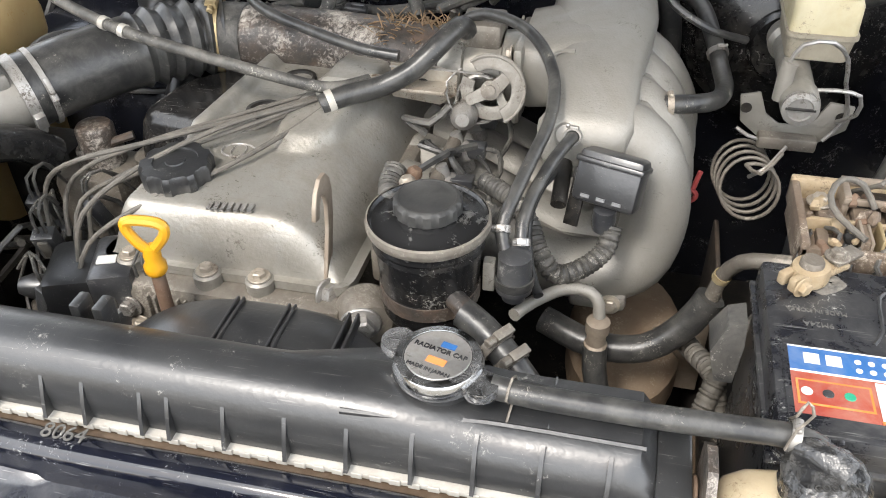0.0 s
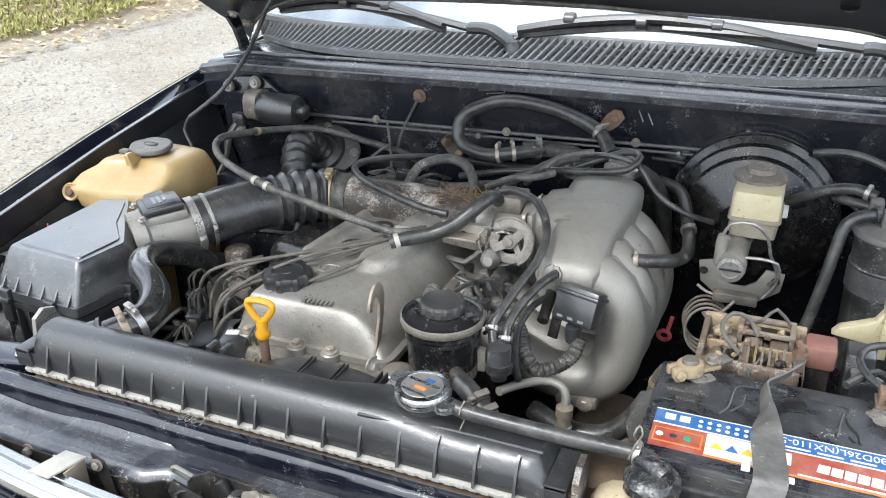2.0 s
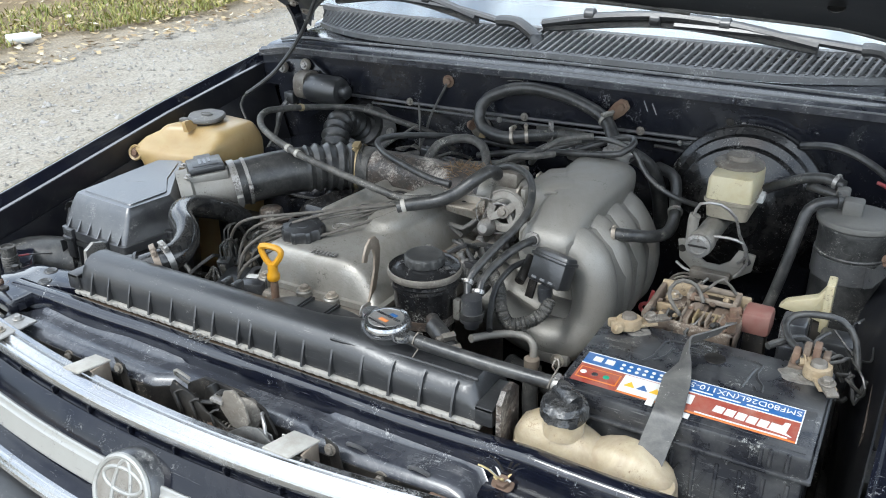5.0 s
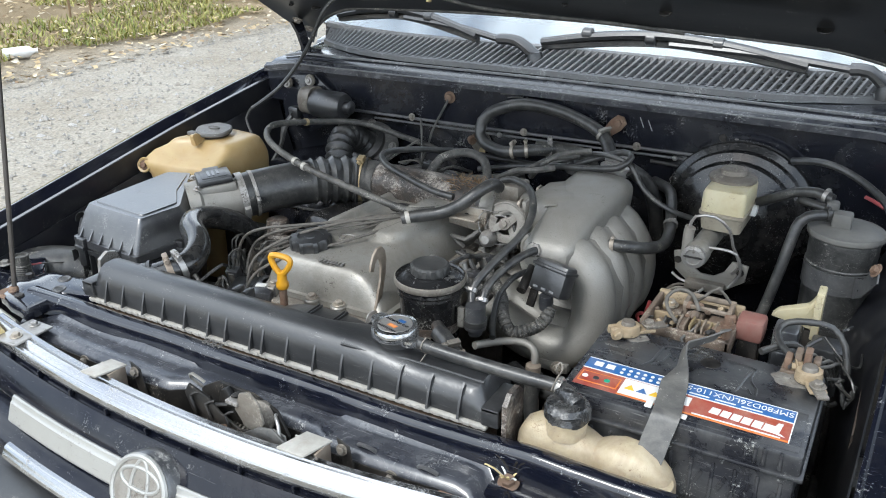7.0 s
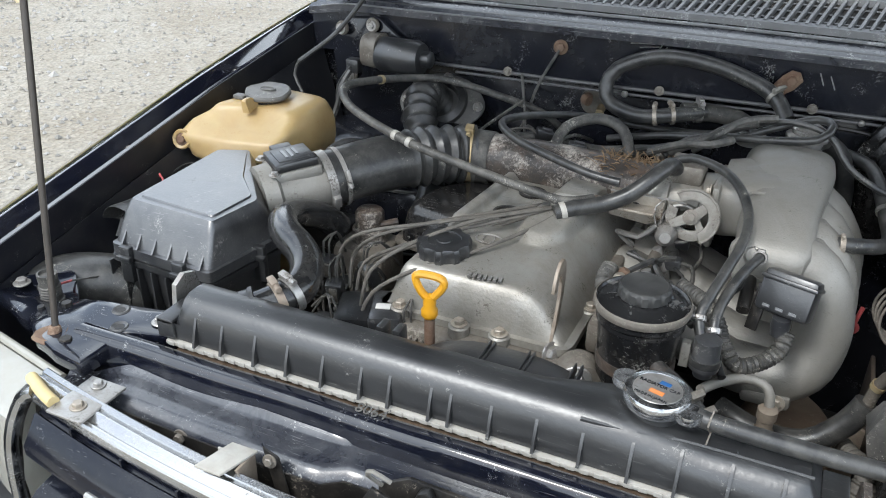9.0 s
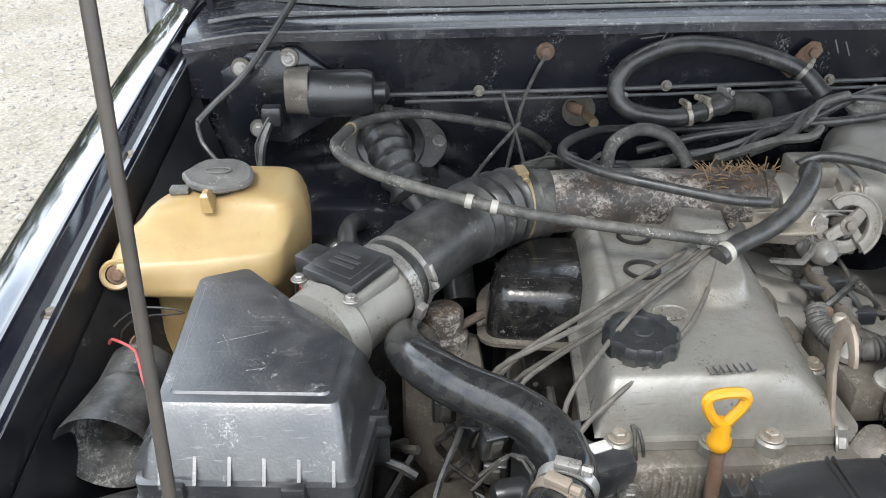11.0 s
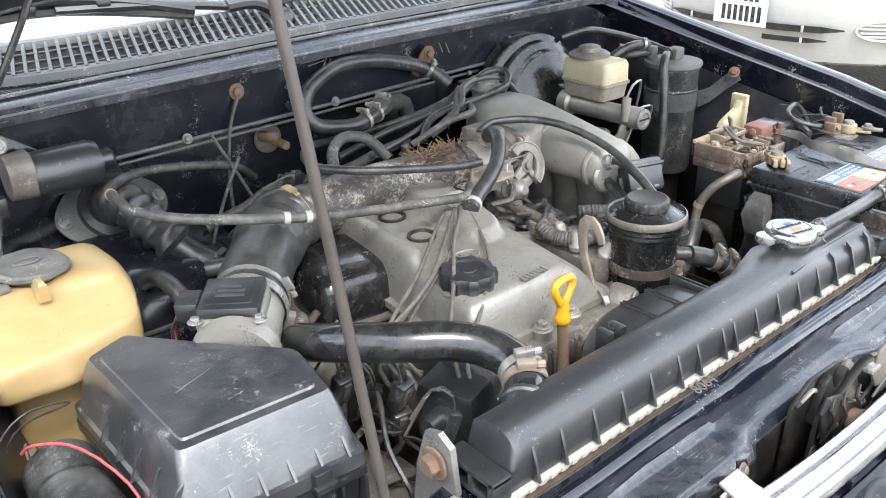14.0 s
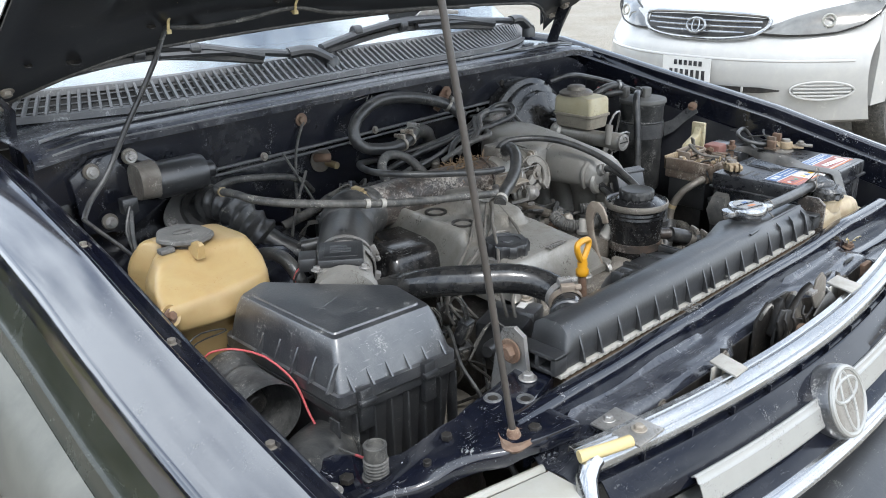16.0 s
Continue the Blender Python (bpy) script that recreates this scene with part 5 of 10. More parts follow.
part("top_bar", sheet(xprofile([(0.2125, 0.922), (0.2120, 0.9285), (0.210, 0.930), (0.2045, 0.9285), (0.2025, 0.9255), (0.2005, 0.9280), (0.1985, 0.9285), (0.1925, 0.9245), (0.1895, 0.9215), (0.1875, 0.9235), (0.1850, 0.9225), (0.1815, 0.917), (0.1810, 0.911), (0.1835, 0.906)], -0.69, 0.19, 48, bow), 0.0015), CHROME, grille, "dull chrome top bar with two steps")
part("backing", sheet(xprofile([(0.192, 0.900), (0.186, 0.80), (0.18, 0.60)], -0.68, 0.18, 48, bow), 0.003), PLASTIC, grille)
part("recess", sheet(xprofile([(0.1875, 0.908), (0.1865, 0.897), (0.183, 0.8955)], -0.68, 0.18, 48, bow), 0.0015), GRILLE_BLACK, grille)
part("upper_panel", sheet(xprofile([(0.183, 0.8945), (0.1815, 0.8975), (0.1795, 0.8985), (0.1775, 0.8970), (0.168, 0.884), (0.1575, 0.8715), (0.1575, 0.860)], -0.68, 0.18, 48, bow), 0.0015), GRILLE_BLACK, grille, "glossy black upper panel")
part("middle_bar", sheet(xprofile([(0.175, 0.868), (0.1570, 0.8715), (0.1545, 0.8735), (0.1515, 0.8725), (0.1500, 0.8690), (0.1485, 0.8665), (0.1465, 0.8655), (0.1380, 0.8430), (0.1395, 0.8390), (0.175, 0.834)], -0.575, 0.075, 44, bow), 0.0015), SILVER, grille, "wide pale silver middle bar")
part("lower_panel", sheet(xprofile([(0.170, 0.835), (0.150, 0.832), (0.134, 0.822), (0.126, 0.815)], -0.66, 0.16, 48, bow), 0.0015), GRILLE_BLACK, grille)
part("lower_bar", sheet(xprofile([(0.150, 0.818), (0.1245, 0.8175), (0.1205, 0.8155), (0.1185, 0.8115), (0.1165, 0.8085), (0.1145, 0.8065), (0.1140, 0.8020), (0.118, 0.798), (0.150, 0.795)], -0.565, 0.065, 44, bow), 0.0015), CHROME, grille)
part("lower_slat", sheet(xprofile([(0.18, 0.79), (0.135, 0.785), (0.13, 0.772), (0.18, 0.765)], -0.65, 0.15, 48, bow), 0.002), GRILLE_BLACK, grille)
for k in range(11):
    x = -0.62 + 0.074 * k
    dy, dz = bow(x)
    part("rib", box((x - 0.0015, 0.1795 + dy, 0.8955 + dz), (x + 0.0015, 0.188 + dy, 0.9075 + dz), 0.0005), GRILLE_BLACK, grille)
for sx in (-1, 1):
    x = CX + sx * 0.440
    part("end_frame", tube([(x - sx * 0.01, 0.214, 0.929), (x + sx * 0.008, 0.210, 0.916), (x + sx * 0.018, 0.194, 0.874), (x + sx * 0.02, 0.186, 0.80), (x + sx * 0.012, 0.180, 0.70)], 0.011, 10, flat=0.8), CHROME, grille)
BADGE = Vector((-0.291, 0.121, 0.863))
BD = Vector((0, -1, 0.42)).normalized()
badge = part("badge_housing", lathe([(0.046, -0.075), (0.0475, -0.03), (0.047, 0.0), (0.0425, 0.006), (0, 0.004)], 40, BADGE, BD), PLASTIC_GREY, grille, "dark round badge housing")
BM = axis_matrix(BADGE + BD * 0.006, BD)
part("badge_face", lathe([(0, 0.0045), (0.040, 0.0065), (0.040, 0.0075), (0, 0.0058)], 36, BADGE, BD), CAM_GREY, badge, "dull grey badge face")
def ellipse(rx, ry, cy=0.0, n=36):
    return [BM @ Vector((rx * math.cos(2 * math.pi * k / n), cy + ry * math.sin(2 * math.pi * k / n), 0)) for k in range(n + 1)]
part("badge_ring", tube(ellipse(0.0415, 0.0415), 0.0040, 8, raw=True, caps=False), SILVER, badge, "silver badge ring")
part("badge_ring", tube(ellipse(0.0135, 0.0385), 0.0030, 8, raw=True, caps=False), SILVER, badge)
part("badge_ring", tube(ellipse(0.0305, 0.0135, 0.0145), 0.0030, 8, raw=True, caps=False), SILVER, badge)
# brackets from the front panel to the grille
for x, w in ((-0.430, 0.014), (-0.106, 0.018)):
    b = part("grille_bracket", prism([(x - w - 0.012, 0.184), (x + w - 0.012, 0.184), (x + w, 0.224), (x - w, 0.224)], 0.9385, 0.9415, "z", 0.0008), WHITE_STRIP, grille, "bare metal grille bracket")
    part("flange", prism([(0.196, 0.9385), (0.2235, 0.9385), (0.2235, 0.897), (0.216, 0.895)], x + w - 0.006, x + w - 0.003, "x", 0.0005), TAN, b)
    part("tongue", prism([(x + w + 0.003, 0.945), (x + w + 0.020, 0.938), (x + w + 0.032, 0.875), (x + w + 0.022, 0.872), (x + w + 0.012, 0.90)], 0.2265, 0.2285, "y", 0.0008), DARK, b)
    part("web", box((x - w - 0.010, 0.214, 0.908), (x + w - 0.014, 0.2165, 0.9385), 0.0008), WHITE_STRIP, b)
    bolt((x + w + 0.011, 0.2255, 0.932), 0.0046, (0.1, -1, 0.2), b, GRIME_ALU)
cl = part("grille_clip", box((-0.64, 0.188, 0.9325), (-0.595, 0.250, 0.9355), 0.001), STEEL, grille, "bolted steel clip")
bolt((-0.615, 0.206, 0.9355), 0.0055, (0, 0, 1), cl, ZINC)
bolt((-0.622, 0.240, 0.9355), 0.005, (0, 0, 1), cl, STEEL)
part("foam_strip", tube([(-0.695, 0.222, 0.934), (-0.665, 0.208, 0.936), (-0.64, 0.199, 0.937)], 0.0065, 10), FOAM, grille, "yellowed foam strip")
for x in (-0.52, -0.2, -0.02):
    bolt((x, 0.238, 0.907), 0.006, (0, -1, 0.1), front_panel, GRIME_ALU)

# headlamps
for sx in (-1, 1):
    x0 = CX + sx * 0.452
    lamp = thing("headlamp", (x0 + sx * 0.09, 0.22, 0.78), "hazy headlamp with a pale housing beside the grille", "headlamp", "headlamps")
    secs = []
    for u in range(9):
        t = u / 8
        xx = x0 + sx * 0.205 * t
        yf, yb = 0.185 + 0.045 * t + 0.04 * t * t, 0.264 + 0.052 * t
        zt = 0.905 - 0.012 * t
        secs.append([(xx, yb, 0.76), (xx, yb, zt - 0.01), (xx, yb - 0.01, zt), (xx, yf + 0.02, zt), (xx, yf + 0.006, zt - 0.008), (xx, yf, zt - 0.05), (xx, yf + 0.004, 0.76)])
    part("housing", loft(secs), LENS, lamp, "hazy clear lens")
    part("rim", tube([(x0, 0.262, 0.904), (x0 + sx * 0.1, 0.287, 0.899), (x0 + sx * 0.205, 0.314, 0.892)], 0.005, 8), LENS, lamp)

bumper = thing("bumper", (CX, 0.1, 0.5), "black bumper below the grille", "bumper")
part("beam", sheet(xprofile([(0.19, 0.755), (0.10, 0.748), (0.055, 0.725), (0.04, 0.60), (0.06, 0.45), (0.19, 0.43)], -1.08, 0.58, 40, lambda x: (0.16 * ((x - CX) / 0.83) ** 2, 0)), 0.004), PLASTIC, bumper)
for x in (-0.6, 0.1):
    part("bracket", box((x - 0.03, 0.17, 0.50), (x + 0.03, 0.26, 0.56), 0.003), DARK, bumper)

# bonnet stay
stay = thing("bonnet_stay", (-0.725, 0.28, 0.936), "thin brown-grey steel bonnet stay rod", "stay rod")
part("rod", tube([(-0.723, 0.281, 0.930), (-0.732, 0.333, 1.23), (-0.738, 0.363, 1.40), (-0.745, 0.397, 1.60), (-0.748, 0.407, 1.66), (-0.738, 0.42, 1.70)], 0.0037, 10, 0.05), ROD_BROWN, stay)
part("foot_bush", lathe([(0.0038, 0), (0.0075, 0.0), (0.0082, 0.006), (0.006, 0.014), (0.0038, 0.015)], 14, (-0.7235, 0.2815, 0.938), (-0.03, 0.17, 1)), RUST, stay, "rusty bush at the foot")

# bonnet catch with its springs and levers
catch = thing("bonnet_catch", (-0.235, 0.25, 0.88), "greasy black bonnet catch with levers and springs", "latch")
part("base_plate", prism([(-0.305, 0.83), (-0.175, 0.83), (-0.165, 0.895), (-0.18, 0.925), (-0.215, 0.938), (-0.27, 0.940), (-0.300, 0.922)], 0.232, 0.2365, "y", 0.001), DARK, catch)
part("jaw", prism([(-0.272, 0.895), (-0.258, 0.936), (-0.248, 0.942), (-0.240, 0.925), (-0.228, 0.915), (-0.222, 0.93), (-0.212, 0.935), (-0.205, 0.89), (-0.24, 0.872)], 0.222, 0.2315, "y", 0.002), DARK, catch)
part("cheek", prism([(-0.292, 0.86), (-0.285, 0.915), (-0.268, 0.93), (-0.262, 0.90), (-0.268, 0.86)], 0.212, 0.217, "y", 0.001), DARK, catch)
part("roller", lathe([(0, 0), (0.019, 0), (0.021, 0.003), (0.021, 0.010), (0.017, 0.013), (0, 0.013)], 28, (-0.205, 0.232, 0.912), (0.25, -1, 0.35)), GRIME_ALU, catch, "dull grey round cam")
part("lever", tube([(-0.28, 0.216, 0.89), (-0.262, 0.212, 0.92), (-0.235, 0.214, 0.928), (-0.222, 0.210, 0.948), (-0.212, 0.204, 0.956)], 0.0055, 8, flat=0.5), DARK, catch)
part("lever", tube([(-0.25, 0.212, 0.865), (-0.225, 0.208, 0.875), (-0.198, 0.206, 0.885), (-0.182, 0.210, 0.895)], 0.005, 8, flat=0.5), DARK, catch)
part("finger", box((-0.225, 0.196, 0.944), (-0.207, 0.206, 0.949), 0.001), STEEL, catch, "bright worn lever tip")
part("spring", tube([(-0.27 + 0.07 * i / 120, 0.210 + 0.006 * math.cos(i * 0.6), 0.900 + 0.006 * math.sin(i * 0.6)) for i in range(120)], 0.0012, 5, raw=True), GRIME_ALU, catch)
part("spring", tube([(-0.195 + 0.004 * math.cos(i * 0.6), 0.208 + 0.004 * math.sin(i * 0.6), 0.885 - 0.05 * i / 80) for i in range(80)], 0.0011, 5, raw=True), GRIME_ALU, catch)
part("keeper", tube([(-0.172, 0.222, 0.93), (-0.166, 0.214, 0.935), (-0.155, 0.205, 0.932), (-0.15, 0.20, 0.915), (-0.15, 0.20, 0.89)], 0.0022, 8), STEEL, catch, "bright looped wire keeper")
part("arm", prism([(-0.19, 0.912), (-0.165, 0.922), (-0.148, 0.918), (-0.145, 0.895), (-0.155, 0.885), (-0.175, 0.90)], 0.206, 0.209, "y", 0.001), STEEL, catch)
part("skirt", prism([(-0.285, 0.80), (-0.160, 0.80), (-0.152, 0.905), (-0.175, 0.918), (-0.215, 0.905), (-0.245, 0.918), (-0.262, 0.935), (-0.292, 0.945), (-0.300, 0.93), (-0.280, 0.88)], 0.2045, 0.208, "y", 0.001), DARK, catch)
part("roller_end", lathe([(0, 0), (0.013, 0), (0.015, 0.004), (0.014, 0.016), (0.010, 0.019), (0, 0.02)], 20, (-0.236, 0.205, 0.890), (0.3, -1, 0.25)), RUST, catch, "rusty pivot boss")
part("cam_plate", prism([(-0.214, 0.938), (-0.205, 0.962), (-0.190, 0.968), (-0.176, 0.955), (-0.172, 0.930), (-0.182, 0.915), (-0.200, 0.918)], 0.199, 0.2025, "y", 0.001), GRIME_ALU, catch, "worn grey catch plate")
part("dusty_arm", prism([(-0.205, 0.908), (-0.178, 0.926), (-0.158, 0.930), (-0.138, 0.915), (-0.134, 0.885), (-0.142, 0.884), (-0.150, 0.905), (-0.172, 0.908)], 0.197, 0.200, "y", 0.001), STRAP, catch)
for x, h in ((-0.286, 0.935), (-0.262, 0.93), (-0.232, 0.925)):
    part("lever", tube([(x, 0.206, h - 0.045), (x + 0.006, 0.200, h - 0.02), (x - 0.002, 0.202, h - 0.004), (x + 0.010, 0.206, h + 0.002)], 0.0019, 6), DARK, catch)
part("cable", tube([(-0.295, 0.23, 0.925), (-0.305, 0.222, 0.94), (-0.297, 0.218, 0.95), (-0.282, 0.222, 0.94)], 0.0022, 6), ALU_MATT, catch, "bright looped cable end")
for x, y, z in ((-0.285, 0.212, 0.875), (-0.185, 0.228, 0.87), (-0.25, 0.212, 0.885), (-0.24, 0.218, 0.845)):
    bolt((x, y, z), 0.0055, (0, -1, 0.1), catch, GRIME_ALU)
bolt((-0.255, 0.214, 0.838), 0.009, (0, -1, 0.2), catch, RUST)
wires = bmesh.new()
for i in range(5):
    add_tube(wires, [(-0.165 + 0.004 * i, 0.215, 0.89), (-0.14 + 0.008 * i, 0.20 + 0.004 * i, 0.905 - 0.006 * i), (-0.12 + 0.006 * i, 0.205, 0.89), (-0.10, 0.21, 0.87)], 0.0014, 6)
part("wires", wires, RUST, catch)
for x, z in ((-0.06, 0.9235), (0.02, 0.9235)):
    part("clip", tube([(x - 0.012, 0.250, z + 0.001), (x - 0.006, 0.246, z + 0.006), (x + 0.006, 0.246, z + 0.006), (x + 0.012, 0.250, z)], 0.0025, 6), PAINT_DUSTY, front_panel)
part("rusty_tab", box((0.04, 0.231, 0.880), (0.07, 0.2395, 0.915), 0.002), RUST, front_panel, "rusty bolted tab")
bolt((0.055, 0.232, 0.899), 0.008, (0, -1, 0.1), front_panel, RUST)
catch.location.z += 0.014
catch.location.y += 0.006
hose("wiring", [(-0.02, 0.20, 0.90), (-0.018, 0.185, 0.885), (-0.022, 0.19, 0.86)], 0.002, LABEL_GREEN, "short green wire behind the grille", "cable", 6)

rag = thing("torn_tape", (0.10, 0.285, 0.915), "torn whitish tape strands round a rusty bolt", "tape")
bolt((0.102, 0.283, 0.916), 0.008, (0, -0.3, 1), rag, RUST)
rnd = random.Random(41)
for k in range(9):
    a = rnd.uniform(0, 6.3)
    d = Vector((math.cos(a), 0.6 * math.sin(a), 0.9)) * rnd.uniform(0.018, 0.034)
    part("strand", tube([(0.102, 0.283, 0.918), Vector((0.102, 0.283, 0.918)) + d * 0.6, Vector((0.102, 0.283, 0.912)) + d], 0.0014, 5, flat=0.4), FOAM if k % 3 else LABEL_WHITE, rag)

# ---- engine ----
def roundpoly(poly, r, n=5):
    """A closed outline with its corners rounded."""
    out = []
    m = len(poly)
    for i in range(m):
        p, a, b = Vector(poly[i]), Vector(poly[i - 1]), Vector(poly[(i + 1) % m])
        da, db = (a - p), (b - p)
        ra = min(r, da.length * 0.45)
        rb = min(r, db.length * 0.45)
        s, e = p + da.normalized() * ra, p + db.normalized() * rb
        for k in range(n + 1):
            t = k / n
            q = s.lerp(p, t).lerp(p.lerp(e, t), t)
            out.append((q.x, q.y))
    return out


def ring_at(poly, z, grow=0.0):
    cx = sum(p[0] for p in poly) / len(poly)
    cy = sum(p[1] for p in poly) / len(poly)
    out = []
    for x, y in poly:
        d = Vector((x - cx, y - cy))
        d = d * (1 + grow / max(d.length, 1e-6))
        out.append((cx + d.x, cy + d.y, z))
    return out


engine = thing("engine", (-0.32, 0.68, 0.53), "petrol engine with a cast aluminium rocker cover, dusty", "engine")
part("block", box((-0.42, 0.53, 0.53), (-0.21, 0.95, 0.86), 0.02), GRIME_ALU, engine)


def cover_edge(y):
    return -0.446 + 0.10 * (y - 0.52), -0.222 + 0.02 * (y - 0.5)


def ease(v):
    v = min(1.0, max(0.0, v))
    return v * v * (3 - 2 * v)


def cover_z(x, y):
    """Height of the rocker cover: a plateau with rounded shoulders, a long bar and a ridge rising to the rear."""
    x0, x1 = cover_edge(y)
    xr = -0.297 + 0.19 * (y - 0.555)
    right = 1 - (1 - min(1.0, max(0.0, (x1 - x) / (x1 - xr)))) ** 2.3
    left = 1 - (1 - min(1.0, max(0.0, (x - x0) / 0.020))) ** 2.6
    front = 1 - (1 - min(1.0, max(0.0, (y - 0.5285) / 0.026))) ** 2.5
    back = 1 - (1 - min(1.0, max(0.0, (0.895 - y) / 0.03))) ** 2.3
    m = right * left * front * back
    top = 0.0505 + 0.006 * min(1.0, max(0.0, (y - 0.55) / 0.10))
    cb = -0.304 + 0.15 * (y - 0.64)
    dy = max(0.0, 0.678 - y)
    bar = ease((0.036 - math.hypot(x - cb, dy)) / 0.011) * (0.013 + 0.010 * ease((y - 0.64) / 0.10))
    cr = -0.414 + 0.08 * (y - 0.66)
    dr = max(0.0, 0.672 - y)
    ridge = ease((0.019 - math.hypot(x - cr, dr)) / 0.010) * 0.012
    return 0.921 + m * (top + max(bar, ridge) * min(1.0, back * 1.2))


def cover_rows():
    ys = [0.5285 + 0.0022 * i for i in range(14)] + [0.562 + 0.0075 * i for i in range(42)] + [0.8745, 0.880, 0.885, 0.889, 0.892, 0.895]
    rows = []
    for y in ys:
        x0, x1 = cover_edge(y)
        row = []
        for k in range(64):
            f = k / 63
            f = f + 0.05 * math.sin(2 * math.pi * f) * -1
            x = x0 + (x1 - x0) * f
            row.append((x, y, cover_z(x, y)))
        rows.append(row)
    return rows


cover = part("rocker_cover", sheet(cover_rows()), ALU, engine, "dull cast aluminium rocker cover with dust and raised marks", smooth=60)
for x, y in ((-0.362, 0.715), (-0.352, 0.79)):
    part("plug_well", lathe([(0.0, 0.0), (0.014, 0.0), (0.015, 0.004), (0.019, 0.004), (0.019, -0.004)], 24, (x, y, cover_z(x, y) - 0.001)), DARK, cover)
outline = [(cover_edge(0.52)[0] - 0.010, 0.521), (cover_edge(0.52)[1] + 0.010, 0.521), (cover_edge(0.89)[1] + 0.008, 0.895), (cover_edge(0.89)[0] - 0.008, 0.895)]
part("flange", loft([ring_at(roundpoly(outline, 0.02), 0.912), ring_at(roundpoly(outline, 0.02), 0.921)]), ALU, cover)
for x, y in ((-0.295, 0.520), (-0.425, 0.526), (-0.345, 0.519), (-0.215, 0.62), (-0.405, 0.68), (-0.212, 0.78), (-0.375, 0.84)):
    boss = part("boss", lathe([(0.013, -0.03), (0.013, 0.004), (0.011, 0.006), (0, 0.006)], 18, (x, y, 0.917)), ALU, cover)
    bolt((x, y, 0.923), 0.0065, (0, 0, 1), boss, ZINC)
for i in range(7):
    part("raised_mark", add_box(bmesh.new(), (-0.373 + 0.0062 * i, 0.0, 0.0), (-0.369 + 0.0062 * i, 0.011, 0.002), 0.0, Matrix.Translation((0.024, 0.582, cover_z(-0.33, 0.588) - 0.0008)) @ Matrix.Rotation(radians(6), 4, "Z")), STEEL, cover)
part("raised_badge", tube([(-0.356 + 0.017 * math.cos(a), 0.636 + 0.012 * math.sin(a), cover_z(-0.356, 0.636) + 0.0004) for a in (2 * math.pi * k / 24 for k in range(25))], 0.0012, 5, raw=True), STEEL, cover)
part("raised_badge", tube([(-0.356 + 0.007 * math.cos(a), 0.636 + 0.011 * math.sin(a), cover_z(-0.356, 0.636) + 0.0004) for a in (2 * math.pi * k / 24 for k in range(25))], 0.0011, 5, raw=True), STEEL, cover)
OILC = (-0.396, 0.589, 0.968)
oil_cap = part("oil_cap", lathe([(0.022, -0.014), (0.024, 0.0), (0.0295, 0.002), (0.031, 0.005), (0.0315, 0.018), (0.0295, 0.0225), (0.021, 0.0235), (0.0205, 0.0215), (0.0095, 0.0215), (0.009, 0.0228), (0, 0.0228)], 64, OILC, (0, -0.03, 1), wobble=lambda a, i: 1 + (0.10 if (math.cos(9 * a) > 0.0 and i in (2, 3, 4, 5)) else 0)), PLASTIC, engine, "black lobed oil filler cap")
part("collar", lathe([(0.030, 0.0), (0.034, 0.0), (0.034, 0.003), (0.030, 0.004)], 36, (OILC[0], OILC[1], 0.9645)), ALU, oil_cap)

# timing cover below the front edge, with cast ribs
tc = part("timing_cover", box((-0.43, 0.500, 0.62), (-0.215, 0.56, 0.911), 0.010), GRIME_ALU, engine, "grimy brown-grey timing cover")
for i in range(14):
    part("cast_rib", box((-0.40 + 0.0075 * i, 0.4955, 0.855), (-0.397 + 0.0075 * i, 0.502, 0.902), 0.001), GRIME_ALU, tc)
for x, z in ((-0.295, 0.885), (-0.24, 0.895), (-0.42, 0.885), (-0.225, 0.86)):
    bolt((x, 0.499, z), 0.008, (0, -1, 0), tc, STEEL)
part("cast_arch", tube([(-0.30, 0.4985, 0.86), (-0.30, 0.4975, 0.888), (-0.285, 0.497, 0.900), (-0.262, 0.497, 0.901), (-0.25, 0.4975, 0.885)], 0.006, 8), GRIME_ALU, tc)
part("lower_flange", box((-0.432, 0.496, 0.838), (-0.213, 0.503, 0.847), 0.002), GRIME_ALU, tc)
part("water_outlet", lathe([(0, 0), (0.026, 0), (0.028, 0.006), (0.024, 0.02), (0.02, 0.03), (0, 0.03)], 24, (-0.205, 0.53, 0.895), (0.5, -0.8, 0.1)), GRIME_ALU, engine)
bolt((-0.198, 0.503, 0.902), 0.012, (0.4, -1, 0), engine, STEEL)

hook = thing("lifting_hook", (-0.217, 0.52, 0.9), "flat tan steel lifting hook bolted to the engine", "hook")
part("plate", prism([(0.517, 0.895), (0.533, 0.895), (0.549, 0.938), (0.560, 0.972), (0.564, 0.995), (0.561, 1.011), (0.553, 1.020), (0.541, 1.021), (0.531, 1.014), (0.524, 1.002), (0.521, 0.991), (0.530, 0.988), (0.534, 0.998), (0.540, 1.005), (0.546, 1.002), (0.550, 0.990), (0.547, 0.968), (0.536, 0.938)], -0.2385, -0.2345, "x", 0.0008), TAN, hook)
bolt((-0.235, 0.524, 0.912), 0.009, (0.9, -0.4, 0.2), hook, STEEL)

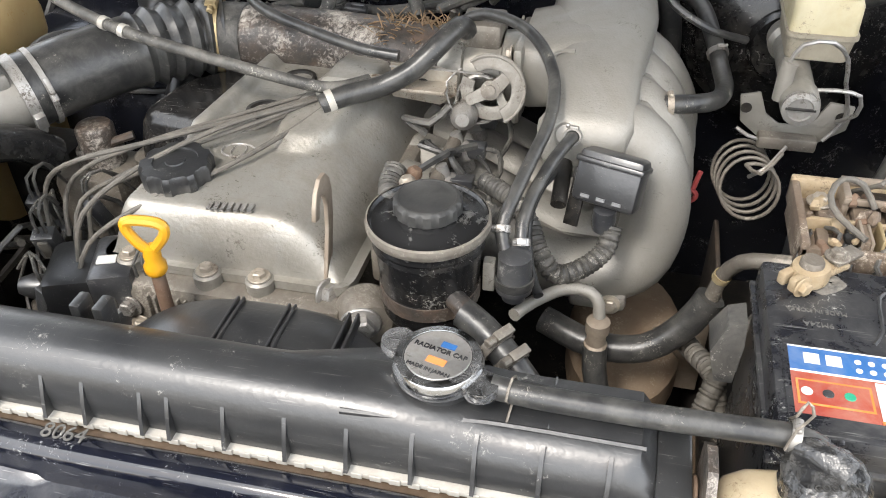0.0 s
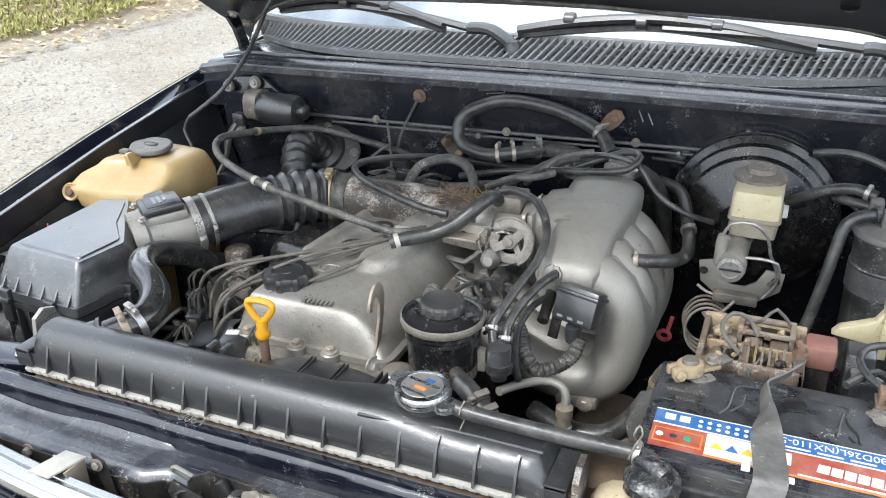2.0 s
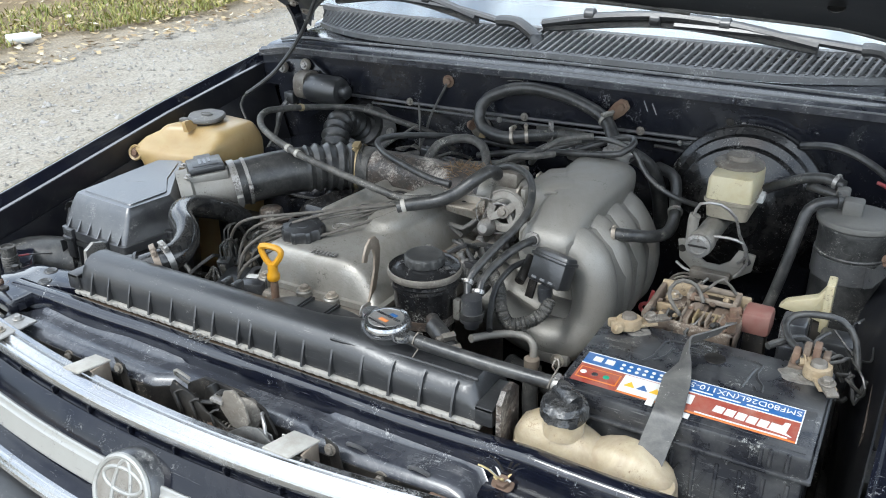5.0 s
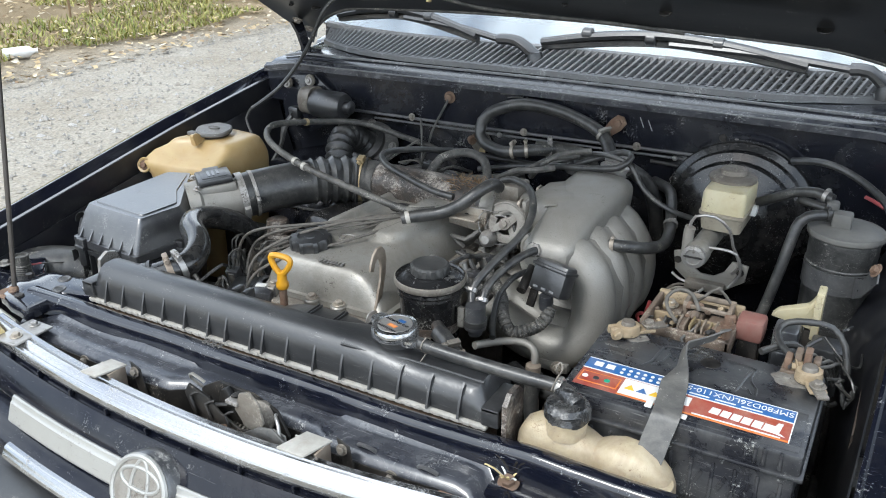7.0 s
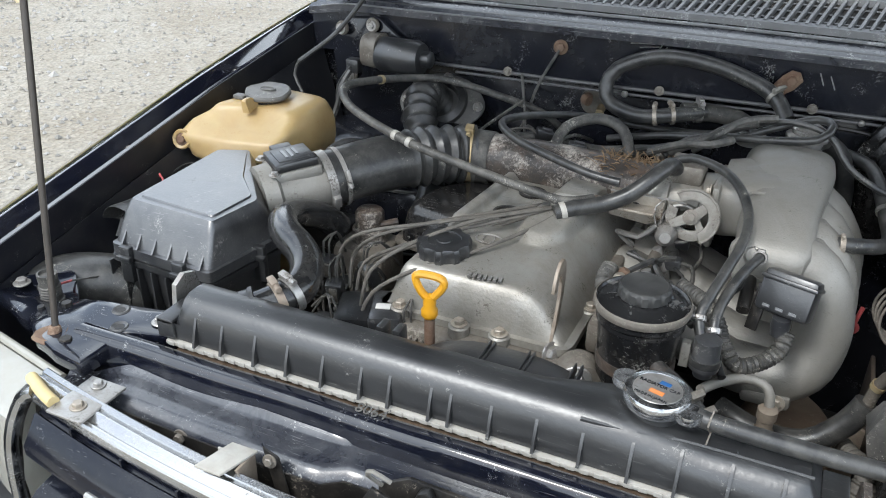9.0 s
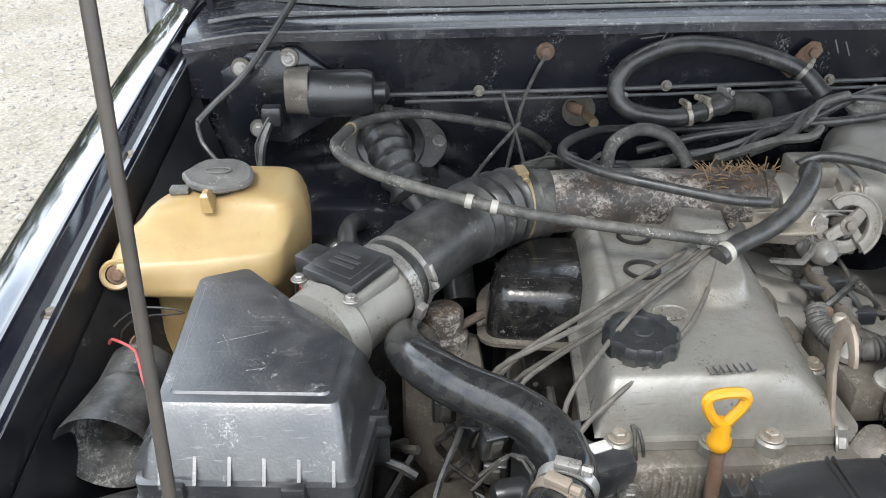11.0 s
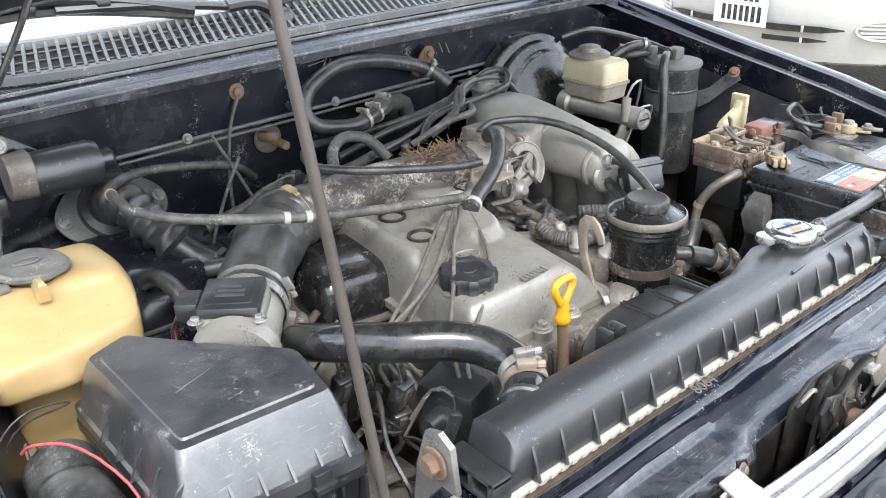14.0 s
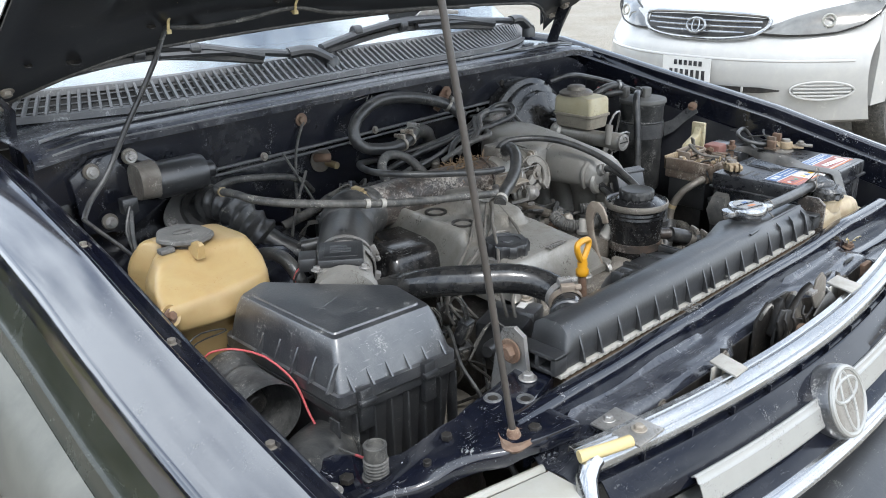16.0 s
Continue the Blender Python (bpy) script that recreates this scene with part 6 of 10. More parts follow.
dip = thing("dipstick", (-0.361, 0.474, 0.90), "yellow looped dipstick handle on a rusty tube", "dipstick")
DM = Matrix.Translation((-0.362, 0.474, 0.0)) @ Matrix.Rotation(radians(8), 4, "Z")
loop_pts = [DM @ Vector(q) for q in ((-0.003, 0, 0.979), (-0.009, 0, 0.985), (-0.015, 0, 0.996), (-0.0165, 0, 1.004), (-0.012, 0, 1.0075), (0.0, 0, 1.008), (0.012, 0, 1.006), (0.0165, 0, 1.001), (0.014, 0, 0.993), (0.008, 0, 0.985), (0.003, 0, 0.979))]
part("handle", tube(loop_pts, 0.0046, 8, 0.003), YELLOW, dip, "yellow plastic loop")
part("collar", lathe([(0, 0.955), (0.008, 0.955), (0.0095, 0.958), (0.0095, 0.964), (0.007, 0.968), (0.0075, 0.974), (0.006, 0.982), (0, 0.983)], 18, (-0.362, 0.474, 0)), YELLOW, dip)
part("guide_tube", tube([(-0.362, 0.474, 0.957), (-0.360, 0.472, 0.90), (-0.355, 0.472, 0.80)], 0.006, 12), RUST, dip)

# power steering reservoir
PX, PY = -0.142, 0.534
CAP_GREY = surface("matt_black_cap", (0.016, 0.016, 0.016), 0.5, second=(0.028, 0.028, 0.027), grime=(0.09, 0.088, 0.082), grime_amount=0.25, grime_scale=50, bump=0.1)
WORN_LID = surface("paint_worn_to_metal", (0.010, 0.010, 0.0105), 0.26, second=(0.02, 0.02, 0.02), grime=(0.24, 0.235, 0.22), grime_amount=0.24, spread=0.05, grime_scale=40, bump=0.15, spec=0.6)
ps = thing("steering_fluid_reservoir", (PX, PY, 0.80), "round black steel power-steering reservoir with worn paint", "fluid reservoir")
part("body", lathe([(0, 0.905), (0.038, 0.905), (0.0415, 0.912), (0.0420, 0.940), (0.0445, 0.972), (0.0450, 0.978), (0.0470, 0.980), (0.0460, 0.984), (0.0475, 0.987), (0.0465, 0.991), (0.0485, 0.995)], 48, (PX, PY, 0)), WORN_BLACK, ps)
part("lid", lathe([(0.0480, 0.994), (0.0500, 0.995), (0.0512, 0.999), (0.0505, 1.003), (0.0485, 1.004), (0.0465, 1.0015), (0.041, 1.0025), (0.035, 1.0065), (0.028, 1.0085), (0, 1.0085)], 48, (PX, PY, 0)), WORN_LID, ps, "dome worn to bare metal in patches")
part("rim_wear", lathe([(0.0503, 0.9948), (0.0517, 0.9985), (0.0517, 1.0005), (0.0509, 1.0038), (0.0492, 1.0048)], 48, (PX, PY, 0)), GRIME_ALU, ps, "bare worn metal rim")
part("cap", lathe([(0.022, 1.006), (0.0258, 1.008), (0.0268, 1.010), (0.0268, 1.0195), (0.0256, 1.0218), (0.0235, 1.0222), (0.0225, 1.0215), (0, 1.0215)], 112, (PX, PY, 0), wobble=lambda a, i: 1 + (0.045 if (math.cos(14 * a) > -0.3 and i in (2, 3)) else 0)), CAP_GREY, ps, "black knurled screw cap with a flat top")
part("bracket_band", lathe([(0.0412, 0.925), (0.0432, 0.925), (0.0432, 0.938), (0.0412, 0.938)], 36, (PX, PY, 0)), RUSTY_BLACK, ps)
part("outlet", tube([(PX + 0.028, PY - 0.03, 0.945), (-0.095, 0.487, 0.943)], 0.009, 12), RUSTY_BLACK, ps)
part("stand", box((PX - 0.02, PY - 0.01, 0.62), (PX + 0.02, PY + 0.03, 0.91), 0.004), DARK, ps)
hose("steering_hose", [(-0.104, 0.490, 0.944), (-0.085, 0.480, 0.938), (-0.06, 0.462, 0.925), (-0.03, 0.440, 0.90), (0.0, 0.42, 0.865), (0.02, 0.41, 0.80)], 0.0125, RUBBER, "thick black steering hose below the reservoir", clamps=((0.2, GRIME_ALU), (0.26, GRIME_ALU)))

# intake plenum, runners and throttle
intake = thing("intake_manifold", (-0.04, 0.8, 0.78), "matt cast aluminium intake manifold with curved runners", "intake manifold")


def plenum_sections():
    out = []
    for y, cx, hx, zt, zb in ((0.671, -0.027, 0.020, 1.006, 0.985), (0.675, -0.027, 0.033, 1.017, 0.978), (0.687, -0.028, 0.040, 1.026, 0.974), (0.72, -0.029, 0.042, 1.034, 0.972), (0.78, -0.031, 0.045, 1.045, 0.970), (0.84, -0.031, 0.052, 1.053, 0.970), (0.89, -0.033, 0.058, 1.058, 0.972), (0.925, -0.034, 0.057, 1.057, 0.978), (0.942, -0.037, 0.044, 1.050, 0.985), (0.950, -0.037, 0.034, 1.036, 0.995)):
        cz, hz = (zt + zb) / 2, (zt - zb) / 2
        out.append([(a + 0.10 * (b - cz), y, b) for a, b in superloop(cx, cz, hx, hz, 44, 3.6)])
    return out


plenum = part("plenum", loft(plenum_sections()), ALU_MATT, intake)
part("throat", loft([[(x, a, b) for a, b in superloop(cy, cz, hy, hz, 36, 4.0)] for x, cy, hy, cz, hz in ((-0.106, 0.842, 0.058, 1.003, 0.040), (-0.096, 0.842, 0.060, 1.004, 0.041), (-0.070, 0.846, 0.066, 1.008, 0.041), (-0.045, 0.850, 0.074, 1.010, 0.041), (-0.025, 0.852, 0.078, 1.010, 0.038))]), ALU_MATT, plenum)
part("rib", tube([(-0.060, 0.694, 1.022), (-0.071, 0.696, 1.008), (-0.071, 0.697, 0.990), (-0.064, 0.698, 0.975)], 0.0045, 8), ALU_MATT, plenum)
part("servo_union", lathe([(0, 0), (0.011, 0), (0.011, 0.012), (0.0085, 0.013), (0.0085, 0.017), (0.0125, 0.018), (0.0125, 0.027), (0.008, 0.028), (0.008, 0.036), (0, 0.037)], 6, (0.004, 0.765, 1.0), (1, 0.1, -0.03)), BRASS, plenum, "dull brass union")
part("end_flange", lathe([(0.018, 0), (0.022, 0.001), (0.023, 0.006), (0.020, 0.010), (0.0, 0.011)], 28, (-0.046, 0.684, 0.984), (-0.1, -1, 0.1)), ALU, plenum)
part("vent_boss", lathe([(0, -0.03), (0.013, -0.03), (0.012, 0.0), (0.009, 0.006), (0, 0.007)], 18, (-0.047, 0.676, 1.008), (0, -1, 0.5)), ALU_MATT, plenum)
for i, y in enumerate((0.712, 0.772, 0.832, 0.892)):
    f = 0.006 * i
    pts = [(-0.008, y, 0.992), (0.010, y + 0.002, 0.988), (0.029, y, 0.970), (0.042 + f * 0.4, y - 0.004, 0.934), (0.043 + f * 0.4, y - 0.010, 0.895), (0.032 + f * 0.4, y - 0.020, 0.864), (0.004, y - 0.026, 0.849), (-0.05, y - 0.028, 0.852), (-0.11, y - 0.020, 0.872), (-0.17, y - 0.01, 0.895), (-0.22, y, 0.905)]
    part("runner", tube(pts, lambda u: 0.0345 - 0.004 * min(1, u * 1.5), 24, 0.010), ALU_MATT, intake)
    path = pts
outer, inner = [], []
for k in range(9):
    a, b = path[max(0, k - 1)], path[min(len(path) - 1, k + 1)]
    dx, dz = b[0] - a[0], b[2] - a[2]
    q = math.hypot(dx, dz)
    outer.append((path[k][0] - dz / q * 0.0250, path[k][2] + dx / q * 0.0250))
    inner.append((path[k][0] + dz / q * 0.0160, path[k][2] - dx / q * 0.0160))
part("web", prism(outer + inner[::-1], 0.712, 0.890, "y"), ALU_MATT, intake)
part("lower_flange", box((-0.03, 0.652, 0.822), (0.028, 0.69, 0.842), 0.006), ALU_MATT, intake)
bolt((0.012, 0.652, 0.833), 0.007, (0, -1, 0.2), intake, ZINC)
part("head_flange", box((-0.225, 0.66, 0.86), (-0.205, 0.92, 0.93), 0.005), GRIME_ALU, intake)
tb = part("throttle_body", lathe([(0, -0.045), (0.038, -0.045), (0.040, -0.04), (0.040, -0.02), (0.035, -0.018), (0.035, 0.02), (0.042, 0.022), (0.044, 0.045), (0, 0.045)], 32, (-0.150, 0.818, 0.996), (1, 0.05, 0)), ALU, intake, "grimy throttle body")
part("mount_flange", box((-0.114, 0.775, 0.955), (-0.104, 0.865, 1.040), 0.006), ALU, tb)
for y, z in ((0.782, 0.963), (0.858, 0.963), (0.782, 1.032), (0.858, 1.032)):
    bolt((-0.115, y, z), 0.006, (-1, 0, 0), tb, ZINC)
part("idle_valve", box((-0.175, 0.80, 1.025), (-0.13, 0.85, 1.052), 0.005), GRIME_ALU, tb)

part("stub", tube([(-0.046, 0.680, 0.982), (-0.046, 0.655, 0.968), (-0.046, 0.635, 0.958)], 0.0075, 12), DARK, plenum)
part("cast_line", tube([(-0.074, 0.779, 1.036), (-0.066, 0.778, 1.0415), (-0.052, 0.776, 1.0435)], 0.0022, 6), ALU_MATT, plenum)

# throttle linkage
link_t = thing("throttle_linkage", (-0.13, 0.757, 0.98), "dusty grey throttle cam with springs and cable bracket", "throttle linkage")
TC = Vector((-0.132, 0.757, 1.003))
TM = axis_matrix(TC, (0.05, -1, 0.35))


def arc(r, a0, a1, n=16, h=0.0):
    return [TM @ Vector((r * math.cos(radians(a0 + (a1 - a0) * k / n)), r * math.sin(radians(a0 + (a1 - a0) * k / n)), h)) for k in range(n + 1)]




def band(r0, r1, a0, a1, h0, h1, n=18):
    ang = [radians(a0 + (a1 - a0) * k / n) for k in range(n + 1)]
    return prism([(r1 * math.cos(a), r1 * math.sin(a)) for a in ang] + [(r0 * math.cos(a), r0 * math.sin(a)) for a in reversed(ang)], h0, h1, "z", 0.0012, TM)


cam_plate = part("cam", band(0.0215, 0.034, -62, 128, -0.004, 0.004), CAM_GREY, link_t)
part("cam_rim", tube(arc(0.0345, -62, 128, 24, 0.004), 0.0018, 6, raw=True), CAM_GREY, cam_plate)
part("cam_rim", tube(arc(0.0345, -62, 128, 24, -0.004), 0.0018, 6, raw=True), CAM_GREY, cam_plate)
part("cam", band(0.018, 0.032, 158, 312, -0.014, -0.007), CAM_GREY, link_t)
part("spoke", prism([(-0.022, -0.018), (-0.004, -0.010), (0.009, -0.004), (0.024, 0.014), (0.018, 0.024), (0.002, 0.010), (-0.010, 0.002), (-0.026, -0.008)], -0.005, 0.002, "z", 0.001, TM), CAM_GREY, link_t)
part("spoke", prism([(0.004, -0.006), (0.012, -0.022), (0.022, -0.026), (0.026, -0.018), (0.016, -0.010), (0.010, 0.002)], -0.008, -0.002, "z", 0.001, TM), CAM_GREY, link_t)
part("hub", lathe([(0, -0.02), (0.010, -0.02), (0.010, 0.003), (0.0055, 0.0035), (0.0055, 0.008), (0, 0.0085)], 16, TC, (0.05, -1, 0.35)), GRIME_ALU, link_t)
part("return_wire", tube([TM @ Vector((-0.03, 0.02, 0.002)), TM @ Vector((-0.044, 0.006, 0.006)), TM @ Vector((-0.040, -0.018, 0.004)), TM @ Vector((-0.024, -0.034, -0.004))], 0.0011, 6), STEEL, link_t)
part("spring", tube([TM @ Vector((-0.012 + 0.024 * math.cos(k * 0.42), -0.012 + 0.024 * math.sin(k * 0.42), -0.034 + k * 0.00026)) for k in range(100)], 0.0019, 5, raw=True), STEEL, link_t)
part("inner_cable", tube([(-0.235, 0.752, 1.022), (-0.18, 0.75, 1.024), (-0.138, 0.744, 1.026)], 0.0012, 6), STEEL, link_t)
br = part("cable_bracket", prism([(-0.236, 0.985), (-0.185, 0.980), (-0.168, 0.992), (-0.166, 1.015), (-0.185, 1.022), (-0.236, 1.024)], 0.758, 0.762, "y", 0.001), ZINC, link_t, "zinc plated cable bracket with a round hole")
part("bracket_hole", lathe(disc_profile(0.007, 0.001, 0.0003), 18, (-0.202, 0.7578, 1.002), (0, -1, 0)), DARK, br)
bolt((-0.180, 0.758, 0.998), 0.006, (0, -1, 0), br, ZINC)
part("bracket_arm", box((-0.26, 0.735, 1.003), (-0.175, 0.762, 1.007), 0.001), ZINC, br)
part("damper", lathe([(0, -0.028), (0.014, -0.028), (0.015, -0.022), (0.011, -0.018), (0.015, -0.012), (0.012, -0.006), (0.015, 0.0), (0.013, 0.012), (0.007, 0.02), (0, 0.02)], 20, (-0.158, 0.752, 0.975), (0.1, -1, 0.2)), STEEL, link_t)
nest = bmesh.new()
rnd = random.Random(4)
for i in range(330):
    a = rnd.uniform(-0.9, 0.9)
    c = Vector((-0.235 + rnd.uniform(-0.035, 0.05), 0.842 + 0.036 * math.sin(a), 0.985 + 0.040 * math.cos(a)))
    d = Vector((rnd.gauss(0, 1), rnd.gauss(0, 1), rnd.gauss(0.5, 0.6))).normalized() * rnd.uniform(0.008, 0.026)
    add_tube(nest, [c, c + d * 0.5 + Vector((0, 0, 0.002)), c + d], rnd.uniform(0.0004, 0.0009), 4, 0.03)
tagged(solid("dry_twigs", nest, DRY, "brown dry grass and twigs caught on the intake pipe", "dry grass", kind="stuff"))

# air filter box
airbox = thing("air_filter_box", (-0.73, 0.56, 0.75), "dark grey plastic air filter box with ribbed sides, dusty", "air filter box")
AB_TOP = roundpoly([(-0.793, 0.484), (-0.655, 0.475), (-0.642, 0.553), (-0.698, 0.622), (-0.755, 0.692), (-0.798, 0.674)], 0.007)
AB_SEAM = roundpoly([(-0.810, 0.458), (-0.644, 0.446), (-0.622, 0.572), (-0.688, 0.650), (-0.757, 0.718), (-0.814, 0.692)], 0.008)
mixed = [tuple(0.25 * a + 0.75 * b for a, b in zip(p, q)) for p, q in zip(AB_SEAM, AB_TOP)]
lid = part("lid", loft([ring_at(AB_SEAM, 0.938), ring_at(AB_SEAM, 0.952), ring_at(AB_SEAM, 0.953, -0.006), ring_at(mixed, 0.992), ring_at(AB_TOP, 1.0035), ring_at(AB_TOP, 1.0065, -0.003)]), PLASTIC_GREY, airbox, "smooth lid with light scratches")
part("panel", loft([ring_at(AB_TOP, 1.006, -0.014), ring_at(AB_TOP, 1.0085, -0.016)]), PLASTIC_GREY, lid)
for sa, sb in (((-0.76, 0.56), (-0.72, 0.575)), ((-0.757, 0.572), (-0.75, 0.556)), ((-0.70, 0.62), (-0.685, 0.628)), ((-0.73, 0.52), (-0.715, 0.523))):
    part("scratch", tube([(*sa, 1.0083), (*sb, 1.0083)], 0.0004, 4, 0.05), COWL, lid)
part("tray", loft([ring_at(AB_SEAM, 0.936, 0.002), ring_at(AB_SEAM, 0.928, 0.002), ring_at(AB_SEAM, 0.927, -0.006), ring_at(AB_SEAM, 0.84, -0.016), ring_at(AB_SEAM, 0.78, -0.022)]), PLASTIC, airbox, "ribbed lower tray")
for i in range(6):
    x = -0.79 + 0.026 * i
    y0 = 0.451 - 0.066 * (x + 0.72)
    part("rib", loft([[(x + dx, y0, 0.953), (x + dx, y0 + 0.014, 0.953), (x + dx, y0 + 0.027, 0.986), (x + dx, y0 + 0.019, 0.978)] for dx in (-0.0013, 0.0013)]), PLASTIC_GREY, lid)
for i in range(8):
    x = -0.815 + 0.024 * i
    part("rib", box((x - 0.0015, 0.449 - 0.066 * (x + 0.72), 0.80), (x + 0.0015, 0.466 - 0.066 * (x + 0.72), 0.926), 0.001), PLASTIC, airbox)
for i in range(5):
    y = 0.475 + 0.035 * i
    part("rib", loft([[(-0.816, y + dy, 0.953), (-0.806, y + dy, 0.953), (-0.796, y + dy, 0.985), (-0.802, y + dy, 0.98)] for dy in (-0.0014, 0.0014)]), PLASTIC_GREY, lid)
for x, y in ((-0.69, 0.448), (-0.78, 0.454), (-0.629, 0.53)):
    clip = bmesh.new()
    add_box(clip, (x - 0.009, y - 0.006, 0.905), (x + 0.009, y + 0.003, 0.956), 0.002)
    add_box(clip, (x - 0.011, y - 0.010, 0.936), (x + 0.011, y - 0.002, 0.944), 0.002)
    part("clip", clip, PLASTIC, airbox)
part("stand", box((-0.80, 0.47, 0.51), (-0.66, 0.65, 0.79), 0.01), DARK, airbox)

# air flow meter on the filter outlet
flow = thing("air_flow_meter", (-0.655, 0.65, 0.93), "grey cast air flow meter with a black cover", "air flow meter")
part("duct", lathe([(0, -0.055), (0.044, -0.055), (0.045, -0.035), (0.040, -0.03), (0.036, 0.03), (0.037, 0.05), (0, 0.05)], 32, (-0.648, 0.652, 0.982), (0.62, 0.78, 0.08)), ALU_MATT, flow)
FM = Matrix.Translation((-0.655, 0.650, 1.015)) @ Matrix.Rotation(radians(-38), 4, "Z") @ Matrix.Rotation(radians(4), 4, "X")
part("housing", add_box(bmesh.new(), (-0.032, -0.034, -0.012), (0.032, 0.034, 0.006), 0.004, FM), ALU_MATT, flow)
fc = part("cover", add_box(bmesh.new(), (-0.030, -0.030, 0.006), (0.030, 0.030, 0.018), 0.003, FM), PLASTIC, flow, "black cover with raised bars")
part("raised_panel", add_box(bmesh.new(), (-0.022, -0.022, 0.0178), (0.022, 0.022, 0.0195), 0.001, FM), PLASTIC, fc)
for i in range(3):
    part("raised_mark", add_box(bmesh.new(), (-0.014, -0.010 + 0.008 * i, 0.019), (0.014 - 0.006 * (i == 2), -0.006 + 0.008 * i, 0.0205), 0.0, FM), PLASTIC_GREY, fc)
part("connector", add_box(bmesh.new(), (-0.056, -0.014, -0.006), (-0.032, 0.016, 0.014), 0.003, FM), PLASTIC, flow, "black plug")
for i in range(3):
    part("wire", tube([FM @ Vector((-0.054, -0.006 + 0.007 * i, -0.004)), FM @ Vector((-0.064, -0.008 + 0.008 * i, -0.02)), FM @ Vector((-0.060, -0.01, -0.06)), FM @ Vector((-0.05, 0.0, -0.10))], 0.0017, 6), RED_WIRE if i == 1 else RUBBER, flow)
for s in (-1, 1):
    bolt(FM @ Vector((0.031 * s, -0.033, 0.006)), 0.005, (0, 0, 1), flow, STEEL)

# ribbed intake hose and metal pipe
IH = [(-0.625, 0.684, 0.986), (-0.592, 0.728, 0.992), (-0.556, 0.770, 0.996), (-0.520, 0.812, 0.996), (-0.490, 0.842, 0.993), (-0.468, 0.855, 0.991)]
inlet = thing("intake_hose", (-0.55, 0.77, 0.95), "black rubber intake hose with a ribbed bend", "hose")
def inlet_radius(u):
    if u < 0.55:
        return 0.0405
    return 0.0415 + 0.0035 * math.cos(2 * math.pi * (u - 0.55) / 0.09)
part("tube", tube(IH, inlet_radius, 32, 0.004), RUBBER, inlet)
clamp_ring(IH[0], Vector(IH[1]) - Vector(IH[0]), 0.0415, 0.012, inlet, STEEL, screw=(0.6, -0.5, -0.3))
clamp_ring((-0.612, 0.701, 0.988), Vector(IH[1]) - Vector(IH[0]), 0.0412, 0.006, inlet, STEEL, screw=(0.6, -0.5, 0.3))
part("nipple", tube([(-0.575, 0.785, 0.990), (-0.613, 0.807, 0.985)], 0.010, 12), RUBBER, inlet)
pipe = thing("intake_pipe", (-0.35, 0.86, 0.95), "rust-flecked black metal intake pipe", "pipe")
part("tube", tube([(-0.485, 0.850, 0.991), (-0.40, 0.858, 0.992), (-0.30, 0.852, 0.993), (-0.19, 0.826, 0.995)], 0.0365, 32), RUSTY_BLACK, pipe)
part("flange", lathe([(0.036, 0), (0.041, 0), (0.041, 0.012), (0.036, 0.012)], 28, (-0.20, 0.828, 0.995), (1, -0.2, 0)), RUSTY_BLACK, pipe)
clamp_ring((-0.474, 0.853, 0.991), (1, 0.25, 0), 0.0405, 0.014, pipe, BRASS, screw=(0, -0.2, 1), label="yellowed clamp band")
part("sleeve", lathe([(0.038, 0), (0.0395, 0.002), (0.0395, 0.03), (0.038, 0.032)], 32, (-0.468, 0.8535, 0.991), (1, 0.05, 0)), RUBBER_DUSTY, pipe)

# black box with a flange beside the rocker cover
cover_box = thing("heat_shield_box", (-0.46, 0.76, 0.85), "black painted metal box with a rusty flange", "engine cover")
CB = roundpoly([(-0.518, 0.712), (-0.425, 0.700), (-0.385, 0.755), (-0.375, 0.835), (-0.46, 0.845), (-0.505, 0.80)], 0.02)
part("shell", loft([ring_at(CB, 0.905, 0.006), ring_at(CB, 0.925, 0.003), ring_at(CB, 0.946, -0.002), ring_at(CB, 0.958, -0.010), ring_at(CB, 0.962, -0.022)]), WORN_BLACK, cover_box)
part("flange", loft([ring_at(CB, 0.900, 0.016), ring_at(CB, 0.905, 0.017)]), GRIME_ALU, cover_box)
part("prong", tube([(-0.525, 0.715, 0.93), (-0.545, 0.705, 0.925), (-0.56, 0.70, 0.918)], 0.005, 8), RUSTY_BLACK, cover_box)
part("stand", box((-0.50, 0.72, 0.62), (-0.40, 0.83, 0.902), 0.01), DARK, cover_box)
cap2 = thing("thermostat_cap", (-0.566, 0.706, 0.88), "black round cap on a grimy housing", "cap")
part("cap", lathe([(0, 0), (0.026, 0), (0.026, 0.02), (0.021, 0.024), (0.021, 0.045), (0.018, 0.049), (0, 0.05)], 28, (-0.566, 0.706, 0.895)), RUSTY_BLACK, cap2)
part("housing", box((-0.61, 0.665, 0.62), (-0.525, 0.74, 0.897), 0.012), GRIME_ALU, cap2)
part("casting", box((-0.70, 0.70, 0.62), (-0.605, 0.76, 0.905), 0.012), DARK, cap2)

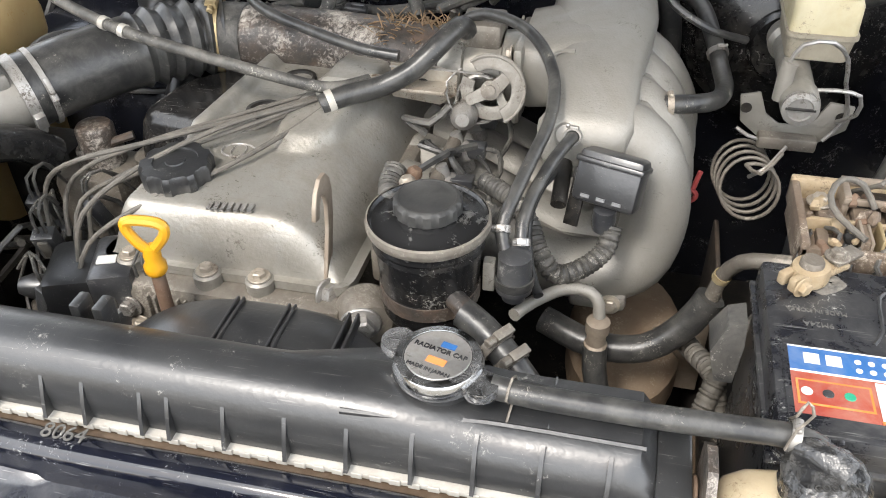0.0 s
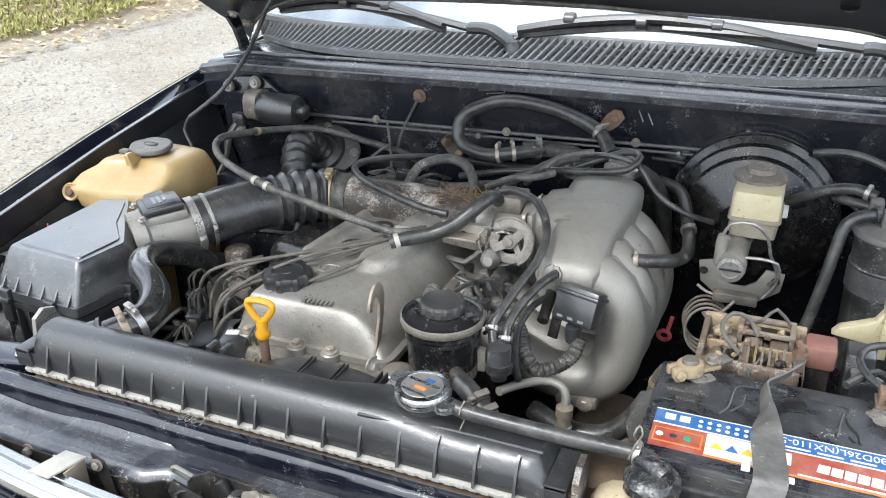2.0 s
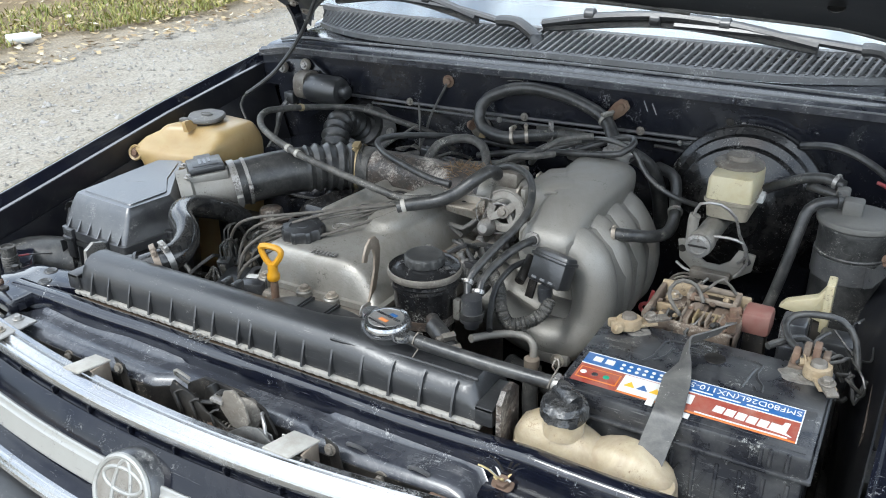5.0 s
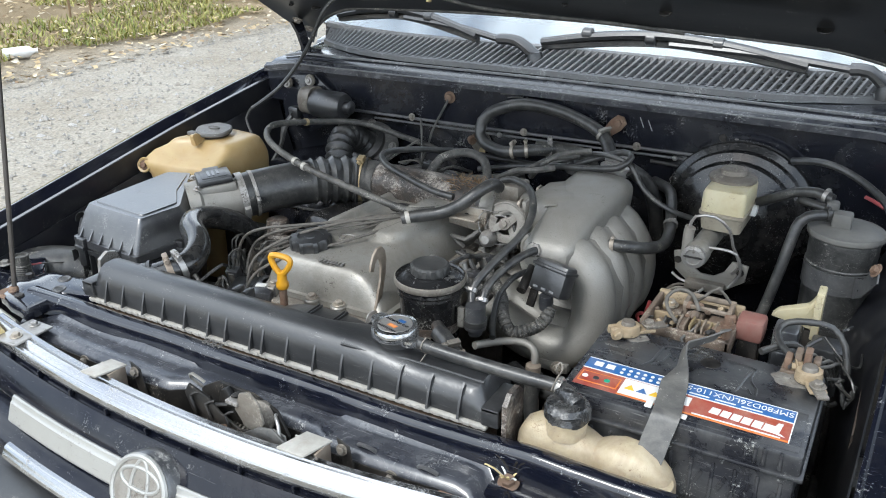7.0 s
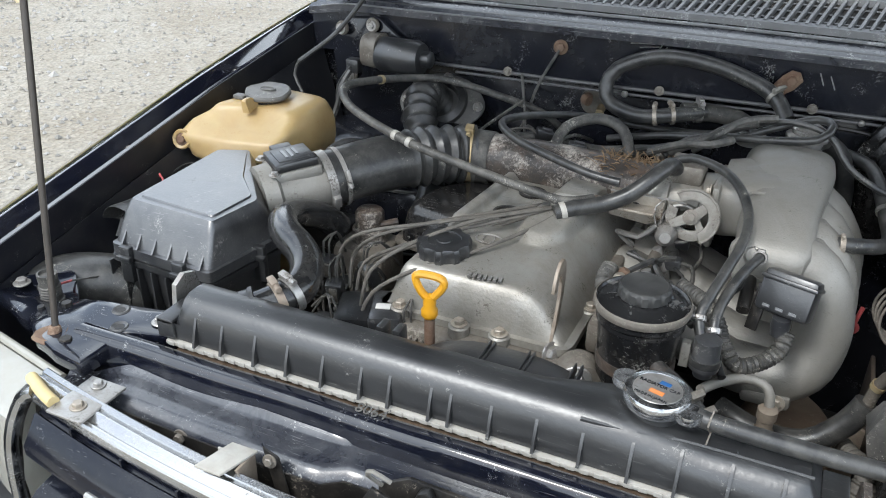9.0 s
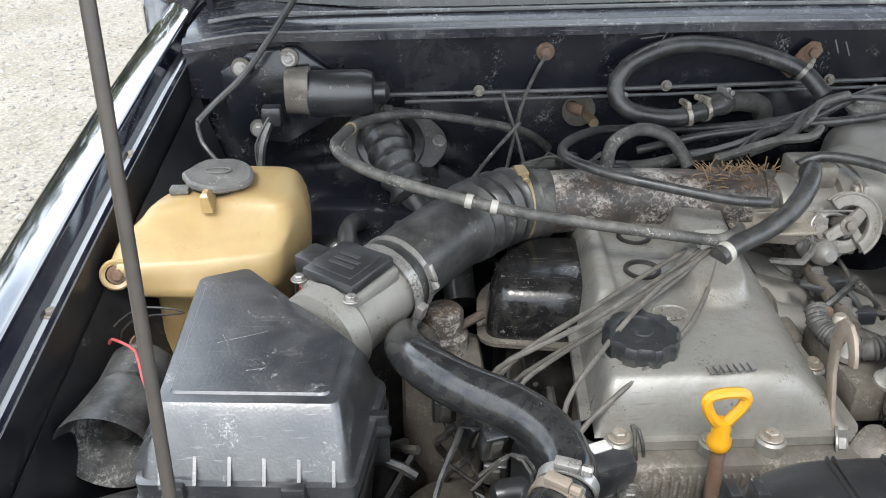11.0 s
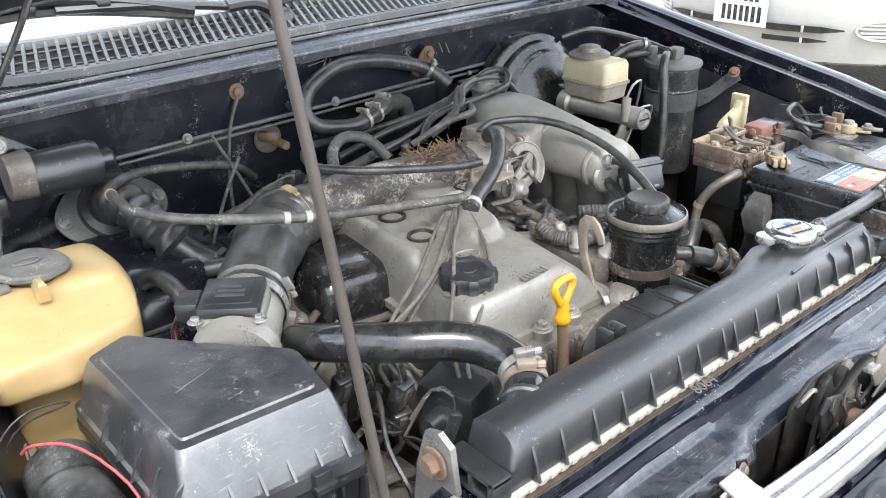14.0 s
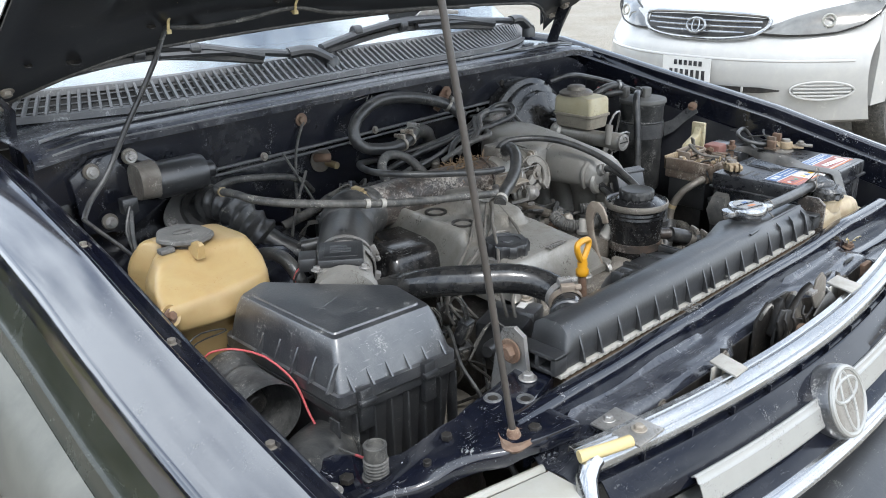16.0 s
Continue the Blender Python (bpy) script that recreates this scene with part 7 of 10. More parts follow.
# ignition block with its wires
ign = thing("ignition_block", (-0.47, 0.52, 0.84), "black plastic ignition distributor block", "distributor")
IM = Matrix.Translation((-0.468, 0.522, 0.885)) @ Matrix.Rotation(radians(20), 4, "Z")
part("body", add_box(bmesh.new(), (-0.040, -0.036, -0.045), (0.040, 0.036, 0.030), 0.010, IM), PLASTIC, ign)
part("lid", add_box(bmesh.new(), (0.004, -0.040, 0.0), (0.046, 0.030, 0.036), 0.008, IM), PLASTIC_GREY, ign)
part("chip", add_box(bmesh.new(), (0.012, -0.02, 0.036), (0.030, -0.008, 0.038), 0.001, IM), LABEL_WHITE, ign, "bare white chip in the plastic")
part("plug", lathe([(0, 0), (0.012, 0), (0.012, 0.02), (0.008, 0.03), (0, 0.03)], 16, IM @ Vector((-0.04, 0.0, 0.0)), (-1, -0.3, 0.1)), PLASTIC, ign)
part("bracket", add_box(bmesh.new(), (-0.02, -0.05, -0.06), (0.05, -0.034, -0.02), 0.003, IM), RUST, ign)
part("stand", add_box(bmesh.new(), (-0.03, -0.03, -0.30), (0.03, 0.03, -0.044), 0.006, IM), DARK, ign)
for dx, dy, dz in ((0.045, -0.044, -0.02), (-0.01, -0.042, -0.02)):
    bolt(IM @ Vector((dx, dy, dz)), 0.007, (0, -1, 0.2), ign, ZINC)
leads = [
    [(-0.285, 0.735, 1.0), (-0.350, 0.676, 0.996), (-0.433, 0.603, 0.996), (-0.485, 0.572, 0.990), (-0.525, 0.572, 0.965), (-0.540, 0.570, 0.927), (-0.53, 0.555, 0.90)],
    [(-0.288, 0.742, 1.0), (-0.36, 0.69, 0.992), (-0.44, 0.625, 0.985), (-0.50, 0.595, 0.965), (-0.525, 0.585, 0.935), (-0.515, 0.56, 0.905)],
    [(-0.290, 0.725, 1.0), (-0.331, 0.678, 0.996), (-0.395, 0.628, 0.985), (-0.465, 0.600, 0.958), (-0.505, 0.580, 0.935), (-0.50, 0.55, 0.91)],
    [(-0.286, 0.72, 0.998), (-0.32, 0.70, 0.990), (-0.40, 0.650, 0.965), (-0.47, 0.615, 0.945), (-0.51, 0.60, 0.92), (-0.49, 0.56, 0.905)],
    [(-0.282, 0.725, 0.998), (-0.310, 0.665, 0.990), (-0.352, 0.600, 0.982), (-0.415, 0.545, 0.965), (-0.46, 0.52, 0.935), (-0.47, 0.50, 0.90)],
    [(-0.280, 0.73, 1.0), (-0.318, 0.69, 1.001), (-0.372, 0.640, 0.999), (-0.43, 0.575, 0.985), (-0.47, 0.535, 0.955), (-0.475, 0.515, 0.91)],
]
for pts in leads:
    hose("ignition_lead", pts, 0.0025, LEAD, "dusty grey ignition lead", "cable", 8, group="ignition leads")
boots = thing("lead_clip", (-0.285, 0.73, 0.99), "grimy pale clip gathering the ignition leads", "clip")
part("body", box((-0.305, 0.715, 0.994), (-0.270, 0.745, 1.010), 0.005), WHITE_STRIP, boots)

# upper radiator hose
RUBBER_GLOSS = surface("shiny_rubber", (0.012, 0.0122, 0.013), 0.16, second=(0.017, 0.017, 0.017), grime=(0.09, 0.085, 0.075), grime_amount=0.12, grime_scale=50, bump=0.05, bump_scale=60, spec=0.6, specks=(0.16, 0.15, 0.13), speck_amount=0.11)
hose("radiator_hose", [(-0.522, 0.372, 0.978), (-0.503, 0.392, 0.984), (-0.492, 0.418, 0.990), (-0.502, 0.448, 0.997), (-0.526, 0.472, 1.002), (-0.560, 0.495, 1.004), (-0.588, 0.530, 1.000), (-0.604, 0.580, 0.984), (-0.600, 0.630, 0.960), (-0.59, 0.66, 0.93)], 0.0195, RUBBER_GLOSS, "thick curved black upper radiator hose, shiny", seg=20, clamps=((0.09, TAN), (0.13, STEEL)))
part("hose_neck", lathe([(0.021, 0), (0.021, 0.03), (0.023, 0.032), (0.023, 0.036), (0, 0.036)], 20, (-0.548, 0.352, 0.975), (0.75, 0.65, 0.15)), PLASTIC, radiator)

# cables and small hoses over the engine
hose("throttle_cable", [(-0.255, 0.742, 1.010), (-0.286, 0.714, 1.012), (-0.340, 0.708, 1.022), (-0.453, 0.722, 1.036), (-0.526, 0.733, 1.048), (-0.601, 0.759, 1.060), (-0.647, 0.790, 1.066), (-0.674, 0.828, 1.070), (-0.675, 0.870, 1.069), (-0.650, 0.978, 1.050), (-0.588, 1.022, 1.044), (-0.495, 1.030, 1.027), (-0.434, 1.062, 1.000), (-0.40, 1.08, 0.97)], 0.0062, RUBBER_DUSTY, "dusty black throttle cable in a wide loop", "cable", 10, clamps=((0.30, WHITE_STRIP), (0.34, WHITE_STRIP), (0.62, BRASS)))
hose("breather_hose", [(-0.292, 0.698, 1.0), (-0.270, 0.712, 1.006), (-0.235, 0.730, 1.012), (-0.205, 0.742, 1.028), (-0.183, 0.760, 1.048), (-0.170, 0.785, 1.056), (-0.165, 0.802, 1.045)], 0.0105, RUBBER, "thick black breather hose from rocker cover to throttle", clamps=((0.12, WHITE_STRIP),))
hose("vacuum_hose", [(-0.172, 0.812, 1.050), (-0.149, 0.812, 1.060), (-0.108, 0.785, 1.062), (-0.080, 0.745, 1.058), (-0.063, 0.700, 1.046), (-0.061, 0.655, 1.033), (-0.070, 0.610, 1.018), (-0.080, 0.570, 1.000), (-0.085, 0.552, 0.985), (-0.078, 0.540, 0.97)], 0.0058, RUBBER, "black vacuum hose over the plenum", "hose", 10, clamps=((0.95, STEEL),))
hose("vacuum_hose", [(-0.040, 0.676, 1.008), (-0.042, 0.660, 1.012), (-0.052, 0.630, 1.010), (-0.064, 0.590, 0.998), (-0.069, 0.562, 0.984), (-0.066, 0.545, 0.965)], 0.0058, RUBBER, "short black vacuum hose down to the filter", "hose", 10, clamps=((0.93, STEEL), (0.06, STEEL)))
hose("vacuum_hose", [(-0.050, 0.668, 0.975), (-0.062, 0.645, 0.972), (-0.070, 0.61, 0.955), (-0.062, 0.575, 0.93), (-0.05, 0.55, 0.92)], 0.0045, RUBBER, "thin black vacuum hose", "hose", 10)
hose("vacuum_hose", [(-0.225, 0.752, 1.034), (-0.265, 0.755, 1.037), (-0.320, 0.772, 1.043), (-0.385, 0.800, 1.050), (-0.422, 0.845, 1.052), (-0.410, 0.904, 1.046), (-0.357, 0.985, 1.030), (-0.300, 1.03, 1.015), (-0.22, 1.04, 1.01), (-0.14, 1.0, 1.03), (-0.09, 0.955, 1.06)], 0.0058, RUBBER, "black vacuum hose in a loop behind the pipe", "hose", 10)
hose("vacuum_hose", [(-0.36, 0.90, 1.0), (-0.35, 0.93, 1.03), (-0.31, 0.96, 1.04), (-0.27, 0.955, 1.03), (-0.25, 0.93, 1.0)], 0.0085, RUBBER_DUSTY, "dusty bent vacuum hose", "hose", 10)
hose("fuel_hose", [(-0.30, 0.99, 1.0), (-0.22, 0.985, 1.02), (-0.15, 0.97, 1.035), (-0.10, 0.955, 1.05), (-0.05, 0.965, 1.07), (-0.01, 0.965, 1.085), (0.01, 0.945, 1.085), (-0.005, 0.925, 1.07), (-0.06, 0.925, 1.06), (-0.13, 0.935, 1.05), (-0.17, 0.93, 1.04), (-0.20, 0.91, 1.02)], 0.0058, RUBBER, "looped black fuel hose behind the plenum", "hose", 10)
hose("fuel_hose", [(-0.25, 0.96, 1.0), (-0.18, 0.94, 1.03), (-0.12, 0.95, 1.055), (-0.07, 0.955, 1.075), (-0.03, 0.95, 1.08), (0.01, 0.945, 1.07), (0.04, 0.932, 1.037), (0.083, 0.923, 1.015), (0.126, 0.940, 0.998)], 0.0045, RUBBER, "thin black hose crossing to the brake servo", "hose", 8)
for k, pts in enumerate(([(-0.16, 0.92, 1.03), (-0.13, 0.90, 1.065), (-0.10, 0.93, 1.08), (-0.06, 0.945, 1.085)], [(-0.19, 0.90, 1.03), (-0.15, 0.89, 1.055), (-0.12, 0.92, 1.07), (-0.08, 0.96, 1.07)], [(-0.22, 0.91, 1.02), (-0.17, 0.885, 1.05), (-0.135, 0.87, 1.06), (-0.11, 0.90, 1.06)])):
    hose("vacuum_hose", pts, 0.0055, RUBBER_DUSTY, "short dusty vacuum hose bundle", "hose", 8)
hose("servo_hose", [(0.030, 0.768, 0.998), (0.063, 0.772, 1.0), (0.090, 0.800, 0.992), (0.102, 0.85, 0.982), (0.098, 0.90, 0.985), (0.09, 0.93, 1.0), (0.07, 0.99, 1.02), (0.03, 1.03, 1.02)], 0.0095, RUBBER, "black brake servo vacuum hose from the plenum", clamps=((0.06, ZINC), (0.62, STEEL)))
hose("heater_pipe", [(0.005, 0.955, 1.06), (0.03, 0.985, 1.03), (0.045, 1.0, 0.98), (0.05, 1.02, 0.90)], 0.013, RUBBER, "black hose behind the plenum", "hose")
hose("metal_pipe", [(0.01, 1.065, 1.045), (0.06, 1.066, 1.042), (0.078, 1.066, 1.03), (0.078, 1.066, 0.97), (0.078, 1.066, 0.9)], 0.0035, DARK, "thin dark metal pipe on the bulkhead", "pipe", 8)
reg = thing("pressure_regulator", (-0.02, 0.955, 1.04), "round metal pressure regulator behind the plenum", "regulator")
part("body", lathe([(0, 0), (0.024, 0), (0.024, 0.010), (0.029, 0.012), (0.029, 0.016), (0.022, 0.020), (0.022, 0.026), (0.016, 0.030), (0, 0.031)], 28, (-0.018, 0.962, 1.046)), STEEL, reg)
part("body", lathe([(0, 0), (0.020, 0), (0.022, 0.008), (0.018, 0.016), (0, 0.018)], 24, (-0.09, 0.962, 1.038)), STEEL, reg)

# solenoid box with its ribbed hose, filter and pipes in front of the plenum
sol = thing("solenoid_valve_box", (0.0, 0.645, 0.95), "black plastic solenoid box with a ribbed cable", "solenoid valve")
SM = Matrix.Translation((-0.002, 0.648, 0.985)) @ Matrix.Rotation(radians(-18), 4, "Z") @ Matrix.Rotation(radians(-22), 4, "X")
part("body", add_box(bmesh.new(), (-0.030, -0.013, -0.026), (0.030, 0.015, 0.022), 0.005, SM), PLASTIC, sol)
part("rim", add_box(bmesh.new(), (-0.0315, -0.016, 0.010), (0.0315, 0.016, 0.0155), 0.002, SM), PLASTIC, sol)
for i in range(3):
    part("white_mark", add_box(bmesh.new(), (-0.020 + 0.015 * i, -0.0142, -0.021), (-0.012 + 0.015 * i, -0.012, -0.018), 0.0, SM), COWL, sol)
part("neck", lathe([(0, 0), (0.009, 0), (0.011, 0.012), (0.010, 0.022), (0, 0.022)], 16, SM @ Vector((0.004, 0, -0.048))), PLASTIC_GREY, sol)
part("bracket", add_box(bmesh.new(), (-0.036, 0.004, -0.055), (-0.022, 0.008, 0.0), 0.001, SM), DARK, sol)
hose("ribbed_conduit", [(0.004, 0.630, 0.945), (0.0, 0.615, 0.928), (-0.018, 0.600, 0.916), (-0.040, 0.590, 0.914), (-0.058, 0.600, 0.930), (-0.070, 0.620, 0.945), (-0.09, 0.640, 0.955), (-0.12, 0.665, 0.955)], ribbed(0.0092, 46, 0.09), RUBBER_DUSTY, "dusty ribbed cable conduit", "conduit", 12, 0.0016)
hose("ribbed_conduit", [(-0.205, 0.655, 0.965), (-0.205, 0.63, 0.955), (-0.185, 0.600, 0.955), (-0.150, 0.598, 0.960), (-0.118, 0.62, 0.955), (-0.09, 0.615, 0.94)], ribbed(0.0105, 40, 0.09), RUBBER_DUSTY, "dusty ribbed conduit behind the reservoir", "conduit", 12, 0.0018)
filt = thing("fuel_vapour_valve", (-0.07, 0.535, 0.92), "grey cylindrical vapour valve with two hoses", "valve")
part("body", lathe([(0, 0), (0.010, 0), (0.010, 0.008), (0.0155, 0.010), (0.0155, 0.020), (0.0145, 0.022), (0.014, 0.045), (0.008, 0.048), (0, 0.048)], 22, (-0.070, 0.535, 0.928)), PLASTIC_GREY, filt)
part("strap", lathe([(0.0152, 0), (0.0168, 0), (0.0168, 0.008), (0.0152, 0.008)], 22, (-0.070, 0.535, 0.944)), RUBBER, filt)
part("bracket", box((-0.096, 0.530, 0.935), (-0.086, 0.540, 0.965), 0.001), ALU_MATT, filt)
al = thing("coolant_pipe", (-0.03, 0.60, 0.88), "dull metal coolant pipe with a brass joint", "pipe")
part("pipe", tube([(-0.068, 0.530, 0.912), (-0.055, 0.555, 0.908), (-0.030, 0.585, 0.902), (-0.008, 0.590, 0.898), (0.002, 0.585, 0.888), (0.003, 0.580, 0.87)], 0.0058, 10), ALU_MATT, al)
part("joint", lathe([(0, 0), (0.010, 0), (0.011, 0.006), (0.009, 0.008), (0.009, 0.020), (0.011, 0.022), (0.011, 0.034), (0.006, 0.036), (0, 0.036)], 18, (0.003, 0.577, 0.842)), TAN, al)
hose("coolant_hose", [(0.003, 0.577, 0.845), (0.005, 0.57, 0.82), (0.015, 0.555, 0.79), (0.03, 0.54, 0.765)], 0.0115, RUBBER, "black coolant hose below the joint")
hose("coolant_hose", [(-0.05, 0.62, 0.83), (0.0, 0.60, 0.825), (0.05, 0.60, 0.83), (0.085, 0.61, 0.86), (0.10, 0.615, 0.89)], 0.014, RUBBER, "thick black hose low beside the battery", clamps=((0.35, RUBBER),))
hose("ribbed_conduit", [(0.155, 0.635, 0.86), (0.140, 0.605, 0.865), (0.124, 0.580, 0.85), (0.112, 0.562, 0.835), (0.100, 0.54, 0.80)], ribbed(0.0095, 30, 0.08), LEAD, "dusty ribbed conduit rising beside the battery", "conduit", 12, 0.0018)
hose("ribbed_conduit", [(0.060, 0.632, 0.815), (0.079, 0.634, 0.82), (0.098, 0.605, 0.825), (0.112, 0.575, 0.83), (0.118, 0.555, 0.80)], ribbed(0.010, 26, 0.08), LEAD, "pale dusty ribbed conduit under the hose", "conduit", 12, 0.0018)
hose("metal_pipe", [(0.10, 0.615, 0.885), (0.105, 0.615, 0.915), (0.115, 0.60, 0.945), (0.13, 0.585, 0.96), (0.15, 0.58, 0.965)], 0.007, GRIME_ALU, "bent metal pipe end beside the battery", "pipe", 10, clamps=((0.3, BRASS),))
rh = thing("oil_dipstick_handle", (0.075, 0.84, 0.84), "small red dipstick ring beside the manifold", "dipstick")
part("ring", tube([(0.085 + 0.0085 * math.cos(a), 0.835, 0.853 + 0.0075 * math.sin(a)) for a in (2 * math.pi * k / 18 for k in range(19))], 0.0032, 8, raw=True), RED_WIRE, rh)
part("stem", tube([(0.089, 0.836, 0.860), (0.094, 0.838, 0.884)], 0.003, 8), RED_WIRE, rh)

GAP_BROWN = surface("ground_toned_brown", (0.17, 0.115, 0.072), 0.7, second=(0.10, 0.07, 0.046), grime=(0.24, 0.19, 0.135), grime_amount=0.3, grime_scale=24, bump=0.25, bump_scale=90, specks=(0.3, 0.25, 0.19), speck_amount=0.4)
PRIMER = surface("dirty_brown_primer", (0.085, 0.060, 0.042), 0.7, second=(0.045, 0.036, 0.030), amount=0.9, scale=16, grime=(0.03, 0.027, 0.025), grime_amount=0.36, spread=0.16, grime_scale=14, bump=0.1)
# added brown shapes that stand in for lit ground seen through the gaps
chassis = thing("chassis_member", (0.10, 0.70, 0.52), "brown chassis filler added low beside the battery in place of visible ground", "chassis")
part("side_plate", box((0.128, 0.565, 0.52), (0.134, 0.90, 0.78), 0.002), PRIMER, chassis)
part("rail", box((0.03, 0.57, 0.54), (0.126, 0.64, 0.68), 0.01), GAP_BROWN, chassis)
part("bracket", prism([(0.035, 0.68), (0.12, 0.68), (0.12, 0.79), (0.095, 0.80), (0.075, 0.76), (0.045, 0.74)], 0.70, 0.706, "y", 0.001), TAN, chassis)
part("pump_body", lathe([(0, 0), (0.026, 0), (0.028, 0.01), (0.024, 0.05), (0.028, 0.055), (0.026, 0.07), (0, 0.07)], 20, (0.075, 0.52, 0.66)), GAP_BROWN, chassis)
part("primer_panel", sheet([[(0.419, 0.56 + 0.26 * i / 6, 0.86 + 0.055 * k / 3 + (0.075 * i / 6 + 0.012 * noise.noise((i * 0.9, 0, 1))) * (k / 3)) for k in range(4)] for i in range(7)], 0.002), PRIMER, car, "bare brown primer on the inner wing")
plugs = thing("engine_connectors", (-0.53, 0.58, 0.88), "dusty hanging wiring plugs below the radiator hose", "connector")
for px, py, pz, ax, tl in ((-0.530, 0.548, 0.905, 15, 0.10), (-0.512, 0.605, 0.905, -30, 0.08), (-0.545, 0.585, 0.885, 40, 0.09), (-0.525, 0.560, 0.862, -10, 0.12), (-0.505, 0.500, 0.880, 70, 0.06), (-0.570, 0.600, 0.905, 5, 0.10), (-0.410, 0.518, 0.888, 25, 0.05), (-0.430, 0.500, 0.870, -35, 0.06)):
    m = Matrix.Translation((px, py, pz)) @ Matrix.Rotation(radians(ax), 4, "Z") @ Matrix.Rotation(radians(20), 4, "X")
    pg = part("plug", add_box(bmesh.new(), (-0.011, -0.008, -0.020), (0.011, 0.008, 0.016), 0.002, m), PLASTIC_GREY, plugs)
    part("latch", add_box(bmesh.new(), (-0.005, -0.011, -0.012), (0.005, -0.0075, 0.012), 0.001, m), LEAD, pg)
    for k in range(2):
        part("wire", tube([m @ Vector((-0.004 + 0.008 * k, 0, 0.015)), m @ Vector((-0.006 + 0.008 * k, 0.01, 0.035)), m @ Vector((0.004, 0.03, 0.035)), m @ Vector((0.0, 0.045, -0.02 * k))], 0.0017, 6), RUBBER_DUSTY, pg)
    part("tail", tube([m @ Vector((0, 0, -0.018)), m @ Vector((0.006, -0.006, -0.04)), m @ Vector((-0.004, 0.004, -0.018 - tl * 0.6)), m @ Vector((0.01, 0.01, -0.02 - tl))], 0.004, 8), RUBBER_DUSTY, plugs)

# blocks low in the bay: alternator, pumps, mounts
for nm, lo, hi, mt, lb, ct in (
        ("alternator", (-0.62, 0.50, 0.60), (-0.50, 0.64, 0.79), GRIME_ALU, "grimy alternator low in the bay", "alternator"),
        ("steering_pump", (-0.20, 0.48, 0.62), (-0.09, 0.60, 0.80), DARK, "greasy steering pump low in the bay", "pump"),
        # this one is toned like the ground that would show past it
        ("gear_housing", (-0.03, 0.62, 0.52), (0.10, 0.85, 0.74), GAP_BROWN, "rust-brown steering box low in the bay", "steering box"),
        ("compressor", (-0.68, 0.62, 0.55), (-0.58, 0.80, 0.78), DARK, "black compressor low in the bay", "compressor")):
    b = thing(nm, ((lo[0] + hi[0]) / 2, (lo[1] + hi[1]) / 2, 0.52), lb, ct)
    part("body", lathe([(0, 0), (0.4, 0), (0.48, 0.06), (0.5, 0.3), (0.46, 0.34), (0.46, 0.7), (0.5, 0.74), (0.5, 0.92), (0.4, 1.0), (0, 1.0)], 28, (0, 0, 0)), mt, b)
    b.children[0].data.transform(Matrix.Translation(lo) @ Matrix.Diagonal((hi[0] - lo[0], hi[1] - lo[1], hi[2] - lo[2], 1)) @ Matrix.Translation((0.5, 0.5, 0)))
    part("mount", box((lo[0] + 0.02, lo[1] + 0.03, 0.52), (hi[0] - 0.02, hi[1] - 0.03, lo[2] + 0.02), 0.004), DARK, b)
rnd = random.Random(11)
for i in range(14):
    p = Vector((rnd.uniform(-0.60, -0.46), rnd.uniform(0.46, 0.66), rnd.uniform(0.83, 0.91)))
    pts = [p]
    for k in range(4):
        p = p + Vector((rnd.uniform(-0.04, 0.04), rnd.uniform(-0.05, 0.05), rnd.uniform(-0.05, 0.025)))
        pts.append(p.copy())
    hose("wiring", pts, rnd.choice((0.0022, 0.003, 0.0045)), rnd.choice((RUBBER, RUBBER_DUSTY, DARK)), "dirty engine wiring beside the filter box", "cable", 6, group="engine wiring")
for i in range(8):
    p = Vector((rnd.uniform(-0.20, -0.12), rnd.uniform(0.60, 0.74), rnd.uniform(0.92, 0.965)))
    pts = [p]
    for k in range(3):
        p = p + Vector((rnd.uniform(-0.03, 0.04), rnd.uniform(-0.03, 0.03), rnd.uniform(-0.02, 0.02)))
        pts.append(p.copy())
    hose("wiring", pts, rnd.choice((0.0022, 0.003, 0.004)), rnd.choice((RUBBER, RUBBER_DUSTY)), "dirty wiring beside the rocker cover", "cable", 6, group="engine wiring")
conn = thing("wiring_connectors", (-0.20, 0.60, 0.93), "grimy plugs and sensors beside the rocker cover", "connector")
for x, y, z, mt in ((-0.195, 0.60, 0.955, ALU_MATT), (-0.175, 0.57, 0.95, WHITE_STRIP), (-0.185, 0.635, 0.955, ZINC), (-0.16, 0.60, 0.96, PLASTIC_GREY), (-0.198, 0.66, 0.95, RUST)):
    part("plug", lathe([(0, 0), (0.010, 0), (0.011, 0.006), (0.008, 0.010), (0.008, 0.022), (0.005, 0.026), (0, 0.026)], 12, (x, y, z - 0.012), (rnd.uniform(-0.6, 0.6), rnd.uniform(-0.6, 0.2), 0.8)), mt, conn)
part("base", box((-0.205, 0.56, 0.90), (-0.15, 0.67, 0.94), 0.006), GRIME_ALU, conn)

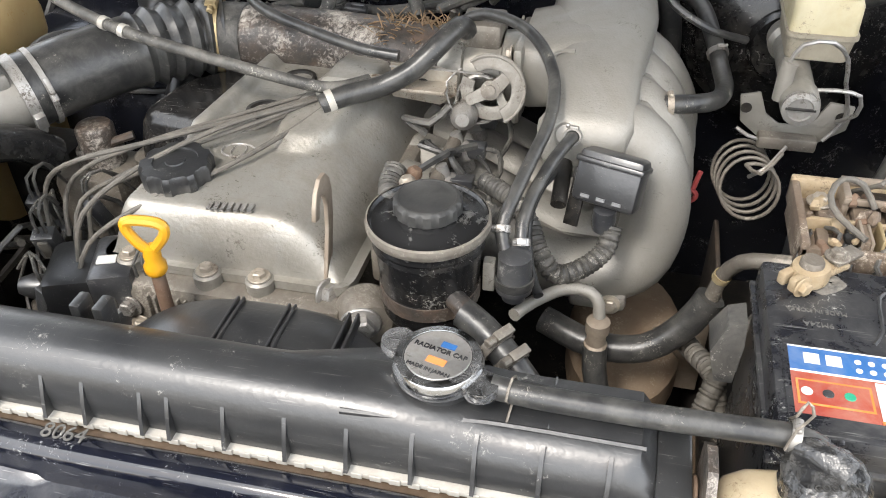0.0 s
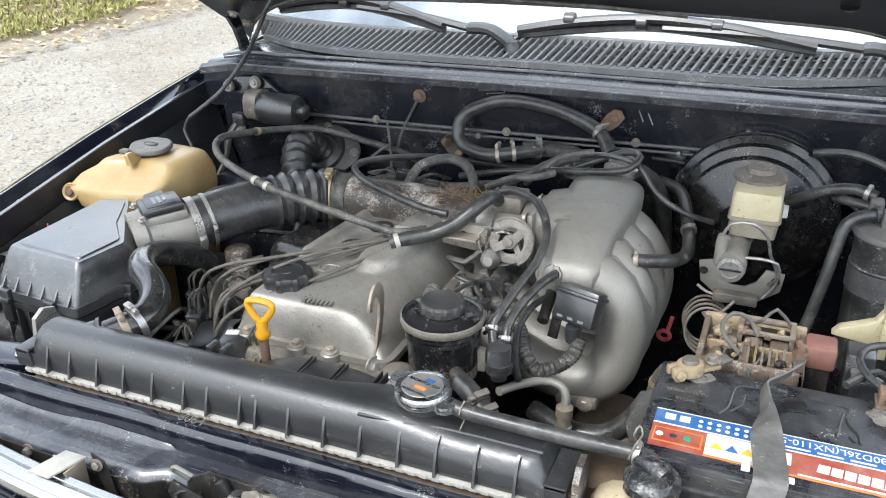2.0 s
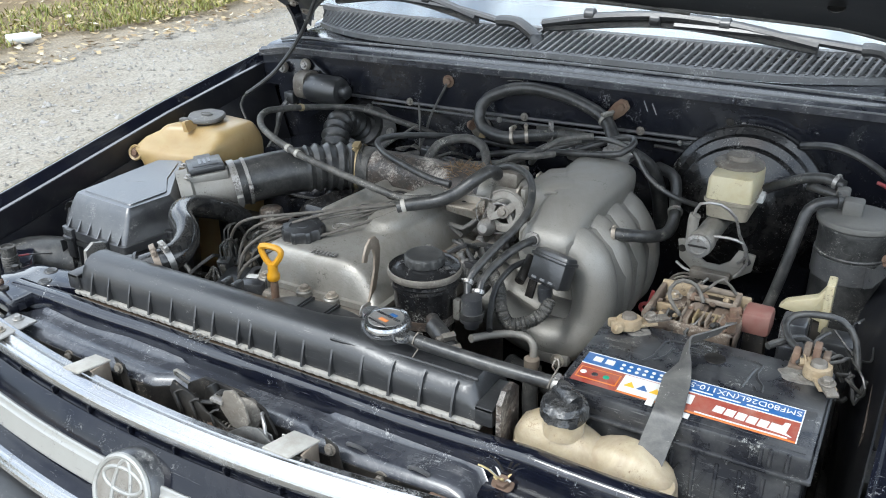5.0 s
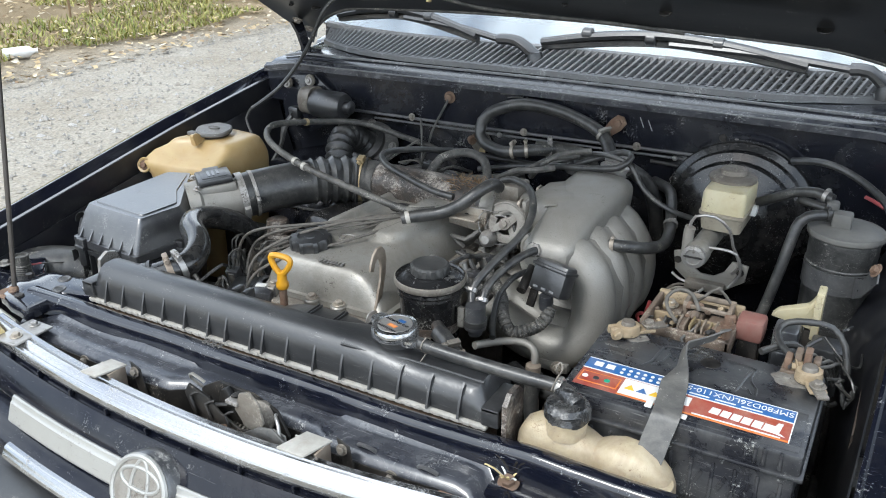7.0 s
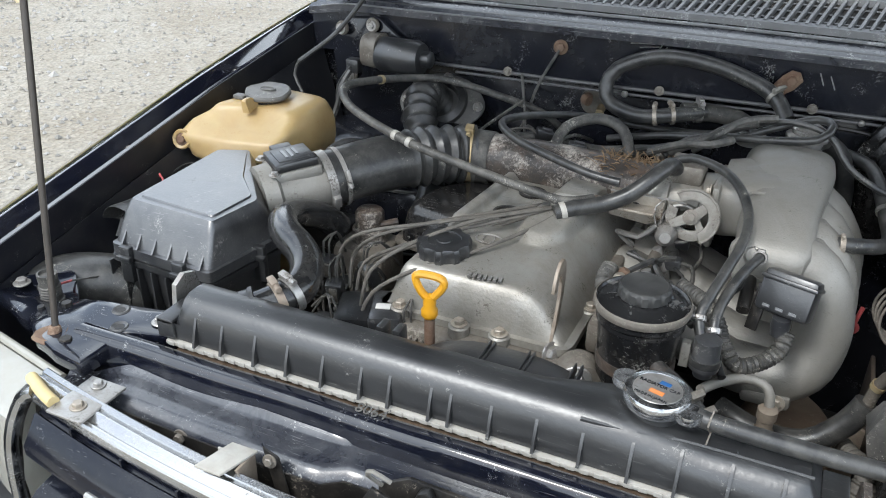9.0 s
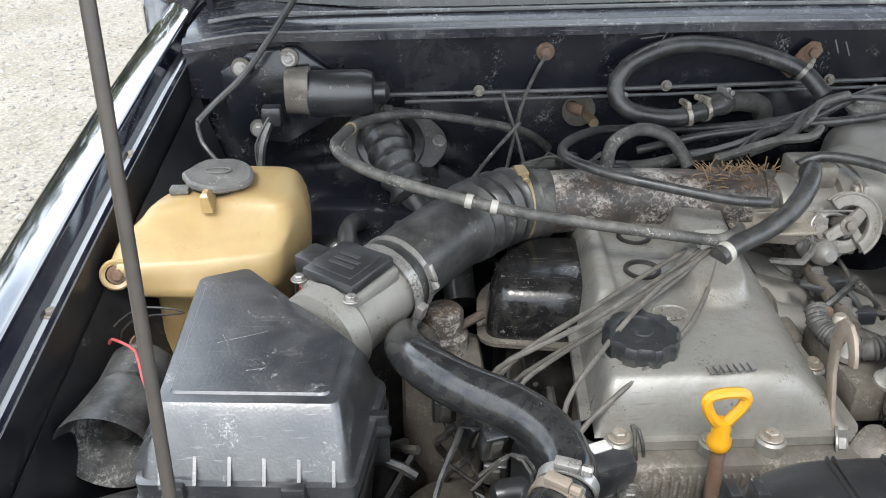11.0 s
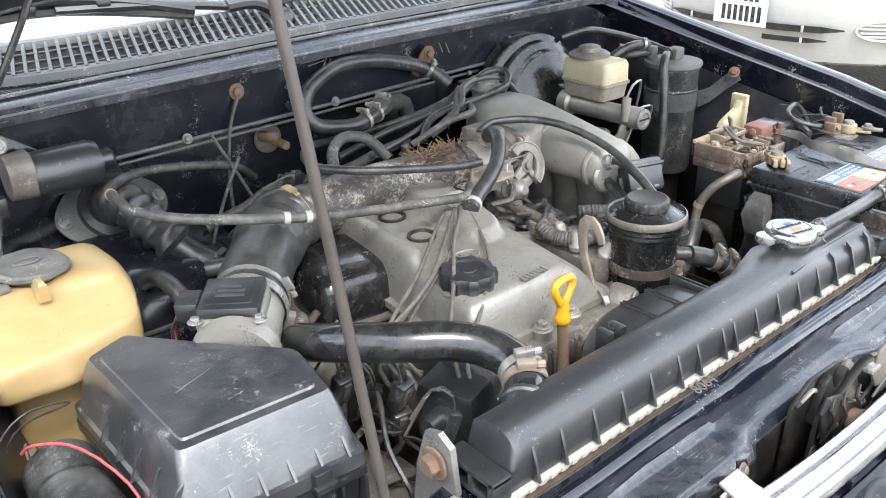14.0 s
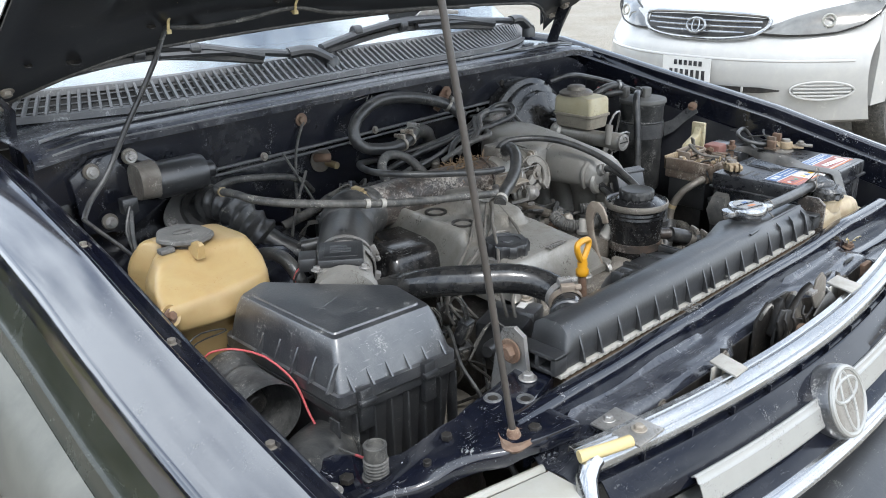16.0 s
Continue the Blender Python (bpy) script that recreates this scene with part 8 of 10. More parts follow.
# fuel rail with injectors between the rocker cover and the plenum
rail = thing("fuel_rail", (-0.165, 0.77, 0.93), "grimy fuel rail with injectors and plugs", "fuel rail")
part("tube", tube([(-0.168, 0.645, 0.948), (-0.166, 0.70, 0.950), (-0.163, 0.80, 0.952), (-0.160, 0.90, 0.955)], 0.0075, 12), GRIME_ALU, rail)
for i in range(4):
    y = 0.675 + 0.064 * i
    inj = part("injector", lathe([(0, 0), (0.008, 0), (0.008, 0.012), (0.011, 0.014), (0.011, 0.030), (0.006, 0.033), (0.006, 0.045), (0, 0.045)], 14, (-0.150, y, 0.918), (-0.35, 0, 1)), STEEL, rail)
    part("plug", box((-0.156, y - 0.008, 0.935), (-0.132, y + 0.008, 0.950), 0.002), PLASTIC_GREY, inj, "grey plug")
    hose("wiring", [(-0.134, y, 0.944), (-0.118, y - 0.006, 0.946), (-0.112, y - 0.03, 0.938), (-0.118, y - 0.06, 0.935)], 0.0028, RUBBER_DUSTY, "dusty black wiring to an injector plug", "cable", 8, group="injector wiring")
for y in (0.69, 0.86):
    part("bracket", box((-0.180, y - 0.006, 0.925), (-0.150, y + 0.006, 0.944), 0.002), GRIME_ALU, rail)

# wiring loom with plugs between the intake pipe and the bulkhead
loom = thing("wiring_loom", (-0.38, 0.97, 0.97), "dirty taped wiring loom with plugs behind the intake pipe", "cable")
part("sheath", tube([(-0.53, 0.985, 0.955), (-0.47, 0.975, 0.972), (-0.42, 0.985, 0.984), (-0.36, 0.975, 0.985), (-0.30, 0.965, 0.988), (-0.24, 0.965, 1.0), (-0.19, 0.955, 1.01)], 0.0085, 10), RUBBER_DUSTY, loom)
for x, y, z, a in ((-0.395, 0.965, 0.997, 25), (-0.375, 0.942, 0.985, -15), (-0.43, 0.955, 0.978, 40), (-0.335, 0.945, 0.992, 10), (-0.47, 0.945, 0.962, -30)):
    m = Matrix.Translation((x, y, z)) @ Matrix.Rotation(radians(a), 4, "Z") @ Matrix.Rotation(radians(a * 0.7), 4, "Y")
    pl = part("plug", add_box(bmesh.new(), (-0.014, -0.009, -0.008), (0.014, 0.009, 0.009), 0.002, m), PLASTIC, loom)
    part("latch", add_box(bmesh.new(), (-0.006, -0.004, 0.0085), (0.010, 0.004, 0.0125), 0.001, m), PLASTIC_GREY, pl)
    for k in range(3):
        part("wire", tube([m @ Vector((-0.013, -0.005 + 0.005 * k, 0)), m @ Vector((-0.028, -0.008 + 0.008 * k, 0.006)), m @ Vector((-0.045, 0.0, -0.002 - 0.004 * k)), m @ Vector((-0.06, 0.012, -0.015))], 0.0014, 6), RUBBER_DUSTY if k else LEAD, pl)

# ---- left corner: washer tank, siren, gaiter ----
washer = thing("washer_tank", (-0.79, 0.80, 0.78), "yellowed translucent plastic washer tank with a grey-black cap", "washer tank")
def tank_ring(poly, z, grow=0.0):
    return ring_at(roundpoly(poly, 0.017, 6), z, grow)


W_LOW = [(-0.728, 0.716), (-0.708, 0.80), (-0.714, 0.868), (-0.79, 0.880), (-0.850, 0.870), (-0.848, 0.81), (-0.858, 0.76), (-0.858, 0.716), (-0.80, 0.708)]
W_STEP = [(-0.730, 0.704), (-0.704, 0.79), (-0.712, 0.870), (-0.79, 0.882), (-0.862, 0.872), (-0.845, 0.815), (-0.876, 0.765), (-0.878, 0.697), (-0.81, 0.688)]
W_FACE = [(-0.727, 0.711), (-0.704, 0.79), (-0.712, 0.870), (-0.79, 0.882), (-0.860, 0.872), (-0.840, 0.817), (-0.878, 0.770), (-0.892, 0.690), (-0.81, 0.697)]
W_CREST = [(-0.720, 0.732), (-0.706, 0.79), (-0.713, 0.866), (-0.79, 0.879), (-0.855, 0.871), (-0.834, 0.820), (-0.872, 0.778), (-0.888, 0.708), (-0.805, 0.740)]
W_TOP = [(-0.722, 0.754), (-0.712, 0.79), (-0.717, 0.860), (-0.79, 0.872), (-0.845, 0.866), (-0.828, 0.822), (-0.860, 0.782), (-0.868, 0.742), (-0.800, 0.768)]
tank_bm = loft([tank_ring(W_LOW, 0.78), tank_ring(W_LOW, 0.90), tank_ring(W_LOW, 0.964), tank_ring(W_STEP, 0.971, -0.003), tank_ring(W_STEP, 0.976), tank_ring(W_STEP, 0.984), tank_ring(W_FACE, 0.996), tank_ring(W_FACE, 1.006), tank_ring(W_FACE, 1.0105, -0.002), tank_ring(W_CREST, 1.0185), tank_ring(W_CREST, 1.024, -0.003), tank_ring(W_TOP, 1.033), tank_ring(W_TOP, 1.0390, -0.004), tank_ring(W_TOP, 1.0428, -0.010), tank_ring(W_TOP, 1.0445, -0.022), tank_ring(W_TOP, 1.045, -0.05)])
bmesh.ops.smooth_vert(tank_bm, verts=[v for v in tank_bm.verts if v.co.z > 0.97], factor=0.5, use_axis_x=True, use_axis_y=True, use_axis_z=True)
part("tank", tank_bm, TANK_YELLOW, washer, smooth=75)
part("lug", lathe([(0.010, 0), (0.0145, 0.0), (0.0155, 0.002), (0.0135, 0.0045), (0.010, 0.003)], 24, (-0.882, 0.6945, 1.000), (0.25, -1, 0.35)), TANK_YELLOW, washer)
bolt((-0.881, 0.693, 1.0005), 0.006, (0.25, -1, 0.35), washer, RUST)
part("spout", loft([[(-0.806, 0.790, 1.0425), (-0.797, 0.790, 1.0425), (-0.796, 0.752, 1.036), (-0.808, 0.752, 1.036)], [(-0.805, 0.768, 1.055), (-0.799, 0.768, 1.055), (-0.798, 0.7475, 1.055), (-0.806, 0.7475, 1.055)], [(-0.8045, 0.762, 1.058), (-0.7995, 0.762, 1.058), (-0.7995, 0.750, 1.058), (-0.8045, 0.750, 1.058)]]), TANK_YELLOW, washer)
part("neck", lathe([(0.026, 0.0), (0.029, 0.001), (0.029, 0.010), (0.027, 0.012)], 32, (-0.798, 0.806, 1.040), (0.04, -0.05, 1)), DARK, washer, "dark filler neck")
wc = part("cap", lathe([(0.027, 0.009), (0.0345, 0.0105), (0.0365, 0.013), (0.036, 0.0165), (0.033, 0.0185), (0.029, 0.0175), (0.012, 0.0190), (0, 0.0185)], 40, (-0.798, 0.806, 1.040), (0.04, -0.05, 1), wobble=lambda a, i: 1 + 0.13 * noise.noise((math.cos(a) * 1.6, math.sin(a) * 1.6, 3))), STRAP, washer, "crumpled grey rubber snap cap")
part("raised_mark", tube([(-0.798 + 0.013 * math.cos(a), 0.806 + 0.007 * math.sin(a), 1.0595) for a in (2 * math.pi * k / 20 for k in range(21))], 0.0013, 5, raw=True), PLATE_GREY, wc)
part("tab", box((-0.844, 0.776, 1.045), (-0.824, 0.790, 1.052), 0.002), STRAP, wc)
part("stand", box((-0.85, 0.73, 0.55), (-0.74, 0.87, 0.785), 0.01), DARK, washer)
hose("thin_wire", [(-0.886, 0.672, 0.955), (-0.872, 0.676, 0.966), (-0.853, 0.678, 0.972), (-0.828, 0.678, 0.969), (-0.818, 0.678, 0.9645), (-0.832, 0.678, 0.963), (-0.86, 0.677, 0.962), (-0.880, 0.674, 0.948), (-0.884, 0.67, 0.925)], 0.0011, RUBBER, "thin black wire hanging across the washer tank", "cable", 6)

siren = thing("alarm_siren", (-0.82, 0.62, 0.83), "black plastic alarm siren horn with a red wire", "siren")
SD = Vector((-0.10, -1, -0.13)).normalized()
SC = Vector((-0.853, 0.592, 0.9275))
part("bell", lathe([(0, -0.045), (0.029, -0.045), (0.0325, -0.039), (0.0325, -0.005), (0.035, 0.02), (0.040, 0.050), (0.0425, 0.062), (0.0432, 0.0625), (0.0432, 0.058), (0.038, 0.033), (0.033, 0.0), (0.030, -0.03), (0, -0.03)], 40, SC, SD), DUSTY_PLASTIC, siren)
part("plug", lathe([(0, -0.03), (0.015, -0.03), (0.016, 0.02), (0.014, 0.034), (0.011, 0.037), (0, 0.035)], 24, SC, SD), DARK, siren, "dusty centre plug")
part("bracket", box((-0.875, 0.60, 0.80), (-0.868, 0.66, 0.93), 0.002), PAINT_IN, siren)
part("foot", box((-0.87, 0.60, 0.80), (-0.79, 0.66, 0.806), 0.002), PAINT_IN, siren)
bolt((-0.866, 0.665, 0.935), 0.008, (1, -0.3, 0.2), siren, RUST)
part("red_wire", tube([(-0.876, 0.630, 0.964), (-0.871, 0.625, 0.9715), (-0.858, 0.613, 0.9755), (-0.843, 0.601, 0.9735), (-0.830, 0.570, 0.9705), (-0.817, 0.546, 0.951), (-0.814, 0.530, 0.935), (-0.815, 0.517, 0.918), (-0.819, 0.495, 0.906), (-0.822, 0.475, 0.903)], 0.0014, 8), RED_WIRE, siren, "red wire")
part("black_wire", tube([(-0.822, 0.475, 0.903), (-0.826, 0.45, 0.903), (-0.830, 0.42, 0.912), (-0.832, 0.405, 0.917)], 0.0014, 8), STRAP, siren)
part("red_wire", tube([(-0.832, 0.405, 0.917), (-0.833, 0.388, 0.921)], 0.0016, 8), RED_WIRE, siren)
snork = thing("air_snorkel", (-0.86, 0.44, 0.84), "black rubber air inlet snorkel beside the filter box", "air duct")
part("duct", tube([(-0.80, 0.50, 0.86), (-0.84, 0.47, 0.875), (-0.88, 0.44, 0.88), (-0.91, 0.40, 0.87)], 0.042, 24), RUBBER, snork)

plate = thing("gaiter_plate", (-0.645, 1.03, 0.96), "grey metal flange plate with a ribbed rubber gaiter", "flange plate")
GM = axis_matrix((-0.622, 1.078, 0.980), (0.06, -0.72, 0.69))
def lobed(r):
    return [(1.18 * r * (1 + 0.12 * math.cos(2 * a)) * math.cos(a), 0.98 * r * (1 - 0.06 * math.cos(2 * a)) * math.sin(a)) for a in (2 * math.pi * k / 48 for k in range(48))]
part("flange", loft([[GM @ Vector((x, y, 0.0)) for x, y in lobed(0.060)], [GM @ Vector((x, y, 0.004)) for x, y in lobed(0.060)], [GM @ Vector((x, y, 0.006)) for x, y in lobed(0.056)]]), PLATE_GREY, plate)
for a in (0, 90, 180):
    bolt(GM @ Vector((0.068 * math.cos(radians(a)), 0.050 * math.sin(radians(a)), 0.006)), 0.006, (0.06, -0.72, 0.69), plate, STEEL)
part("seal", lathe([(0.030, 0.006), (0.048, 0.006), (0.046, 0.014), (0.034, 0.018), (0.030, 0.006)], 36, (-0.622, 1.078, 0.980), (0.06, -0.72, 0.69)), RUBBER, plate)
hose("ribbed_hose", [(-0.628, 1.072, 0.985), (-0.630, 1.042, 1.008), (-0.627, 1.010, 1.014), (-0.619, 0.980, 1.002), (-0.606, 0.956, 0.984), (-0.592, 0.940, 0.964)], ribbed(0.026, 8.5, 0.13), RUBBER, "black ribbed rubber hose through the inner wing", "hose", 20, 0.003)
hose("air_con_hose", [(-0.596, 0.945, 0.968), (-0.580, 0.925, 0.95), (-0.56, 0.90, 0.935), (-0.545, 0.87, 0.92), (-0.54, 0.82, 0.88)], 0.019, RUBBER, "black air-conditioning hose joining the ribbed hose", clamps=((0.35, RUBBER), (0.6, RUBBER)))
acf = thing("air_con_fitting", (-0.62, 0.73, 0.9), "pale metal air-conditioning pipe fittings", "pipe fitting")
for x, y, z in ((-0.612, 0.985, 0.880), (-0.642, 0.955, 0.872)):
    part("pipe", tube([(x - 0.010, y - 0.075, z - 0.06), (x - 0.008, y - 0.04, z - 0.03), (x, y, z)], 0.0085, 10), ALU_MATT, acf)
    part("nut", lathe([(0, 0), (0.014, 0), (0.014, 0.014), (0.0115, 0.017), (0.0115, 0.028), (0.009, 0.032), (0, 0.032)], 6, (x, y, z - 0.008), (-0.1, 0.5, 0.8)), WHITE_STRIP, acf)
part("joint_block", box((-0.650, 0.90, 0.80), (-0.60, 0.93, 0.845), 0.004), GRIME_ALU, acf)
hose("air_con_hose", [(-0.66, 0.739, 0.955), (-0.665, 0.76, 0.985), (-0.665, 0.80, 0.99), (-0.66, 0.86, 0.97), (-0.66, 0.92, 0.93)], 0.010, RUBBER, "black air-conditioning hose near the washer tank")
for pts, r in (([(-0.45, 1.02, 1.03), (-0.50, 0.98, 0.99), (-0.55, 0.93, 0.94), (-0.57, 0.86, 0.90)], 0.0025), ([(-0.47, 1.06, 1.06), (-0.45, 1.03, 1.0), (-0.44, 1.0, 0.96), (-0.43, 0.96, 0.93)], 0.0025), ([(-0.42, 1.0, 0.98), (-0.38, 0.96, 0.99), (-0.35, 0.98, 1.0), (-0.33, 1.02, 0.98)], 0.003), ([(-0.46, 0.96, 0.96), (-0.42, 0.95, 0.975), (-0.37, 0.93, 0.98), (-0.34, 0.91, 0.97), (-0.30, 0.93, 0.95)], 0.005)):
    hose("wiring", pts, r, RUBBER_DUSTY, "dusty wiring near the bulkhead", "cable", 6, group="bulkhead wiring")
back_conn = thing("engine_rear_fittings", (-0.36, 0.93, 0.9), "grimy pipe fittings and plugs behind the intake pipe", "pipe fitting")
rnd = random.Random(21)
for i in range(14):
    p = Vector((-0.46 + 0.021 * i, 0.925 + rnd.uniform(-0.02, 0.035), 0.955 + rnd.uniform(-0.02, 0.03)))
    part("fitting", lathe([(0, 0), (0.010, 0), (0.011, 0.010), (0.007, 0.013), (0.008, 0.024), (0.005, 0.028), (0, 0.028)], 10, p, (rnd.uniform(-0.8, 0.8), rnd.uniform(-0.5, 0.3), 0.8)), rnd.choice((RUBBER_DUSTY, GRIME_ALU, PLASTIC, STEEL)), back_conn)
part("base", box((-0.47, 0.90, 0.86), (-0.15, 0.985, 0.955), 0.01), DARK, back_conn)
rnd = random.Random(5)
for side, edge in ((-1, LEFT_EDGE), (1, RIGHT_EDGE)):
    for y in (0.36, 0.62, 0.86, 1.04):
        x, z = lerp_table(edge, y)
        bolt((x + side * 0.026, y, z - 0.0085), 0.0065, (0, 0, 1), car, PAINT_DUSTY)

# ---- right side: brakes, canister ----
servo = thing("brake_servo", (0.175, 1.05, 0.85), "black round brake servo with chipped paint", "brake servo")
SV = (0.175, 1.085, 0.978)
part("rear_shell", lathe([(0, -0.005), (0.115, -0.005), (0.124, 0.005), (0.127, 0.020), (0.126, 0.034), (0.130, 0.036), (0.130, 0.042)], 52, SV, (0, -1, 0.03)), WORN_BLACK, servo)
part("front_shell", lathe([(0.130, 0.040), (0.128, 0.046), (0.118, 0.052), (0.116, 0.066), (0.104, 0.072), (0.101, 0.086), (0.085, 0.094), (0.060, 0.108), (0.045, 0.112), (0.040, 0.124), (0, 0.125)], 52, SV, (0, -1, 0.03)), WORN_BLACK, servo)
master = thing("brake_master_cylinder", (0.17, 0.87, 0.95), "grey brake master cylinder with a pale fluid reservoir", "master cylinder")
part("cylinder", lathe([(0, 0), (0.022, 0), (0.022, 0.02), (0.0165, 0.025), (0.0165, 0.150), (0.0185, 0.152), (0.0185, 0.172), (0.016, 0.176), (0, 0.176)], 26, (0.170, 0.955, 1.0), (-0.02, -1, 0.02)), ALU, master)
part("end_plug", lathe([(0, 0), (0.0175, 0), (0.0175, 0.006), (0.012, 0.007), (0.011, 0.005), (0, 0.005)], 24, (0.166, 0.779, 1.004), (-0.02, -1, 0.02)), STEEL, master, "pale slotted end plug")
part("slot", box((0.152, 0.7715, 1.003), (0.180, 0.774, 1.0055), 0.0005), DARK, master)
RB = roundpoly([(0.151, 0.848), (0.217, 0.846), (0.218, 0.948), (0.153, 0.950)], 0.011, 5)
res = part("reservoir", loft([ring_at(RB, 1.040, -0.006), ring_at(RB, 1.046, 0.000), ring_at(RB, 1.078, -0.001), ring_at(RB, 1.084, -0.005), ring_at(RB, 1.087, -0.018)]), BRAKE_PLASTIC, master, "pale yellowed fluid reservoir")
part("reservoir_base", loft([ring_at(RB, 1.016, -0.014), ring_at(RB, 1.020, -0.005), ring_at(RB, 1.043, -0.001), ring_at(RB, 1.045, 0.003), ring_at(RB, 1.049, 0.003), ring_at(RB, 1.050, -0.002)]), DUST_PLASTIC, res, "dust-coated lower half")
part("reservoir_cap", lathe([(0.030, 0), (0.036, 0.001), (0.036, 0.006), (0.030, 0.010), (0.020, 0.011), (0.019, 0.018), (0.015, 0.020), (0, 0.020)], 30, (0.183, 0.912, 1.085)), GRIME_ALU, res, "dusty grey-brown cap")
for y in (0.89, 0.935):
    part("port", lathe([(0, 0), (0.012, 0), (0.012, 0.03), (0, 0.03)], 16, (0.175, y, 1.0)), ALU_MATT, master)
part("sensor_plug", box((0.210, 0.90, 1.035), (0.226, 0.922, 1.048), 0.002), LABEL_WHITE, master)
part("side_valve", tube([(0.150, 0.80, 1.0), (0.150, 0.80, 1.03), (0.152, 0.80, 1.04)], 0.008, 10), ALU_MATT, master)
valve = thing("brake_pipe_bracket", (0.175, 0.86, 0.93), "pale metal bracket with brake pipe unions", "bracket")
VB = prism([(0.120, 0.975), (0.140, 0.98), (0.150, 0.955), (0.165, 0.945), (0.185, 0.945), (0.20, 0.955), (0.21, 0.975), (0.235, 0.972), (0.232, 0.945), (0.205, 0.925), (0.15, 0.925), (0.125, 0.945)], 0.850, 0.855, "y", 0.001)
part("plate", VB, ALU_MATT, valve)
part("union_block", box((0.145, 0.835, 0.922), (0.205, 0.852, 0.937), 0.003), GRIME_ALU, valve)
for x, y, z in ((0.128, 0.85, 0.962), (0.224, 0.85, 0.96)):
    part("hole", lathe(disc_profile(0.006, 0.001, 0.0003), 14, (x, y - 0.0005, z), (0, -1, 0)), DARK, valve)
pipes = [
    [(0.150, 0.80, 1.038), (0.158, 0.795, 1.060), (0.185, 0.80, 1.062), (0.205, 0.815, 1.04), (0.212, 0.825, 1.01), (0.222, 0.838, 0.985), (0.225, 0.842, 0.96), (0.210, 0.842, 0.935)],
    [(0.175, 0.80, 1.012), (0.20, 0.80, 1.014), (0.222, 0.80, 1.010), (0.226, 0.81, 0.985), (0.215, 0.83, 0.965)],
    [(0.148, 0.842, 0.930), (0.135, 0.842, 0.933), (0.122, 0.845, 0.940)],
    [(0.175, 0.835, 0.928), (0.160, 0.82, 0.912), (0.150, 0.815, 0.905), (0.142, 0.82, 0.895)],
]
for pts in pipes:
    hose("brake_pipe", pts, 0.0022, STEEL, "thin pale metal brake pipe", "pipe", 8, group="brake pipes")
coil = [(0.136 + 0.030 * math.cos(k * 0.26) + 0.0001 * k, 0.86 - 0.0005 * k + 0.012 * math.sin(k * 0.26), 0.882 + 0.030 * math.sin(k * 0.26)) for k in range(105)]
ck = thing("coiled_brake_pipe", (0.13, 0.86, 0.83), "coiled pale metal brake pipe below the servo", "pipe")
part("coil", tube(coil, 0.0021, 8, raw=True), GRIME_ALU, ck)
part("tail", tube([coil[-1], (0.15, 0.80, 0.912), (0.17, 0.82, 0.928)], 0.0023, 8), GRIME_ALU, ck)

CANISTER_GREY = surface("dusty_grey_lid", (0.075, 0.074, 0.070), 0.6, second=(0.11, 0.107, 0.10), amount=0.8, scale=20, grime=(0.15, 0.143, 0.125), grime_amount=0.3, grime_scale=30, bump=0.15)
canister = thing("charcoal_canister", (0.352, 0.862, 0.85), "round black charcoal canister with dusty lid and hoses", "canister")
CC = (0.357, 0.858)
part("body", lathe([(0, 0.85), (0.043, 0.85), (0.046, 0.856), (0.0475, 1.040), (0.049, 1.043), (0.049, 1.050), (0.047, 1.053)], 44, (*CC, 0)), DUSTY_PLASTIC, canister)
part("lid", lathe([(0.0490, 1.047), (0.0525, 1.050), (0.0530, 1.054), (0.0515, 1.0575), (0.046, 1.0575), (0.042, 1.059), (0.028, 1.063), (0, 1.064)], 44, (*CC, 0)), CANISTER_GREY, canister, "dusty grey lid")
cb = part("band", lathe([(0.0470, 0.972), (0.0492, 0.972), (0.0492, 1.004), (0.0470, 1.004)], 40, (*CC, 0)), PAINT_DUSTY, canister)
part("rib", lathe([(0.0470, 1.006), (0.0490, 1.008), (0.0470, 1.010)], 40, (*CC, 0)), DUSTY_PLASTIC, canister)
part("valve_block", box((0.336, 0.838, 1.060), (0.362, 0.862, 1.084), 0.004), CANISTER_GREY, canister)
part("valve_block", box((0.322, 0.880, 1.058), (0.340, 0.900, 1.084), 0.004), CANISTER_GREY, canister)
part("bracket_arm", sheet([[(0.382, 0.818, 1.002), (0.384, 0.814, 0.972)], [(0.392, 0.800, 1.010), (0.394, 0.796, 0.984)], [(0.402, 0.778, 1.034), (0.404, 0.772, 1.010)], [(0.409, 0.760, 1.050), (0.410, 0.748, 1.030)]], 0.002), PAINT_DUSTY, canister, "flat pressed steel arm")
bolt((0.405, 0.760, 1.043), 0.0065, (-0.8, -0.3, 0.5), canister, RUST)
part("stand", box((0.33, 0.84, 0.55), (0.39, 0.89, 0.852), 0.008), DARK, canister)
hose("vapour_hose", [(0.340, 0.858, 1.074), (0.315, 0.845, 1.075), (0.296, 0.835, 1.065), (0.288, 0.825, 1.03), (0.280, 0.815, 0.98), (0.268, 0.805, 0.92), (0.25, 0.80, 0.86)], 0.0078, RUBBER, "black hose running down beside the canister", clamps=((0.05, RUBBER),))
hose("vapour_hose", [(0.218, 0.935, 1.045), (0.245, 0.925, 1.062), (0.275, 0.915, 1.080), (0.305, 0.905, 1.088), (0.330, 0.896, 1.084)], 0.0078, RUBBER, "black hose between servo and canister", clamps=((0.9, STEEL),))
